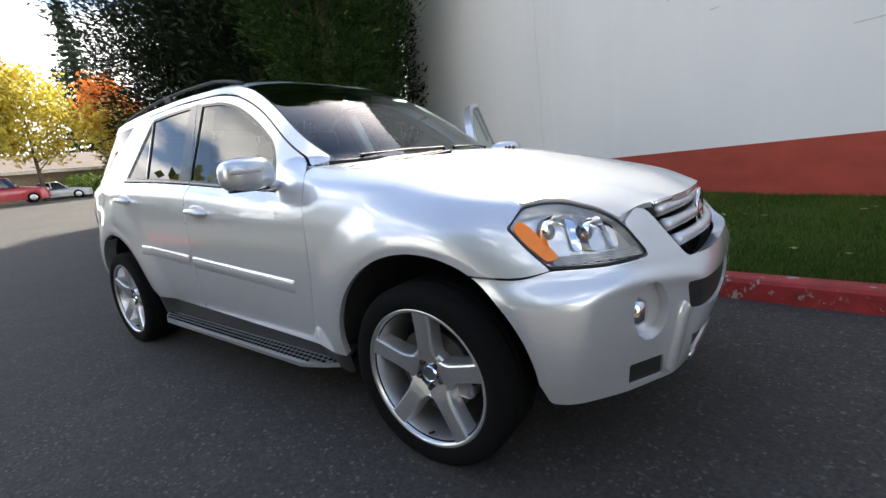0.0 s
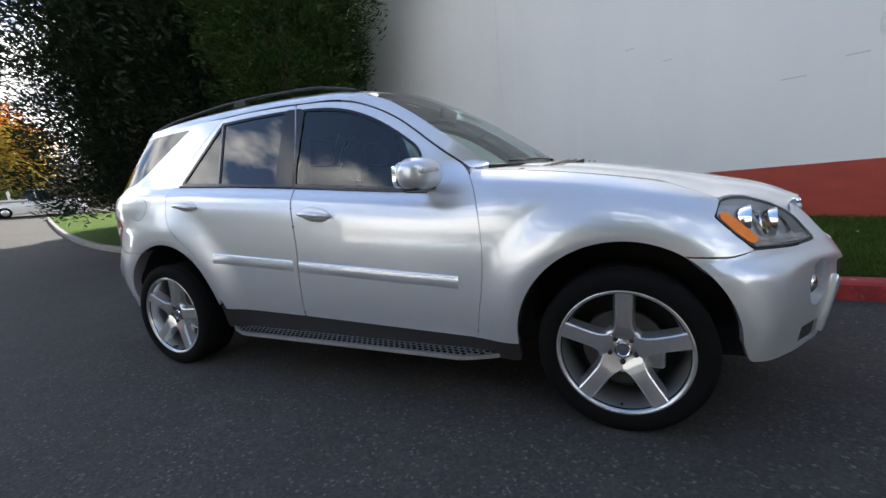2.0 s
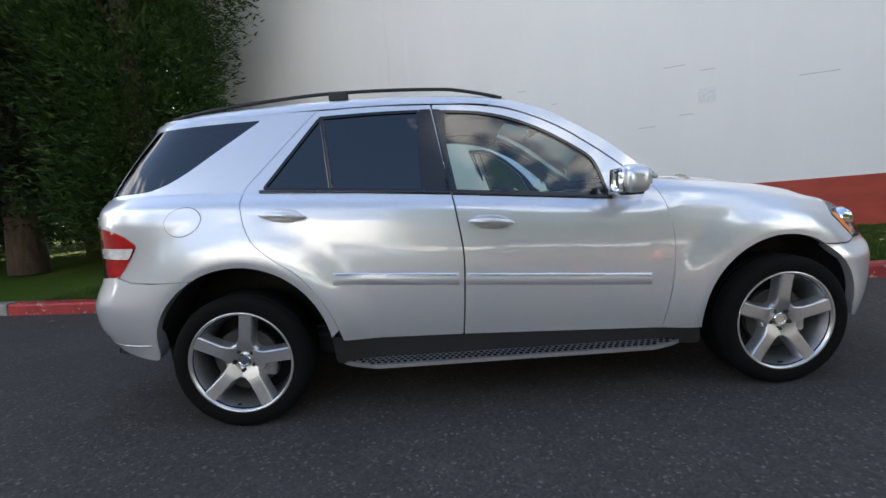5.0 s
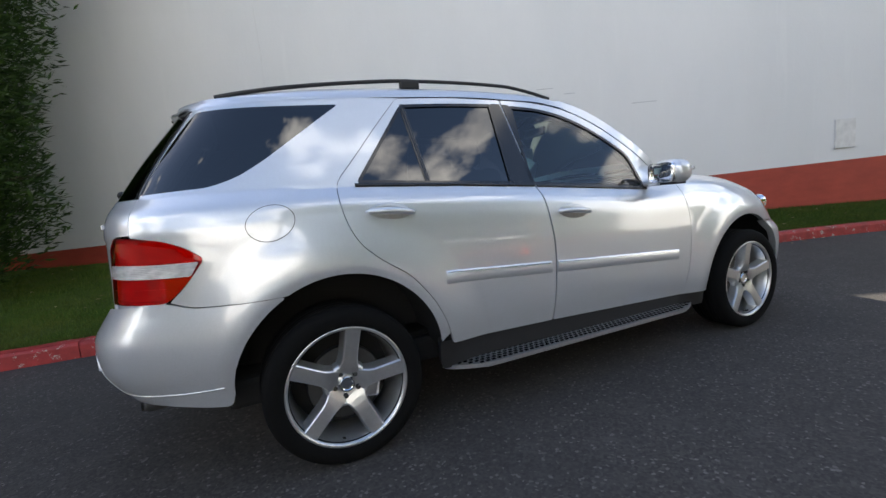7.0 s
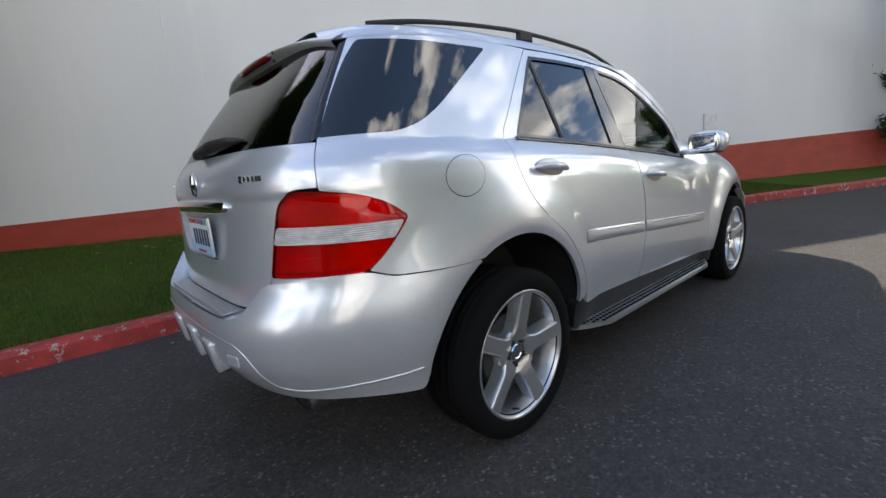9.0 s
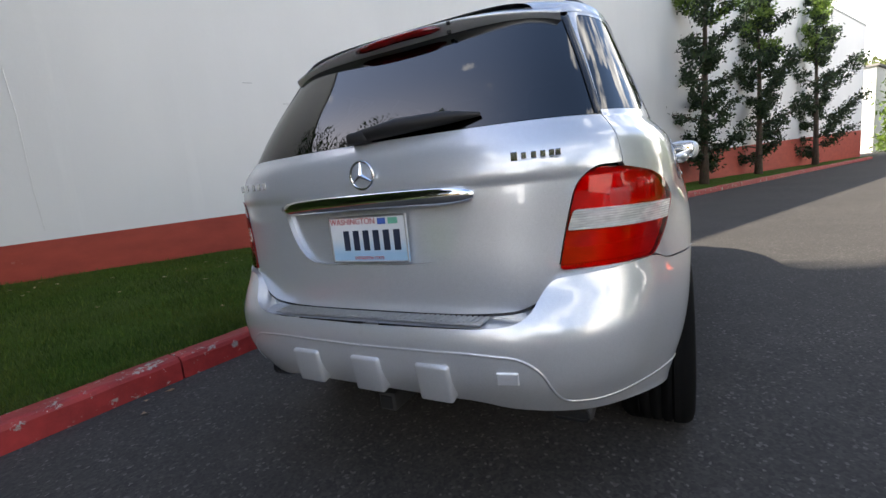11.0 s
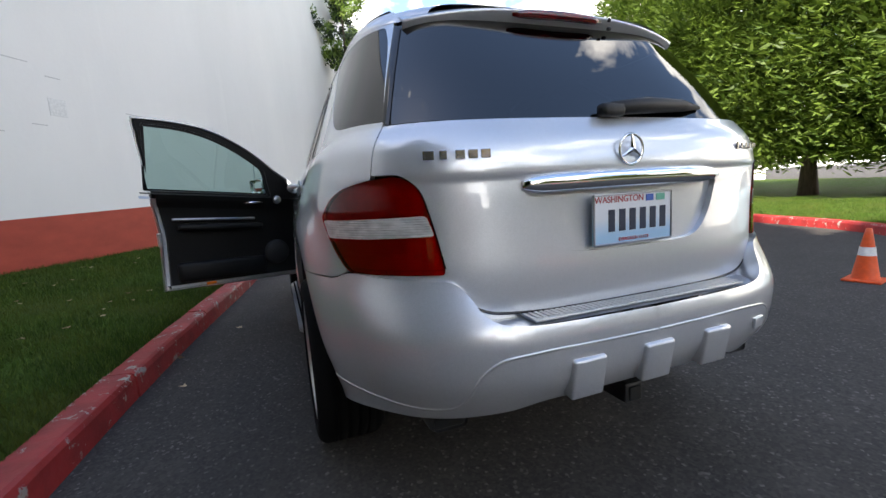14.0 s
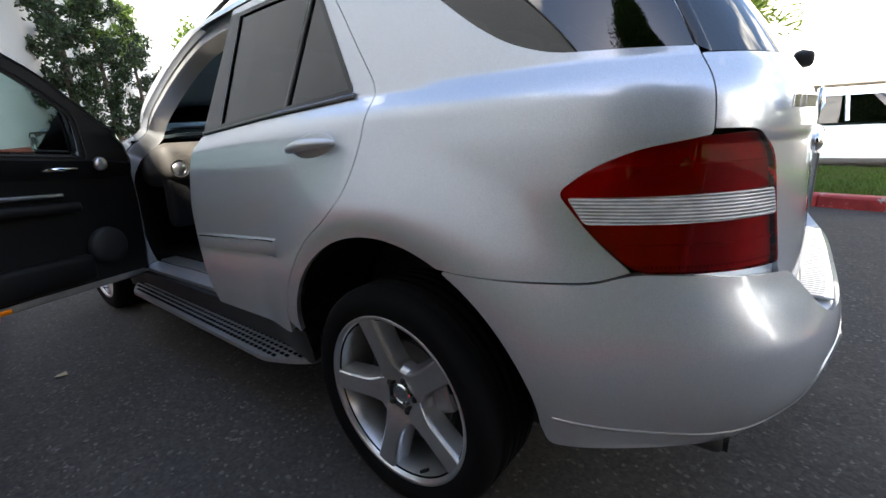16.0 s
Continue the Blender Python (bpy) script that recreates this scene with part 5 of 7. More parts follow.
def bonnet(car):
    xs = np.linspace(0.765, 1.62, 9)
    edge = np.stack([xs, half_width(xs, fender_top(xs)), fender_top(xs) + 0.002], -1)
    lamp = np.array([(1.985, 0.968), (2.081, 0.976), (2.185, 0.969), (2.325, 0.934), (2.406, 0.893), (2.46, 0.906), (2.525, 0.922)])
    edge = np.vstack([edge, surface("wrap_nose", lamp[:, 0], lamp[:, 1])])
    run = np.r_[0, np.cumsum(np.linalg.norm(np.diff(edge, axis=0), axis=1))]
    run /= run[-1]

    def f(a, b):
        t = 2 * a - 1
        s = np.abs(t)
        ex, ey, ez = (np.interp(b, run, edge[:, i]) for i in range(3))
        xc = 0.965 + 1.25 * b
        zc = curve(xc, (0.96, 1.25, 1.6, 1.9, 2.1, 2.215), (1.195, 1.172, 1.108, 1.040, 0.985, 0.930))
        zc = np.maximum(zc, ez)
        k = s ** (2.2 + 0.8 * b)
        z = zc + (ez - zc) * s**2.8 - 0.006 * step(0.60, 0.70, s) * (1 - step(0.72, 0.95, s))
        return np.stack([xc + (ex - xc) * k, t * ey * 0.997, z], -1)
    h = sheet("bonnet", f, 91, 81, PAINT, car, "silver bonnet", 0.02)
    G = f(*(q.ravel() for q in np.meshgrid(np.linspace(0, 1, 121), np.linspace(0, 1, 121))))
    for side in (-1, 1):
        for k in range(3):
            x, y = 1.14 + 0.035 * k, side * (0.47 - 0.022 * k)
            z = float(G[np.argmin(np.hypot(G[:, 0] - x, G[:, 1] - y)), 2])
            part("bonnet_vent", block((0.014, 0.24, 0.016), (x, y, z - 0.003), 0.004, (side * -6, 8, side * 22)), BLACK, h, "black bonnet vent")
    return h


def roof_edge(x):
    return curve(x, (-2.0, -1.6, -1.0, -0.37, 0.055, 0.21, 0.4), (1.60, 1.632, 1.660, 1.660, 1.615, 1.556, 1.45))


def roof_top(x):
    return curve(x, (-2.05, -1.82, -1.55, -1.18, -0.82, -0.46, -0.1, 0.07, 0.24, 0.35), (1.672, 1.708, 1.742, 1.766, 1.773, 1.766, 1.744, 1.720, 1.673, 1.63))


def greenhouse(car):
    def f(a, b):
        t = 2 * a - 1
        s = np.abs(t)
        x0 = -1.92 - 0.06 * s**2
        x = x0 + (0.245 - x0 - 0.15 * s**3) * b
        zd, yd = roof_edge(x) + 0.003, half_width(x, roof_edge(x))
        z = zd + (roof_top(x) - zd) * (1 - s**2.8) ** (1 / 2.2)
        return np.stack([x, t * yd, z], -1)
    r = sheet("roof", f, 81, 71, PAINT, car, "silver roof")

    def pan(a, b):
        p = f(0.19 + 0.62 * a, 0.30 + 0.36 * b)
        p[:, 2] += 0.003
        return p
    sheet("sunroof", pan, 21, 21, GLASS_DARK, r, "dark glass sunroof", 0.01)
    for s in (-1, 1):
        low = [(0.778, 1.176, 0.02), (0.657, 1.258, 0.2), (0.506, 1.374, 0.2), (0.368, 1.476, 0.2), (0.216, 1.557, 0.2), (0.058, 1.617, 0.2), (-0.05, 1.64, 0.0)]
        up = [(0.07, 1.662, 0.0), (0.245, 1.610, 0.2), (0.405, 1.520, 0.2), (0.56, 1.415, 0.2), (0.72, 1.292, 0.2), (0.87, 1.185, 0.02)]
        panel("windscreen_pillar", "side", shrink(fillet(low + up), 0.001), PAINT, car, s, h=0.012, lip=0.03, label="silver windscreen pillar")

    def ws(a, b):
        t = 2 * a - 1
        s = np.abs(t)
        xe = curve(b, (0, 0.35, 0.7, 1), (0.865, 0.63, 0.385, 0.14))
        ze = curve(b, (0, 0.35, 0.7, 1), (1.182, 1.362, 1.532, 1.650))
        ye = half_width(xe, ze) - 0.006
        xc = curve(b, (0, 0.35, 0.7, 1), (1.045, 0.775, 0.510, 0.262))
        zc = curve(b, (0, 0.35, 0.7, 1), (1.190, 1.376, 1.548, 1.681))
        k = s**2.4
        return np.stack([xc + (xe - xc) * k, t * ye, zc + (ze - zc) * k], -1)
    w = sheet("windscreen", ws, 41, 25, GLASS, car, "green tinted windscreen")
    for s in (-1, 1):
        bm = tube([(1.02, s * 0.05, 1.205), (0.985, s * 0.30, 1.207), (0.92, s * 0.58, 1.203)], [0.012, 0.010, 0.005], 6)
        part("wiper", bm, BLACK, w, "black windscreen wiper")
    part("cowl", tube([(1.040 - 0.18 * abs(t) ** 2.4, 0.72 * t, 1.178) for t in np.linspace(-1, 1, 21)], 0.011, 6), BLACK, car, smooth=True)
    # roof rails
    for s in (-1, 1):
        xs = np.linspace(-1.82, 0.04, 33)
        pts = []
        for x in xs:
            u = (x + 1.82) / 1.86
            lift = 0.034 * min(1, 2.2 * u, 6 * (1 - u)) if 0 < u < 1 else 0
            y = float(half_width(x, roof_edge(x))) - 0.070
            zr = float(roof_edge(x) + (roof_top(x) - roof_edge(x)) * (1 - (y / (y + 0.070)) ** 2.8) ** (1 / 2.2))
            pts.append((x, s * y, zr + 0.006 + lift))
        bm = tube(pts, 0.010, 8)
        rail = part("roof_rail", bm, BLACK, car, "black roof rail", smooth=True)
        for k in (16,):
            p = pts[k]
            part("rail_foot", block((0.11, 0.028, 0.05), (p[0], p[1], p[2] - 0.02), 0.010), BLACK, rail)


# ---------------------------------------------------------------- wheels
def tyre_mesh():
    prof = [(0.250, -0.108), (0.266, -0.121), (0.282, -0.131), (0.312, -0.134), (0.336, -0.127), (0.350, -0.112), (0.3555, -0.095), (0.356, -0.06)]
    for y in (-0.058, -0.020, 0.020, 0.058):
        prof += [(0.356, y - 0.006), (0.348, y - 0.004), (0.348, y + 0.004), (0.356, y + 0.006)]
    prof += [(0.356, 0.06), (0.3555, 0.095), (0.350, 0.112), (0.336, 0.127), (0.312, 0.134), (0.282, 0.131), (0.266, 0.121), (0.250, 0.108)]
    return lathe(prof, 96)


def rim_mesh():
    """Five wide flat spokes in a deep barrel; outer side towards -y."""
    bm = lathe([(0.270, -0.108), (0.2745, -0.118), (0.272, -0.124), (0.266, -0.1255), (0.259, -0.122), (0.254, -0.110), (0.246, -0.085), (0.236, -0.02), (0.228, 0.09), (0.252, 0.11)], 80)
    spokes = []
    for k in range(5):
        sp = bmesh.new()
        rows = ((0.050, 0.052, -0.084), (0.078, 0.046, -0.094), (0.105, 0.036, -0.101), (0.13, 0.0325, -0.105), (0.18, 0.0325, -0.110), (0.23, 0.0335, -0.115), (0.262, 0.035, -0.119))
        grid = []
        for r, w, y in rows:
            grid.append([sp.verts.new(p) for p in ((-w - 0.012, y + 0.058, r), (-w - 0.003, y + 0.012, r), (-w, y + 0.004, r), (-w + 0.005, y, r), (w - 0.005, y, r), (w, y + 0.004, r), (w + 0.003, y + 0.012, r), (w + 0.012, y + 0.058, r))])
        for a, b in zip(grid, grid[1:]):
            for i in range(7):
                sp.faces.new((a[i], a[i + 1], b[i + 1], b[i]))
        bmesh.ops.recalc_face_normals(sp, faces=sp.faces)
        bmesh.ops.rotate(sp, cent=(0, 0, 0), matrix=Matrix.Rotation(2 * math.pi * k / 5, 3, "Y"), verts=sp.verts)
        spokes.append(sp)
    hub = lathe([(0.0, -0.068), (0.066, -0.068), (0.074, -0.074), (0.082, -0.090), (0.092, -0.093), (0.104, -0.070), (0.108, -0.03)], 40)
    return bm, spokes, hub


def wheels(car):
    rim, spokes, hub = rim_mesh()
    extra = []
    for nm, b in [("wheel_spoke", sp) for sp in spokes] + [("wheel_hub", hub)]:
        me = bpy.data.meshes.new(nm)
        b.to_mesh(me)
        me.materials.append(ALU)
        me.polygons.foreach_set("use_smooth", [nm == "wheel_hub"] * len(me.polygons))
        extra.append((nm, me, ""))
    me_r = bpy.data.meshes.new("wheel")
    rim.to_mesh(me_r)
    me_r.materials.append(ALU)
    me_r.polygons.foreach_set("use_smooth", [True] * len(me_r.polygons))
    ty = tyre_mesh()
    me_t = bpy.data.meshes.new("tyre")
    ty.to_mesh(me_t)
    me_t.materials.append(RUBBER)
    me_t.polygons.foreach_set("use_smooth", [True] * len(me_t.polygons))
    disc = lathe([(0.05, -0.045), (0.165, -0.045), (0.168, -0.035), (0.168, -0.015), (0.05, -0.012)], 48)
    me_d = bpy.data.meshes.new("brake_disc")
    disc.to_mesh(me_d)
    me_d.materials.append(IRON)
    cap = lathe([(0.0, -0.084), (0.024, -0.084), (0.027, -0.087), (0.032, -0.087), (0.036, -0.082), (0.038, -0.066)], 28)
    me_c = bpy.data.meshes.new("centre_cap")
    cap.to_mesh(me_c)
    me_c.materials.append(CHROME)
    nut = lathe([(0.0, -0.090), (0.009, -0.089), (0.0115, -0.084), (0.012, -0.066)], 6, at=(0, 0, 0))
    me_n = bpy.data.meshes.new("wheel_bolt")
    nut.to_mesh(me_n)
    me_n.materials.append(IRON)
    me_v = bpy.data.meshes.new("tyre_valve")
    vb = tube([(0, -0.085, -0.244), (0, -0.115, -0.232)], 0.005, 6)
    vb.to_mesh(me_v)
    me_v.materials.append(BLACK)
    back = lathe([(0.0, 0.06), (0.232, 0.06), (0.232, 0.10)], 40)
    me_b = bpy.data.meshes.new("wheel_back")
    back.to_mesh(me_b)
    me_b.materials.append(DARK)
    for x, s, turn in ((1.4575, -1, 2), (-1.4575, -1, 11), (1.4575, 1, 20), (-1.4575, 1, -22)):
        w = new("wheel", me_r)
        w.parent = car
        w.matrix_world = Matrix.Translation((x, s * 0.812, 0.354)) @ (Matrix.Rotation(math.pi, 4, "Z") if s > 0 else Matrix.Identity(4)) @ Matrix.Rotation(radians(turn), 4, "Y")
        tagged(w, "five-spoke silver alloy wheel")
        for nm, me, lab in (("tyre", me_t, "black road tyre"), ("brake_disc", me_d, ""), ("centre_cap", me_c, "chrome centre cap"), ("tyre_valve", me_v, ""), ("wheel_back", me_b, ""), *extra):
            tagged(under(new(nm, me), w), lab)
        for k in range(5):
            b = under(new("wheel_bolt", me_n), w)
            a = 2 * math.pi * (k + 0.5) / 5
            b.location = (0.055 * math.sin(a), 0, 0.055 * math.cos(a))
        bm = block((0.07, 0.07, 0.16), (0.13, -0.02, 0.0), 0.015)
        part("brake_caliper", bm, SATIN, w)


def lower_body(car):
    for s in (-1, 1):
        o = [(-0.985, 0.440, 0.01), (1.01, 0.362, 0.01), (1.02, 0.25, 0.03), (-0.98, 0.285, 0.03)]
        panel("side_skirt", "side", fillet(o), BLACK, car, s, off=-0.012, h=0.02, lip=0.05, label="matt black side skirt")
        n = 60
        xs = np.linspace(-0.95, 0.93, n)
        ya, yb, z = 0.835, 0.955, lambda x: 0.292 - 0.010 * x
        def edge(x):
            u = (x + 0.95) / 1.88
            return ya + (yb - ya) * min(1, (min(u, 1 - u) * 9 + 0.02)) ** 0.6
        bm = bmesh.new()
        top = [(bm.verts.new((x, s * 0.80, z(x))), bm.verts.new((x, s * edge(x), z(x) - 0.006)), bm.verts.new((x, s * edge(x), z(x) - 0.026)), bm.verts.new((x, s * 0.80, z(x) - 0.03))) for x in xs]
        for p, q in zip(top, top[1:]):
            for i in range(3):
                bm.faces.new((p[i], p[i + 1], q[i + 1], q[i]))
        bmesh.ops.recalc_face_normals(bm, faces=bm.faces)
        board = part("running_board", bm, STEEL, car, "brushed steel running board with rubber studs")
        studs = bmesh.new()
        for r, yy in enumerate((0.845, 0.872, 0.899, 0.926)):
            for k in range(52):
                x = -0.90 + 1.79 * (k + 0.5 * (r % 2)) / 52
                if edge(x) > yy + 0.014:
                    bmesh.ops.create_cube(studs, size=1, matrix=Matrix.Translation((x, s * yy, z(x) - 0.0035)) @ Matrix.Diagonal((0.020, 0.013, 0.006, 1)))
        part("rubber_studs", studs, RUBBER, board, "black rubber studs")
        # wheel houses
        for cx, cz, r in ((-1.44, 0.395, 0.475), (1.45, 0.385, 0.455)):
            bm = bmesh.new()
            ring = []
            for a in np.linspace(2, 178, 36):
                c, sn = math.cos(radians(a)), math.sin(radians(a))
                zz = max(cz + r * sn, 0.30)
                ring.append([bm.verts.new((cx + r * c, s * y, zz)) for y in (min(0.895, float(half_width(cx + r * c, max(zz, 0.45), cx < 0)) - 0.03), 0.55)])
            for p, q in zip(ring, ring[1:]):
                bm.faces.new((p[0], p[1], q[1], q[0]))
            inner = [p[1] for p in ring]
            bm.faces.new(inner)
            part("wheel_house", bm, DARK, car)
    part("underbody", block((3.9, 1.45, 0.14), (0.0, 0, 0.36), 0.03), DARK, car, "black underbody")
    part("tail_floor", block((0.45, 1.2, 0.10), (-2.06, 0, 0.50), 0.03), DARK, car)
    part("nose_floor", block((0.26, 1.0, 0.12), (1.90, 0, 0.38), 0.03), DARK, car)
    # the metal behind the panels
    for s in (-1, 1):
        o = fillet(FRONT_DOOR)
        panel("door_frame", "side", shrink(o, -0.03), PAINT if s > 0 else BLACK, car, s, holes=[shrink(o, 0.035)], off=-0.035, h=0.014, lip=0.08 if s > 0 else 0.05, label="silver door opening frame" if s > 0 else "")
        panel("rear_frame", "side", shrink(fillet(REAR_DOOR), -0.02), BLACK, car, s, holes=[shrink(fillet(REAR_PANE), 0.005)], off=-0.03, h=0.02, lip=0)
        panel("wing_inner", "side", [(0.87, 0.36), (0.88, 1.10), (1.5, 1.03), (1.8, 0.85), (1.45, 0.86), (1.1, 0.80), (1.0, 0.36)], DARK, car, s, off=-0.04, h=0.05, lip=0)
        panel("quarter_inner", "wrap_tail", fillet([(-1.30, 1.66), (-1.5, 1.25), (-1.35, 0.95), (-1.1, 0.84), (-1.45, 0.90), (-1.8, 0.83), (-2.5, 0.80), (-2.6, 1.05), (-2.40, 1.12), (-2.39, 1.255), (-2.05, 1.245), (-1.86, 1.30), (-1.52, 1.62), (-2.2, 1.61), (-2.23, 1.65)]), DARK, car, s, off=-0.03, h=0.04, lip=0)
    part("sill_plate", block((0.86, 0.09, 0.012), (0.25, 0.745, 0.455), 0.004, (0, 2.4, 0)), STEEL, car, "brushed steel door sill plate")
    part("firewall", block((0.04, 1.5, 0.75), (1.02, 0, 0.78), 0.01), DARK, car)
    panel("gate_inner", "back", [(0.55, 0.68), (0.60, 0.95), (0.62, 1.23), (-0.62, 1.23), (-0.60, 0.95), (-0.55, 0.68)], DARK, car, 1, off=-0.05, h=0.05, lip=0)


def interior(car):
    part("floor_mat", block((2.5, 1.40, 0.03), (-0.30, 0, 0.445), 0.01), LEATHER, car)
    part("dashboard", block((0.42, 1.46, 0.22), (0.70, 0, 1.00), 0.07, (0, 10, 0), seg=4), DASH, car, "black dashboard", smooth=True)
    part("dash_panel", block((0.10, 1.42, 0.34), (0.60, 0, 0.80), 0.04, (0, -8, 0), seg=3), BLACK, car, smooth=True)
    for y in (0.645, -0.645, 0.09, -0.09):
        part("air_vent", lathe([(0.0, -0.012), (0.036, -0.010), (0.040, 0.0), (0.047, 0.002), (0.050, -0.012)], 28, "X", (0.495 if abs(y) > 0.5 else 0.49, y, 0.985)), SATIN, car, "round silver air vent", smooth=True)
    part("centre_console", block((0.9, 0.24, 0.22), (0.15, 0, 0.62), 0.04, seg=3), LEATHER, car, smooth=True)
    ring = [(0.0, 0.185 * math.cos(a), 0.185 * math.sin(a)) for a in np.linspace(0, 2 * math.pi, 41)]
    sw = tube(ring, 0.016, 8, bm=None)
    sw = block((0.05, 0.15, 0.11), (0.02, 0, 0), 0.03, bm=sw, seg=3)
    for a in (180, 0, 270):
        sw = tube([(0.01, 0, 0), (0, 0.18 * math.cos(radians(a)), 0.18 * math.sin(radians(a)))], 0.018, 6, bm=sw)
    bmesh.ops.transform(sw, matrix=Matrix.Translation((0.36, 0.37, 0.985)) @ Euler((0, radians(-24), 0)).to_matrix().to_4x4(), verts=sw.verts)
    part("steering_wheel", sw, LEATHER, car, "black steering wheel", smooth=True)

    def seat(x, y, w, name):
        st = part(name, block((0.50, w, 0.16), (x, y, 0.66), 0.05, (0, -6, 0), seg=4), LEATHER, car, "black leather seat", smooth=True)
        part("seat_base", block((0.42, w * 0.8, 0.18), (x, y, 0.52), 0.02), BLACK, st)
        part("seat_back", block((0.15, w, 0.62), (x - 0.30, y, 0.98), 0.06, (0, -14, 0), seg=4), LEATHER, st, smooth=True)
        n = 1 if w < 0.7 else 3
        for k in range(n):
            yy = y + (k - (n - 1) / 2) * 0.42
            part("head_rest", block((0.10, 0.26, 0.18), (x - 0.40, yy, 1.395), 0.045, (0, -10, 0), seg=4), LEATHER, st, smooth=True)
    seat(-0.08, 0.37, 0.52, "driver_seat")
    seat(-0.08, -0.37, 0.52, "passenger_seat")
    seat(-0.98, 0.0, 1.06, "rear_bench")
    part("inner_mirror", block((0.03, 0.24, 0.07), (0.36, 0.0, 1.565), 0.014, (0, 15, 0), seg=3), BLACK, car, "black inside mirror", smooth=True)

    def lin(a, b):
        t = 2 * a - 1
        x = -1.85 + 2.03 * b
        zd, yd = roof_edge(x) - 0.02, half_width(x, roof_edge(x)) - 0.03
        return np.stack([x, t * yd, zd + (roof_top(x) - 0.045 - zd) * (1 - np.abs(t) ** 4)], -1)
    sheet("headliner", lin, 25, 15, HEADLINE, car)
    part("reading_lamp", block((0.06, 0.16, 0.012), (0.12, 0, 1.668), 0.004), simple("lamp_cover", (0.7, 0.66, 0.55), 0.4), car)


def build_suv():
    car = holder("suv_car", "silver five-door off-road car parked beside the kerb", "car")
    front_door(car, -1, False)
    front_door(car, 1, True)
    for s in (-1, 1):
        rear_door(car, s)
        quarter(car, s)
        fender(car, s)
        headlamp(car, s)
    tailgate(car)
    rear_bumper(car)
    front_end(car)
    bonnet(car)
    greenhouse(car)
    wheels(car)
    lower_body(car)
    interior(car)
    return car


build_suv()


# ---------------------------------------------------------------- trees and shrubs
def leaves_mesh(name, centres, spread, per, size, mat, droop=0.0, seed=1, flatten=1.0):
    """Many small leaf blades in clumps round the given centres."""
    rng = np.random.default_rng(seed)
    c = np.repeat(np.asarray(centres), per, 0)
    n = len(c)
    d = rng.normal(size=(n, 3)) * np.asarray(spread) * np.array((0.5, 0.5, 0.5 * flatten))
    p = c + d
    u = rng.normal(size=(n, 3))
    u[:, 2] -= droop
    u /= np.linalg.norm(u, axis=1)[:, None]
    v = np.cross(u, rng.normal(size=(n, 3)))
    v /= np.linalg.norm(v, axis=1)[:, None] + 1e-9
    s = size * rng.uniform(0.6, 1.4, n)[:, None]
    V = np.stack([p - u * s * 0.6, p + v * s * 0.32, p + u * s * 0.7, p - v * s * 0.32], 1)
    me = data_of(name, V.reshape(-1, 3), np.arange(4 * n).reshape(n, 4), mat, False)
    return me


def shell(n, radius, z0, z1, seed, inner=0.55, lumps=0.25, jitter=0.0):
    """Clump centres in the outer part of a crown; radius is a function of height."""
    rng = np.random.default_rng(seed)
    z = rng.uniform(z0, z1, n * 3)
    r = np.array([radius(t) for t in z])
    keep = rng.uniform(0, 1, n * 3) < (r + 0.15) / (r.max() + 0.15)
    z, r = z[keep][:n], r[keep][:n]
    a = rng.uniform(0, 2 * np.pi, len(z))
    ph = rng.uniform(0, 6.28, 6)
    k = 1 + lumps * (np.sin(3 * a + ph[0] + z * 1.3) * 0.5 + np.sin(5 * a + ph[1] - z * 2.1) * 0.35 + np.sin(2 * a + ph[2] + z * 3.7) * 0.4)
    rr = r * k * (inner + (1 - inner) * rng.uniform(0, 1, len(z)) ** 0.5)
    return np.stack([rr * np.cos(a), rr * np.sin(a), z + rng.normal(size=len(z)) * jitter], -1)


def trunk_mesh(height, r0, seed, limbs=0, reach=1.0, start=0.3, up=0.4):
    rng = np.random.default_rng(seed)
    pts = [(0.12 * math.sin(2.3 * t + seed) * t, 0.12 * math.cos(1.7 * t + seed) * t, height * t - 0.1) for t in np.linspace(0, 1, 9)]
    bm = tube(pts, [r0 * (1.25 if t == 0 else 1) * (1 - 0.85 * t) for t in np.linspace(0, 1, 9)], 10)
    for k in range(limbs):
        t = start + (0.95 - start) * k / max(1, limbs - 1)
        a = k * 2.4 + rng.uniform(-0.4, 0.4)
        L = reach * (1 - 0.6 * t) * rng.uniform(0.7, 1.1)
        z = height * t
        q = [(0, 0, z), (L * 0.5 * math.cos(a), L * 0.5 * math.sin(a), z + up * L * 0.35), (L * math.cos(a), L * math.sin(a), z + up * L * 0.8)]
        bm = tube(q, [r0 * 0.35 * (1 - 0.6 * t), r0 * 0.2 * (1 - 0.6 * t), 0.012], 6, bm=bm)
    return bm


def tree(name, at, label, mesh_of_leaves, trunk, group=""):
    t = holder(name, label, "tree" if "shrub" not in name else "shrub", at, 0, group)
    part("trunk", trunk, BARK, t, smooth=True)
    under(new("crown", mesh_of_leaves), t)
    return t


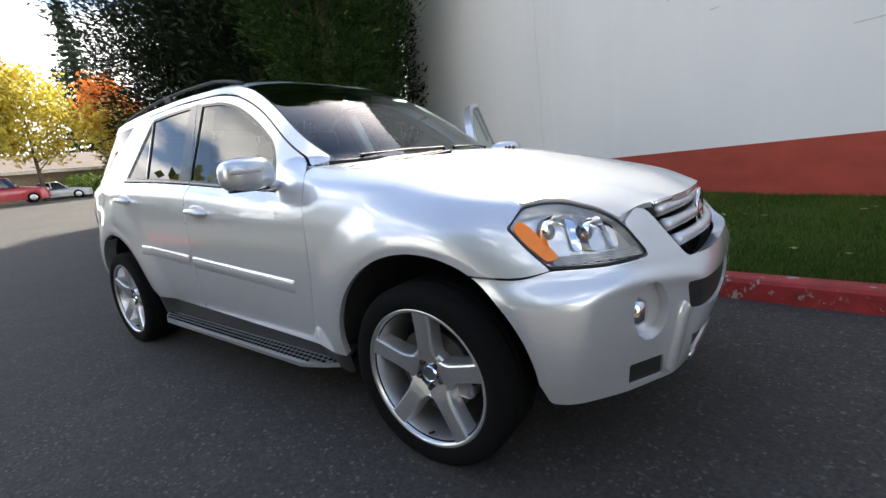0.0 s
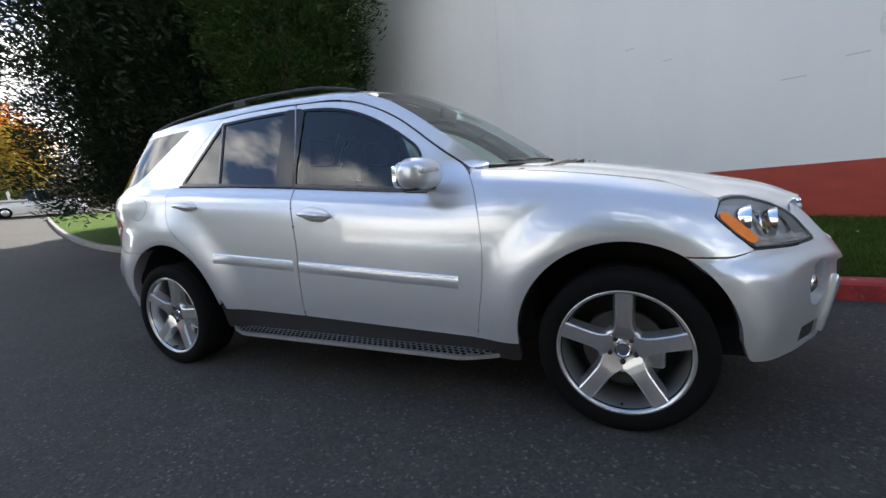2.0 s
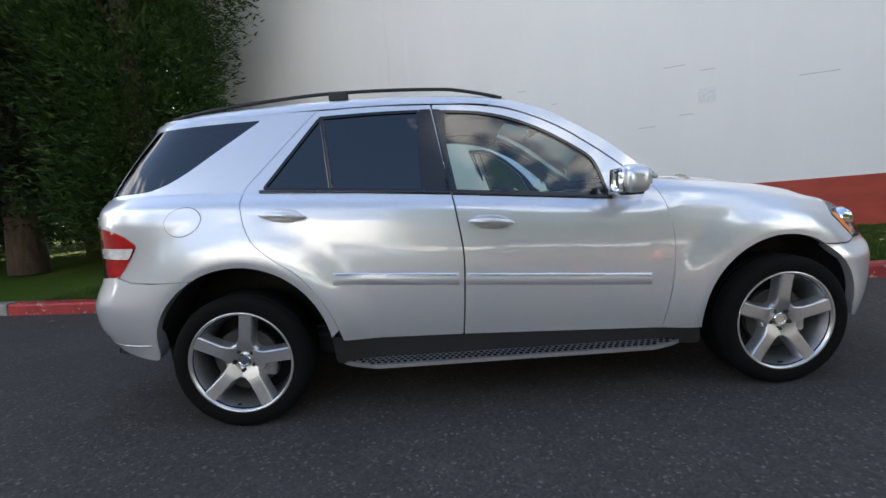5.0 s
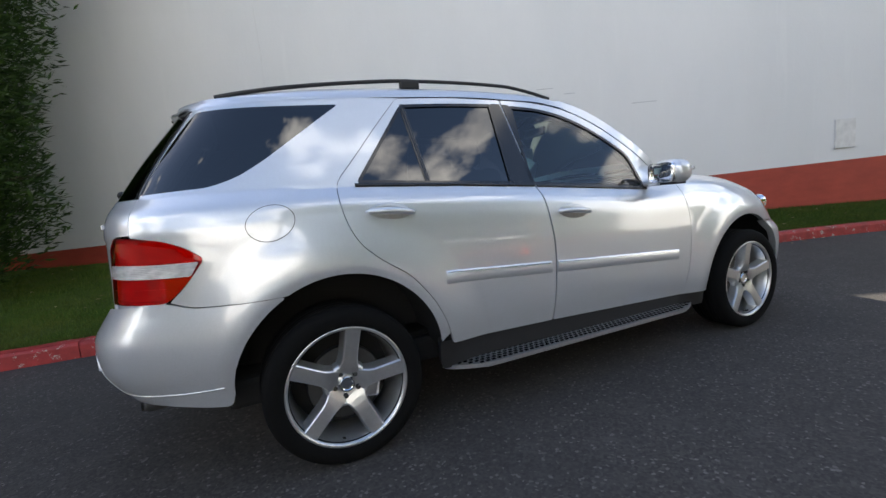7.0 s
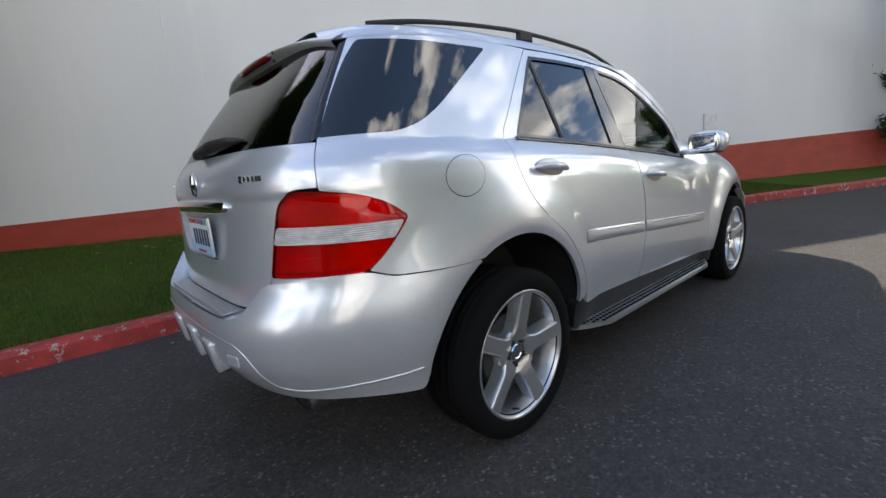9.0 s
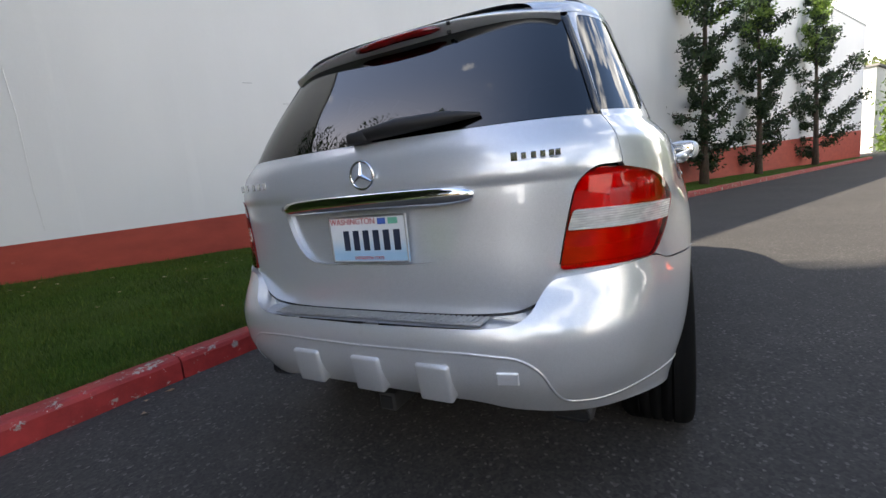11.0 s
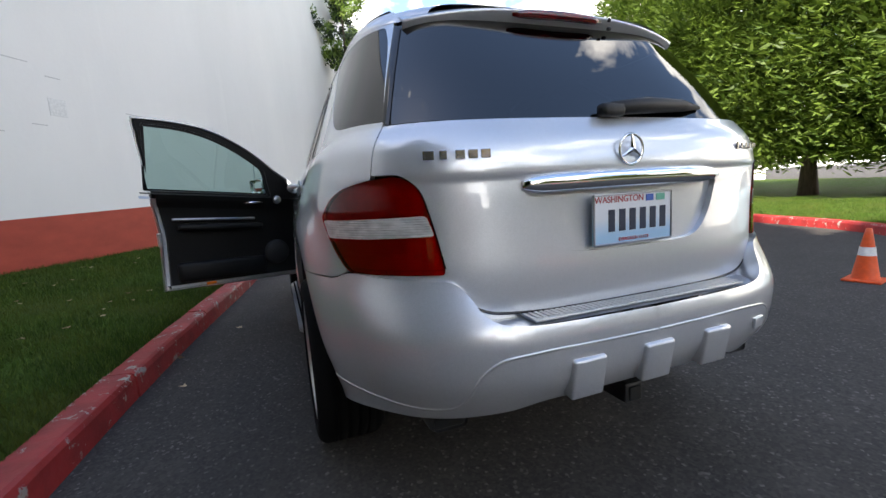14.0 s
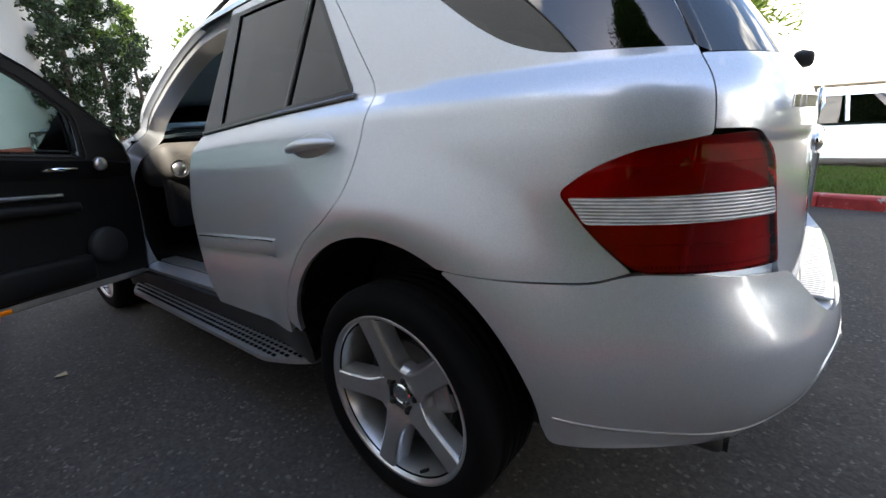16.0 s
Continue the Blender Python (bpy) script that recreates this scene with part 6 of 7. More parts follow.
# One cedar foliage, two tones: sunlight painted into the first tree, shade into the rest.
CEDAR_SHADED = leaf("shaded_cedar_spray", (0.004, 0.010, 0.003), (0.016, 0.034, 0.008), 0.75, 0.2)
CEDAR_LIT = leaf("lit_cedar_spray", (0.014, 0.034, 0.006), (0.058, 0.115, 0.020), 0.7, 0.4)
HEDGE_LEAF = leaf("bright_foliage", (0.035, 0.072, 0.008), (0.15, 0.225, 0.032), 0.6, 0.35)
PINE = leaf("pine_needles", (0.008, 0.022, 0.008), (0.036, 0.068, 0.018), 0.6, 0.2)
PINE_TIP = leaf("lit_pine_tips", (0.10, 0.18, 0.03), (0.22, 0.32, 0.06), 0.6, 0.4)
YELLOW = leaf("yellow_maple_leaf", (0.30, 0.24, 0.02), (0.60, 0.50, 0.08), 0.6, 0.45)
ORANGE = leaf("orange_maple_leaf", (0.42, 0.10, 0.015), (0.65, 0.25, 0.04), 0.6, 0.45)
FIR = leaf("fir_needles", (0.012, 0.030, 0.016), (0.05, 0.085, 0.045), 0.7, 0.15)
WOOD = leaf("far_wood_leaf", (0.05, 0.075, 0.015), (0.16, 0.18, 0.045), 0.7, 0.3)


def cedar_radius(z):
    return float(np.interp(z, (0.2, 0.8, 1.6, 3.0, 6.0, 9.0, 12.0, 14.0), (0.5, 1.2, 1.65, 1.75, 2.3, 2.0, 1.2, 0.15)))


def cedar_crown(low, wide, boughs, per, size, seed, mat, radius=cedar_radius, top=13.6):
    """Boughs that leave the trunk, sag and turn up into flat feathery sprays."""
    rng = np.random.default_rng(seed)
    P, U = [], []
    lobe = rng.uniform(0, 6.28, 4)
    for k in range(boughs):
        z = low + (top - low) * (k + rng.uniform(0, 1)) / boughs
        a = k * 2.39996 + rng.uniform(-0.35, 0.35)
        reach = radius(z) * wide * (1 + 0.13 * math.sin(3 * a + lobe[0] + 1.1 * z) + 0.10 * math.sin(5 * a + lobe[1] - 2.3 * z)) * rng.choice((0.70, 0.86, 0.97, 1.05), p=(0.2, 0.3, 0.35, 0.15))
        out, side = np.array((math.cos(a), math.sin(a), 0)), np.array((-math.sin(a), math.cos(a), 0))
        t = rng.uniform(0.05, 1.0, per) ** 0.52
        w = np.clip(rng.normal(size=per), -1.7, 1.7) * 0.40 * wide * (0.45 + 0.6 * t) * np.sqrt(np.maximum(0.05, 1.12 - t**3))
        h = np.clip(rng.normal(size=per), -1.6, 1.6) * (0.14 + 0.10 * t) - np.abs(w) * 0.35
        sag = z - 0.30 * reach * t + 0.26 * reach * t**3
        P.append(out * (t * reach)[:, None] + side * w[:, None] + np.array((0, 0, 1)) * (sag + h)[:, None])
        d = out * 0.8 + side * (np.sign(w) * rng.uniform(0.1, 0.9, per))[:, None] + np.array((0, 0, 1)) * rng.uniform(-0.35, 0.75, per)[:, None]
        U.append(d + rng.normal(size=(per, 3)) * 0.25)
    p, u = np.concatenate(P), np.concatenate(U)
    u /= np.linalg.norm(u, axis=1)[:, None]
    v = np.cross(u, rng.normal(size=u.shape) * 0.5 + np.array((0, 0, 1)))
    v /= np.linalg.norm(v, axis=1)[:, None] + 1e-9
    n = len(p)
    L = size * rng.uniform(0.6, 1.5, n)[:, None]
    V = np.stack([p - u * L * 0.5, p + v * L * 0.20, p + u * L, p - v * L * 0.20], 1)
    return data_of("crown", V.reshape(-1, 3), np.arange(4 * n).reshape(n, 4), mat, False)


for k, (x, y, wide) in enumerate(((-5.55, 5.0, 0.98), (-8.2, 5.4, 1.15), (-11.0, 4.9, 1.46))):
    low = 0.7 if k == 0 else 1.3
    me = cedar_crown(low, wide, (560, 640, 720)[k], (300, 150, 240)[k], (0.074, 0.115, 0.092)[k], 11 + k, CEDAR_LIT if k == 0 else CEDAR_SHADED)
    tree("cedar_tree", (x, y, 0.3), "tall dense dark green cedar beside the white wall", me, trunk_mesh(12, 0.26, k, 9, 1.8, 0.12, 0.2), "cedars beside the wall")
    far = me if k < 2 else far
    # Extra, mostly hidden cedars added to block the sun and darken the gaps.
    behind = {0: (), 1: ((-9.5, 9.0), (-7.3, 8.9)), 2: ((-12.3, 8.5), (-15.6, 8.3), (-19.0, 9.9))}[k]
    for m, (u, v) in enumerate(behind):
        t = tree("cedar_tree", (u, v, 0.4), "tall dense dark green cedar added behind the nearer cedars for shade", far, trunk_mesh(12, 0.26, k + 5 + m, 9, 1.8, 0.12, 0.2), "cedars beside the wall")
        t.matrix_world = pose(u, v, 0.4 + float(ground_z(u)), 0, 0, 100 + 70 * m)


def bush_radius(z):
    return float(np.interp(z, (0.8, 1.6, 3.5, 6.5, 8.5, 9.5), (1.5, 2.2, 2.5, 2.2, 1.2, 0.2)))


HEDGE_AT = ((12.6, -15.2, 1.1), (9.6, -14.3, 1.0), (6.9, -13.3, 1.05), (4.3, -12.9, 1.0), (1.9, -12.6, 1.08), (0.3, -12.0, 0.85))
hedge = [cedar_crown(1.2, 1.05, 430, 125, 0.14, 71 + k, HEDGE_LEAF, bush_radius, 9.4) for k in range(3)]
for k, (x, y, s) in enumerate(HEDGE_AT):
    t = tree("broad_conifer", (x, y, 0.3), "large bright green leafy conifer in the sun", hedge[k % 3], trunk_mesh(7, 0.2, k + 20, 7, 1.8, 0.15, 0.3), "bright conifers across the drive")
    t.matrix_world = pose(x, y, 0.3, 0, 0, 77 * k) @ Matrix.Scale(s, 4)
c = np.concatenate([shell(60, lambda z: 0.75, 0.1, 0.7, 90 + k, 0.2, 0.3) + np.array((x, y, 0)) for k, (x, y) in enumerate(((0, 0), (1.6, 0.3), (3.0, -0.3)))])
tree("low_shrub", (9.2, -12.6, 0.3), "low green shrub under the conifers", leaves_mesh("crown", c, 0.4, 34, 0.12, HEDGE_LEAF, 0.2, 93), trunk_mesh(0.4, 0.05, 1))


# Added filler shrubs that hide the bright ground seen under the cedars.
for k, (x, y, w) in enumerate(((-9.2, 10.8, 1.3), (-12.4, 11.4, 1.5), (-15.8, 12.0, 1.4), (-19.4, 13.2, 1.6), (-23.0, 14.5, 1.6))):
    c = shell(150, lambda z: w * math.sqrt(max(0.02, 1 - (z / 1.9) ** 2)), 0.1, 1.85, 140 + k, 0.5, 0.2)
    tree("low_shrub", (x, y, 0.4 + float(ground_z(x))), "dark green filler shrub added behind the cedars", leaves_mesh("crown", c, 0.45, 50, 0.12, CEDAR_SHADED, 0.1, 145 + k), trunk_mesh(0.6, 0.06, k), "shrubs behind the cedars")


def pine(at, height, reach, seed, tips):
    """An open, wind-shaped pine: separate limbs with needle tufts."""
    rng = np.random.default_rng(seed)
    t = holder("small_pine", "small dark pine with loose upswept limbs by the wall", "tree", at, 0, "pines along the wall")
    bm = trunk_mesh(height, 0.13, seed)
    lo, hi = [], []
    for k in range(30):
        f = 0.06 + 0.92 * k / 29
        a = k * 2.399 + rng.uniform(-0.5, 0.5)
        L = reach * (1.08 - f) ** 0.55 * rng.choice((0.45, 0.7, 1.0, 1.45))
        z = height * f
        q = [np.array((L * s * math.cos(a), L * s * math.sin(a), z + L * (0.05 * s + 0.50 * s * s))) for s in np.linspace(0, 1, 9)]
        bm = tube([tuple(v) for v in q[::4]], [0.035 * (1.1 - f), 0.022 * (1.1 - f), 0.006], 5, bm=bm)
        for s in q[2:]:
            # Upper clumps go to a paler needle colour that stands for sunlight.
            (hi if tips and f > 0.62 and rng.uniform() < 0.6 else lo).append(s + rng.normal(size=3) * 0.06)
    part("trunk", bm, BARK, t, smooth=True)
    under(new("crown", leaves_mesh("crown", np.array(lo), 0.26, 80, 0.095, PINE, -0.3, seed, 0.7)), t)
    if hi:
        tagged(under(new("lit_crown", leaves_mesh("lit_crown", np.array(hi), 0.26, 80, 0.095, PINE_TIP, -0.3, seed + 1, 0.7)), t), "upper limbs in yellow-green needles, sunlight painted in")


pine((13.6, -1.95, 0.2), 8.2, 1.9, 3, True)
pine((18.3, -4.15, 0.15), 6.9, 1.7, 4, True)
pine((24.5, -7.4, 0.1), 7.8, 2.0, 5, True)


def maple(at, height, r, mat, seed, label, top=None):
    rad = lambda z: r * max(0.05, math.sin(math.pi * min(1, max(0, (z - 0.30 * height) / (0.72 * height)))) ** 0.6)
    c = shell(240, rad, 0.33 * height, height, seed, 0.3, 0.4)
    t = holder("maple_tree", label, "tree", at, 0, "autumn maples by the road")
    part("trunk", trunk_mesh(height * 0.8, 0.16, seed, 9, r * 1.1, 0.3, 0.8), BARK, t, smooth=True)
    if top is None:
        under(new("crown", leaves_mesh("crown", c, 0.9, 26, 0.26, mat, 0.2, seed)), t)
    else:
        cut = c[:, 2] + np.random.default_rng(seed).normal(size=len(c)) * 0.8 > height * 0.74
        under(new("crown", leaves_mesh("crown", c[~cut], 0.9, 26, 0.26, mat, 0.2, seed)), t)
        tagged(under(new("crown_top", leaves_mesh("crown_top", c[cut], 0.9, 26, 0.26, top, 0.2, seed + 1)), t), "orange-red upper leaves")


def polar(eye, bearing, dist, z=0.0):
    x = eye[0] + dist * math.cos(radians(bearing))
    return (x, eye[1] + dist * math.sin(radians(bearing)), z + float(ground_z(x)))


E0, E12 = (2.4, -2.0), (-3.56, -0.24)
maple(polar(E0, 168.6, 44), 9.2, 3.0, YELLOW, 41, "yellow maple in autumn leaf beside the road")
maple(polar(E0, 172.2, 45), 11.5, 2.8, YELLOW, 42, "yellow and orange maple in autumn leaf", ORANGE)
maple(polar(E0, 161.9, 47), 9.3, 2.2, YELLOW, 43, "yellow maple with an orange-red top", ORANGE)
maple(polar(E0, 159.5, 48), 6.8, 2.2, YELLOW, 44, "yellow maple with an orange-red top", ORANGE)


def fir(at, height, r, seed):
    """An open fir: whorls of drooping boughs with gaps between them."""
    rng = np.random.default_rng(seed)
    t = holder("fir_tree", "tall dark open fir behind the houses", "tree", at, 0, "firs in the distance")
    part("trunk", trunk_mesh(height, 0.35, seed), BARK, t, smooth=True)
    c = []
    for k in range(30):
        f = 0.10 + 0.89 * k / 29
        for m in range(7):
            a, L = k * 0.9 + m * 0.898 + rng.uniform(-0.2, 0.2), r * (1.03 - f) ** 0.85 * rng.choice((0.55, 0.85, 1.0, 1.2))
            for s in np.arange(0.3, L, 0.42):
                c.append((s * math.cos(a), s * math.sin(a), height * f - 0.22 * s + 0.05 * s * s + rng.normal() * 0.05))
    under(new("crown", leaves_mesh("crown", np.array(c), 0.34, 26, 0.22, FIR, 0.5, seed, 0.55)), t)


fir(polar(E0, 164.0, 66), 22.5, 5.2, 51)
fir(polar(E0, 161.6, 74), 17.5, 3.6, 52)
fir(polar(E0, 172.5, 60), 17.0, 3.4, 53)
for k, (b, d, s) in enumerate(((165.4, 50, 1.2), (163.4, 49, 1.1), (167.4, 51, 1.1), (161.4, 48, 1.1), (164.6, 54, 1.7))):
    t = tree("clipped_shrub", polar(E0, b, d), "low rounded green shrub by the road", leaves_mesh("crown", shell(110, lambda z: 1.5 * math.sqrt(max(0.02, 1 - (z / 1.5) ** 2)), 0.1, 1.45, 60 + k, 0.75, 0.12), 0.40, 44, 0.12, HEDGE_LEAF, 0.0, 65 + k), trunk_mesh(0.6, 0.06, k), "shrubs by the road")
    t.scale = (s, s, s)

# trees and wooded hill beyond the drive
for k, (b, d, h, r) in enumerate(((-21.8, 52, 12.0, 3.0), (-25.7, 54, 10.0, 2.3))):
    c = shell(300, lambda z: r * max(0.05, 1 - (z / h) ** 2.2), 0.4, h, 95 + k, 0.6, 0.2)
    tree("green_conifer", polar(E12, b, d), "rounded light green conifer in the sun", leaves_mesh("crown", c, 0.9, 30, 0.34, HEDGE_LEAF, 0.3, 97 + k), trunk_mesh(h * 0.7, 0.25, k), "conifers behind the parked cars")


def wooded_hill():
    rng = np.random.default_rng(8)
    c = []
    for _ in range(2600):
        b, d = rng.uniform(-46, -8), rng.uniform(110, 190)
        base = (d - 105) * 0.16
        for z in (2.0, 5.0, 8.0):
            c.append(np.array(polar(E12, b, d, base + z + rng.uniform(-1, 1.5))) + rng.normal(size=3) * (1.2, 1.2, 0.5))
    me = leaves_mesh("wooded_hill", np.array(c), 2.6, 8, 1.5, WOOD, 0.2, 9)
    tagged(new("wooded_hill", me), "green and yellowish wooded hillside in the distance", "woods", kind="stuff")


wooded_hill()
# woods and houses behind the camera's side, which show in the glass and paint
def far_row():
    rng = np.random.default_rng(18)
    c = []
    for _ in range(1500):
        b, d = rng.uniform(-170, -100), rng.uniform(48, 60)
        h = 9 + 4 * math.sin(b * 0.35) + rng.uniform(-2, 2)
        for z in np.arange(1.5, h, 2.2):
            c.append(np.array(polar((0, 0), b, d, z)) + rng.normal(size=3) * 0.8)
    me = leaves_mesh("tree_row", np.array(c), 2.0, 5, 1.1, WOOD, 0.2, 19)
    tagged(new("tree_row", me), "row of trees far across the road", "woods", kind="stuff")


far_row()

# ---------------------------------------------------------------- street furniture
ORANGE_CONE = simple("orange_cone_plastic", (0.72, 0.09, 0.015), 0.5, scale=15)
WHITE_BAND = simple("reflective_band", (0.70, 0.70, 0.68), 0.35)


def traffic_cone(at, rz):
    c = holder("traffic_cone", "orange traffic cone with a pale band", "traffic cone", at, rz, "cones on the drive")
    c.scale = (0.72, 0.72, 0.68)
    part("cone_base", block((0.38, 0.38, 0.03), (0, 0, 0.015), 0.012), ORANGE_CONE, c)
    part("cone_body", lathe([(0.145, 0.03), (0.135, 0.06), (0.10, 0.27), (0.045, 0.62), (0.030, 0.70), (0.022, 0.705), (0.0, 0.70)], 32, "Z"), ORANGE_CONE, c, smooth=True)
    part("cone_band", lathe([(0.090, 0.345), (0.0765, 0.345 + 0.085 + 0.03)], 32, "Z"), WHITE_BAND, c, "pale reflective band", smooth=True)


traffic_cone((-1.15, -3.92, 0), 12)
traffic_cone((1.7, -4.85, 0), 30)
traffic_cone((3.6, -6.6, 0), 50)

POST = simple("weathered_post_wood", (0.30, 0.22, 0.12), 0.8, var=0.3, scale=8)
post = holder("sign_post", "weathered square wooden post with a small grey box", "post", (7.3, -10.9, 0.3))
part("post", block((0.16, 0.16, 2.6), (0, 0, 1.2), 0.015), POST, post)
part("meter_box", block((0.22, 0.14, 0.42), (0, 0.14, 2.2), 0.02), GREY_PAINT, post, "grey box")
sp = holder("small_sign", "small red and white sign on a post", "sign", polar((-3.5, -0.74), -19.4, 33), -20)
part("post", tube([(0, 0, 0), (0, 0, 1.7)], 0.035, 8), GREY_PAINT, sp)
part("sign_plate", block((0.04, 0.45, 0.60), (-0.05, 0, 1.55), 0.01), simple("sign_red", (0.40, 0.06, 0.05), 0.5), sp)
pole = holder("utility_pole", "tall brown wooden utility pole", "pole", polar((2.07, -2.47), 162.5, 46))
part("pole", tube([(0, 0, 0), (0.05, 0, 7.5)], [0.10, 0.07], 10), POST, pole, smooth=True)


# ---------------------------------------------------------------- parked cars
def parked_car(at, rz, paint, label, length, width, height, kind):
    """A distant car: lofted body, cabin with windows, wheels, lamps."""
    c = holder("parked_car", label, "car", at, rz, "cars parked round about")
    L, W, H = length / 2, width / 2, height
    deck = {"sedan": 0.62, "suv": 0.62, "van": 0.58, "truck": 0.60}[kind] * H
    def body(a, b):
        x = -L + 2 * L * b
        u = 2 * b - 1
        w = W * (1 - np.abs(u) ** 5 * 0.28)
        ang = math.pi * a
        top = deck * (1 - 0.16 * np.abs(u) ** 3)
        y = w * np.sign(np.cos(ang)) * np.abs(np.cos(ang)) ** 0.35
        z = 0.22 + (top - 0.22) * np.sin(ang) ** 0.35
        return np.stack([x, y, z], -1)
    sheet("body", body, 33, 41, paint, c)
    part("body_end", block((0.10, 1.7 * W, deck * 0.55), (L - 0.03, 0, deck * 0.55), 0.04), paint, c)
    part("body_end", block((0.10, 1.7 * W, deck * 0.55), (-L + 0.03, 0, deck * 0.55), 0.04), paint, c)
    lo = {"sedan": (-0.62, 0.42), "suv": (-0.96, 0.38), "van": (-0.95, 0.52), "truck": (-0.25, 0.42)}[kind]
    hi = {"sedan": (-0.32, 0.12), "suv": (-0.86, 0.16), "van": (-0.84, 0.22), "truck": (-0.18, 0.20)}[kind]
    for nm, mat, grow_by, zlo, zhi in (("cabin_glass", GLASS_DARK, 0.0, deck - 0.03, H - 0.06), ("cabin_roof", paint, 0.01, H - 0.08, H)):
        V, F = [], []
        rows = 5
        for r in range(rows):
            t = r / (rows - 1)
            z = zlo + (zhi - zlo) * t
            q = (z - deck) / (H - deck)
            x0, x1 = (lo[0] + (hi[0] - lo[0]) * q) * L, (lo[1] + (hi[1] - lo[1]) * q) * L
            w = W * (0.93 - 0.20 * q) + grow_by
            for k in range(24):
                an = 2 * math.pi * k / 24
                cx, sx = math.cos(an), math.sin(an)
                V.append(((x0 + x1) / 2 + (x1 - x0) / 2 * math.copysign(abs(cx) ** 0.3, cx), w * math.copysign(abs(sx) ** 0.3, sx), z))
        for r in range(rows - 1):
            for k in range(24):
                F.append((r * 24 + k, r * 24 + (k + 1) % 24, (r + 1) * 24 + (k + 1) % 24, (r + 1) * 24 + k))
        F.append(tuple(range((rows - 1) * 24, rows * 24)))
        flat(nm, V, F, mat, c, smooth=False)
    for px in ([-0.05] if kind == "sedan" else [-0.45, 0.0]):
        for s in (-1, 1):
            part("window_pillar", tube([(px * L, s * W * 0.935, deck), (px * L - 0.05, s * W * 0.755, H - 0.05)], 0.035, 6), paint, c)
    for x in (-0.60 * L, 0.62 * L):
        for s in (-1, 1):
            bm = lathe([(0.0, -0.10), (0.19, -0.10), (0.21, -0.115), (0.31, -0.11), (0.33, -0.08), (0.33, 0.1), (0.0, 0.1)], 28)
            bmesh.ops.transform(bm, matrix=Matrix.Translation((x, s * (W - 0.06), 0.33)) @ (Matrix.Rotation(math.pi, 4, "Z") if s > 0 else Matrix.Identity(4)), verts=bm.verts)
            w = part("wheel", bm, RUBBER, c, smooth=True)
            bm = lathe([(0.0, -0.118), (0.10, -0.112), (0.19, -0.118), (0.2, -0.10)], 24)
            bmesh.ops.transform(bm, matrix=Matrix.Translation((x, s * (W - 0.06), 0.33)) @ (Matrix.Rotation(math.pi, 4, "Z") if s > 0 else Matrix.Identity(4)), verts=bm.verts)
            part("rim", bm, ALU, w, smooth=True)
    for s in (-1, 1):
        part("tail_light", block((0.12, 0.26, 0.16), (-L + 0.02, s * W * 0.76, deck * 0.80), 0.03), RED_LENS, c)
        part("head_light", block((0.14, 0.28, 0.13), (L - 0.05, s * W * 0.74, deck * 0.72), 0.03), CLEAR_LENS, c)
        part("side_mirror", block((0.10, 0.18, 0.12), (lo[1] * L * 0.8, s * (W + 0.08), deck + 0.04), 0.03), paint, c)
    part("bumper", block((0.12, 1.8 * W, 0.16), (L - 0.02, 0, 0.40), 0.04), BLACK if kind == "truck" else paint, c)
    if kind == "truck":
        part("grille", block((0.08, 1.0 * W, 0.28), (L + 0.02, 0, deck * 0.72), 0.03), BLACK, c)
        part("load_bed", block((length * 0.42, 2 * W * 0.96, 0.12), (-L * 0.58, 0, deck + 0.02), 0.02), paint, c)
    return c


def car_paint(name, col):
    n = Nodes(name, 0.35, 0.2)
    n.colour(n.ramp(n.noise(2.0), (0.3, tuple(v * 0.9 for v in col)), (0.7, col)))
    n.set(Coat_Weight=1.0)
    return n.m


parked_car((-3.15, -10.4, 0), 181, car_paint("pale_blue_paint", (0.30, 0.40, 0.47)), "pale blue sedan parked beyond the lawn", 4.7, 1.78, 1.44, "sedan")
parked_car(polar(E12, -23.4, 44), 150, car_paint("grey_van_paint", (0.20, 0.22, 0.25)), "dark grey people carrier parked across the yard", 4.9, 1.9, 1.7, "van")
parked_car(polar(E12, -28.6, 38), 148, car_paint("white_truck_paint", (0.78, 0.78, 0.76)), "white pickup truck parked across the yard", 5.4, 1.95, 1.85, "truck")
parked_car(polar(E0, 171.5, 42), 80, car_paint("red_suv_paint", (0.35, 0.02, 0.03)), "red off-road car parked by the road", 4.7, 1.85, 1.8, "suv")
parked_car(polar((2.07, -2.47), 158.3, 40), 72, car_paint("pale_truck_paint", (0.62, 0.61, 0.58)), "pale silver pickup truck parked by the road", 5.3, 1.9, 1.75, "truck")
parked_car(polar(E0, 167.9, 46), 75, car_paint("silver_sedan_paint", (0.42, 0.43, 0.45)), "silver sedan parked by the road", 4.6, 1.78, 1.42, "sedan")

# ---------------------------------------------------------------- buildings
STUCCO = simple("white_stucco", (0.80, 0.79, 0.76), 0.85, var=0.06, scale=3)
SHINGLE = simple("brown_shingle", (0.16, 0.13, 0.11), 0.9, var=0.3, scale=20)
SIDING = simple("brown_siding", (0.22, 0.17, 0.12), 0.8, var=0.2, scale=6)
TRIM_W = simple("white_trim", (0.72, 0.72, 0.70), 0.6)


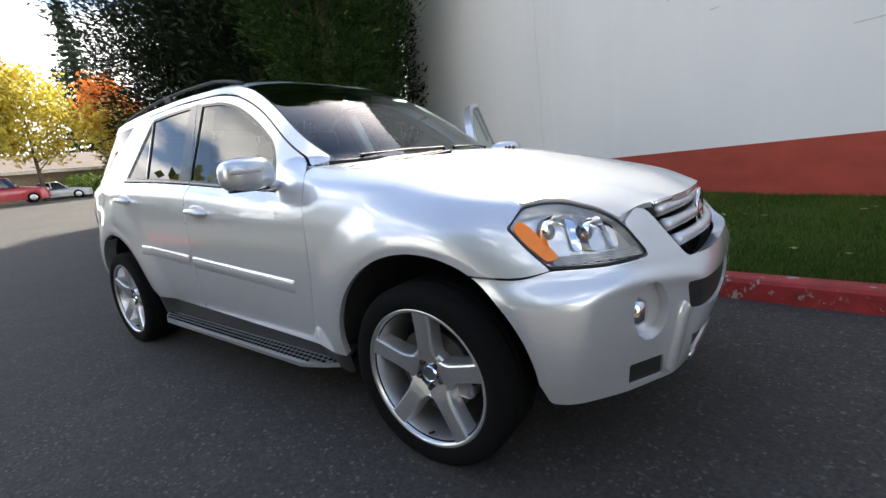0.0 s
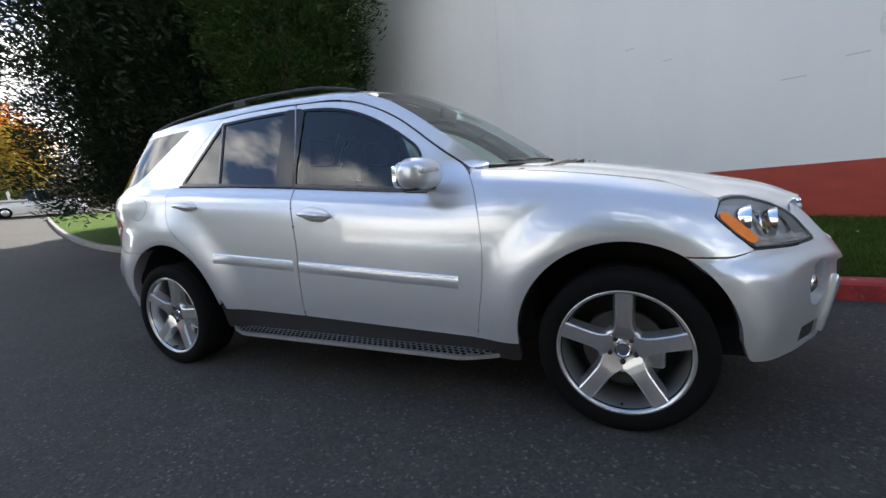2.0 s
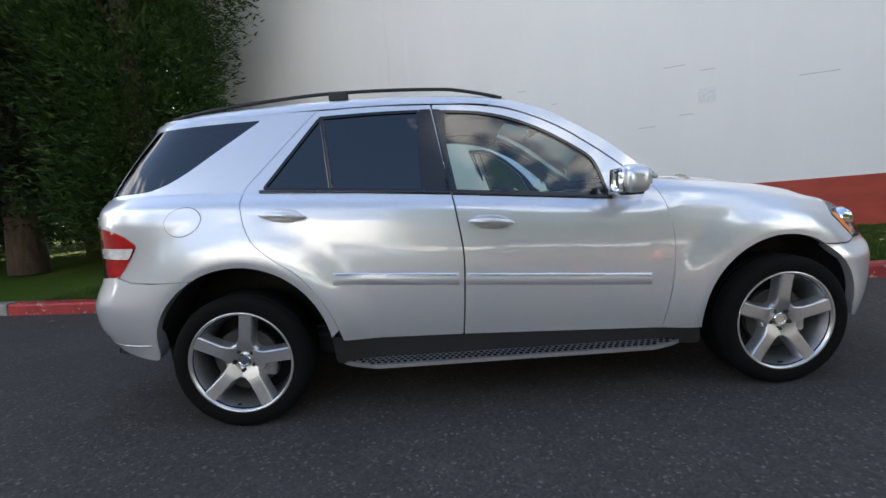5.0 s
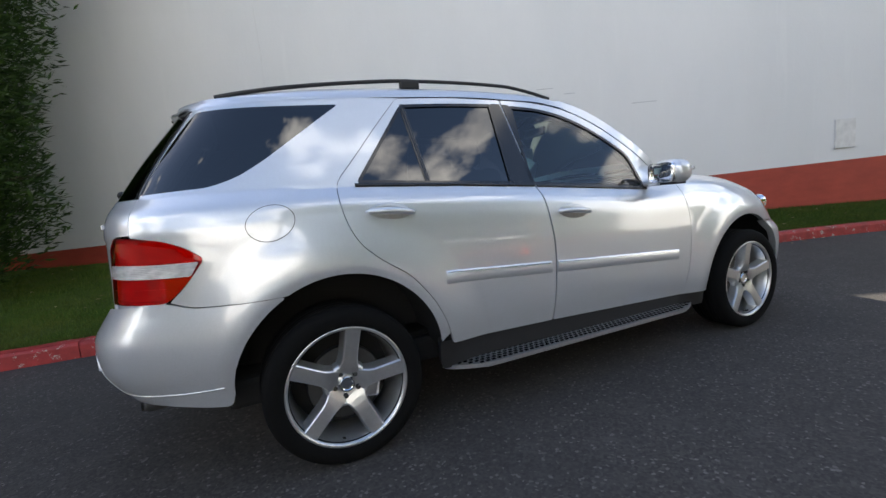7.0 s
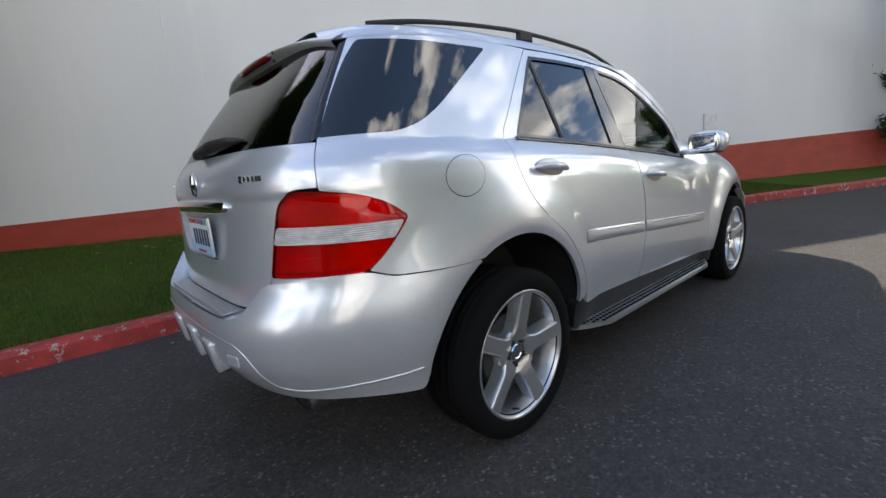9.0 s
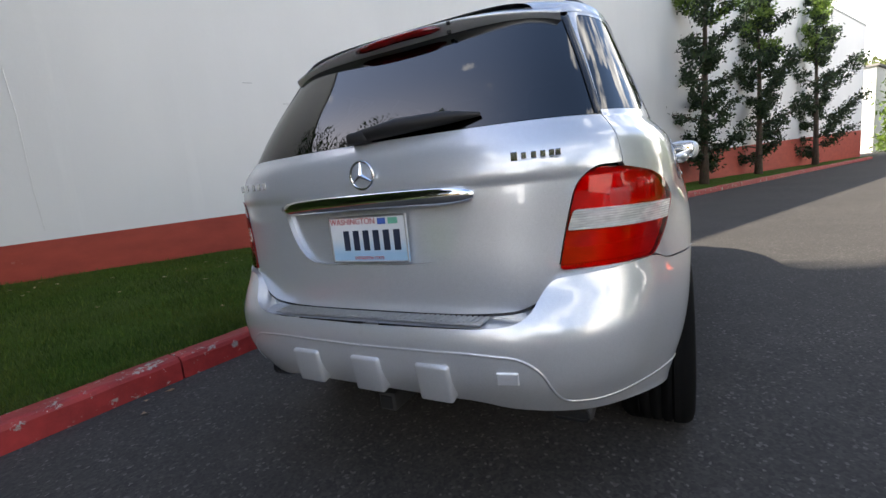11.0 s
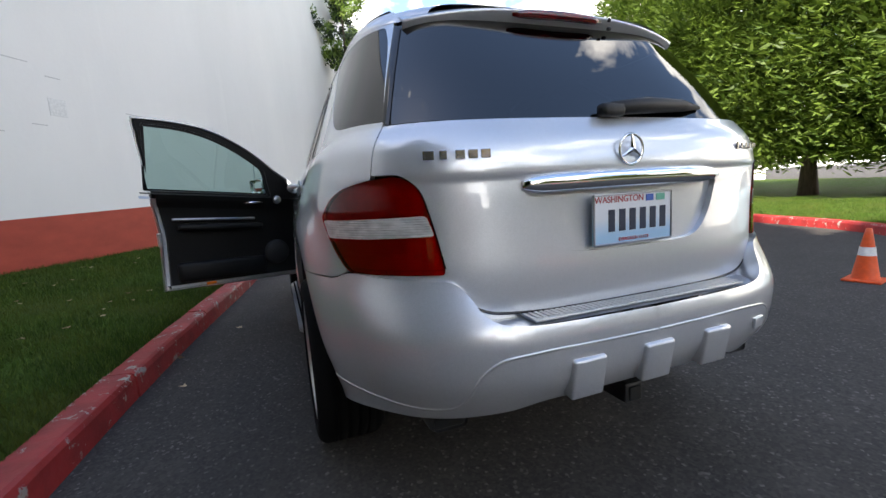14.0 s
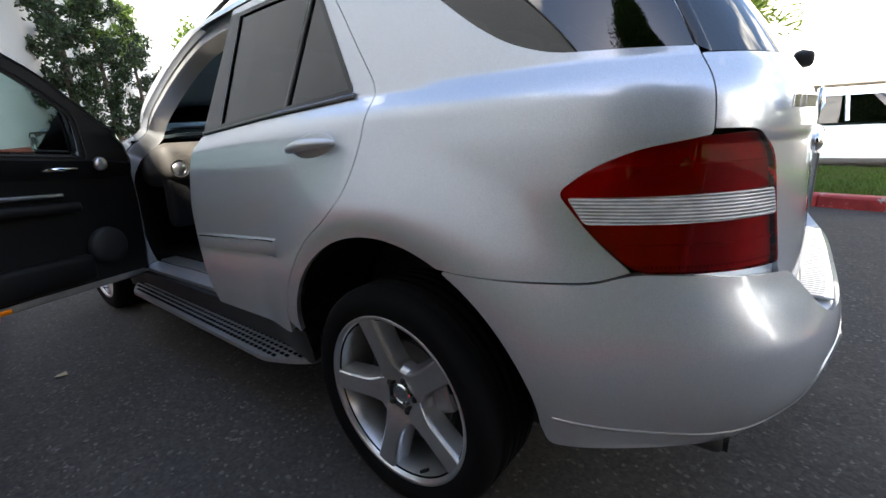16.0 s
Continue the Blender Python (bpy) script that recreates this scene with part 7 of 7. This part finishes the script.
def gabled_house(name, at, rz, size, walls, roofs, label, windows=0, pitch=0.35):
    h = holder(name, label, "building", at, rz)
    lx, ly, lz = size
    rise = ly / 2 * pitch
    V = [(-lx / 2, -ly / 2, 0), (lx / 2, -ly / 2, 0), (lx / 2, ly / 2, 0), (-lx / 2, ly / 2, 0)]
    V += [(x, y, lz) for x, y, _ in V] + [(-lx / 2, 0, lz + rise), (lx / 2, 0, lz + rise)]
    flat("wall", V, [(0, 1, 5, 4), (2, 3, 7, 6), (1, 2, 6, 9, 5), (3, 0, 4, 8, 7)], walls, h, smooth=False)
    o = 0.5
    for s in (-1, 1):
        a = math.atan2(rise, ly / 2)
        part("roof", block((lx + 2 * o, (ly / 2 + o) / math.cos(a), 0.14), (0, s * (ly / 4 + o / 2), lz + rise / 2 - o / 2 * math.tan(a) + 0.09), 0.02, (-s * math.degrees(a), 0, 0)), roofs, h)
        part("eave_board", block((lx + 2 * o, 0.05, 0.22), (0, s * (ly / 2 + o), lz - o * math.tan(a) + 0.02), 0.01), TRIM_W, h)
    for k in range(windows):
        x = -lx / 2 + lx * (k + 0.5) / windows
        w = part("window", block((1.5, 0.08, 1.1), (x, -ly / 2 - 0.02, lz * 0.55), 0.02), TRIM_W, h)
        part("pane", block((1.34, 0.04, 0.94), (x, -ly / 2 - 0.05, lz * 0.55), 0.0), GLASS_DARK, w)
        part("sill", block((1.6, 0.14, 0.05), (x, -ly / 2 - 0.06, lz * 0.55 - 0.58), 0.01), TRIM_W, w)
    return h


gabled_house("ranch_house", polar(E0, 165.5, 56), 255, (30, 9, 2.7), SIDING, SHINGLE, "long low brown house with a shingle roof", 7)
gabled_house("white_hall", polar(E12, -44.0, 50), -42, (24, 16, 8.0), STUCCO, STUCCO, "large white gabled hall in full sun", 0, 0.45)
gabled_house("white_block", polar((-2.4, 1.7), -99, 36), 8, (26, 12, 11.0), STUCCO, STUCCO, "tall white rendered building in full sun", 0, 0.3)
cp = holder("carport", "flat grey carport roof on slim posts", "carport", (-6.0, -19.5, 0), 4)
part("carport_roof", block((15, 5, 0.28), (0, 0, 2.05), 0.03), simple("grey_beige_metal", (0.40, 0.37, 0.32), 0.6), cp)
part("fascia", block((15.1, 0.06, 0.42), (0, 2.53, 2.03), 0.01), simple("taupe_fascia", (0.33, 0.29, 0.25), 0.6), cp)
for x in (-7, -3.5, 0, 3.5, 7):
    for y in (-2.2, 2.2):
        part("carport_post", block((0.1, 0.1, 1.95), (x, y, 0.97), 0.01), GREY_PAINT, cp)
low = holder("low_store", "low white store building beyond the wall's end", "building", polar((-3.5, -0.74), -18.0, 58), WALL_RZ)
part("wall", block((9, 8, 7.2), (0, 4, 3.6), 0.03), STUCCO, low)
part("roof", block((9.4, 8.4, 0.2), (0, 4, 7.3), 0.03), CONCRETE, low)
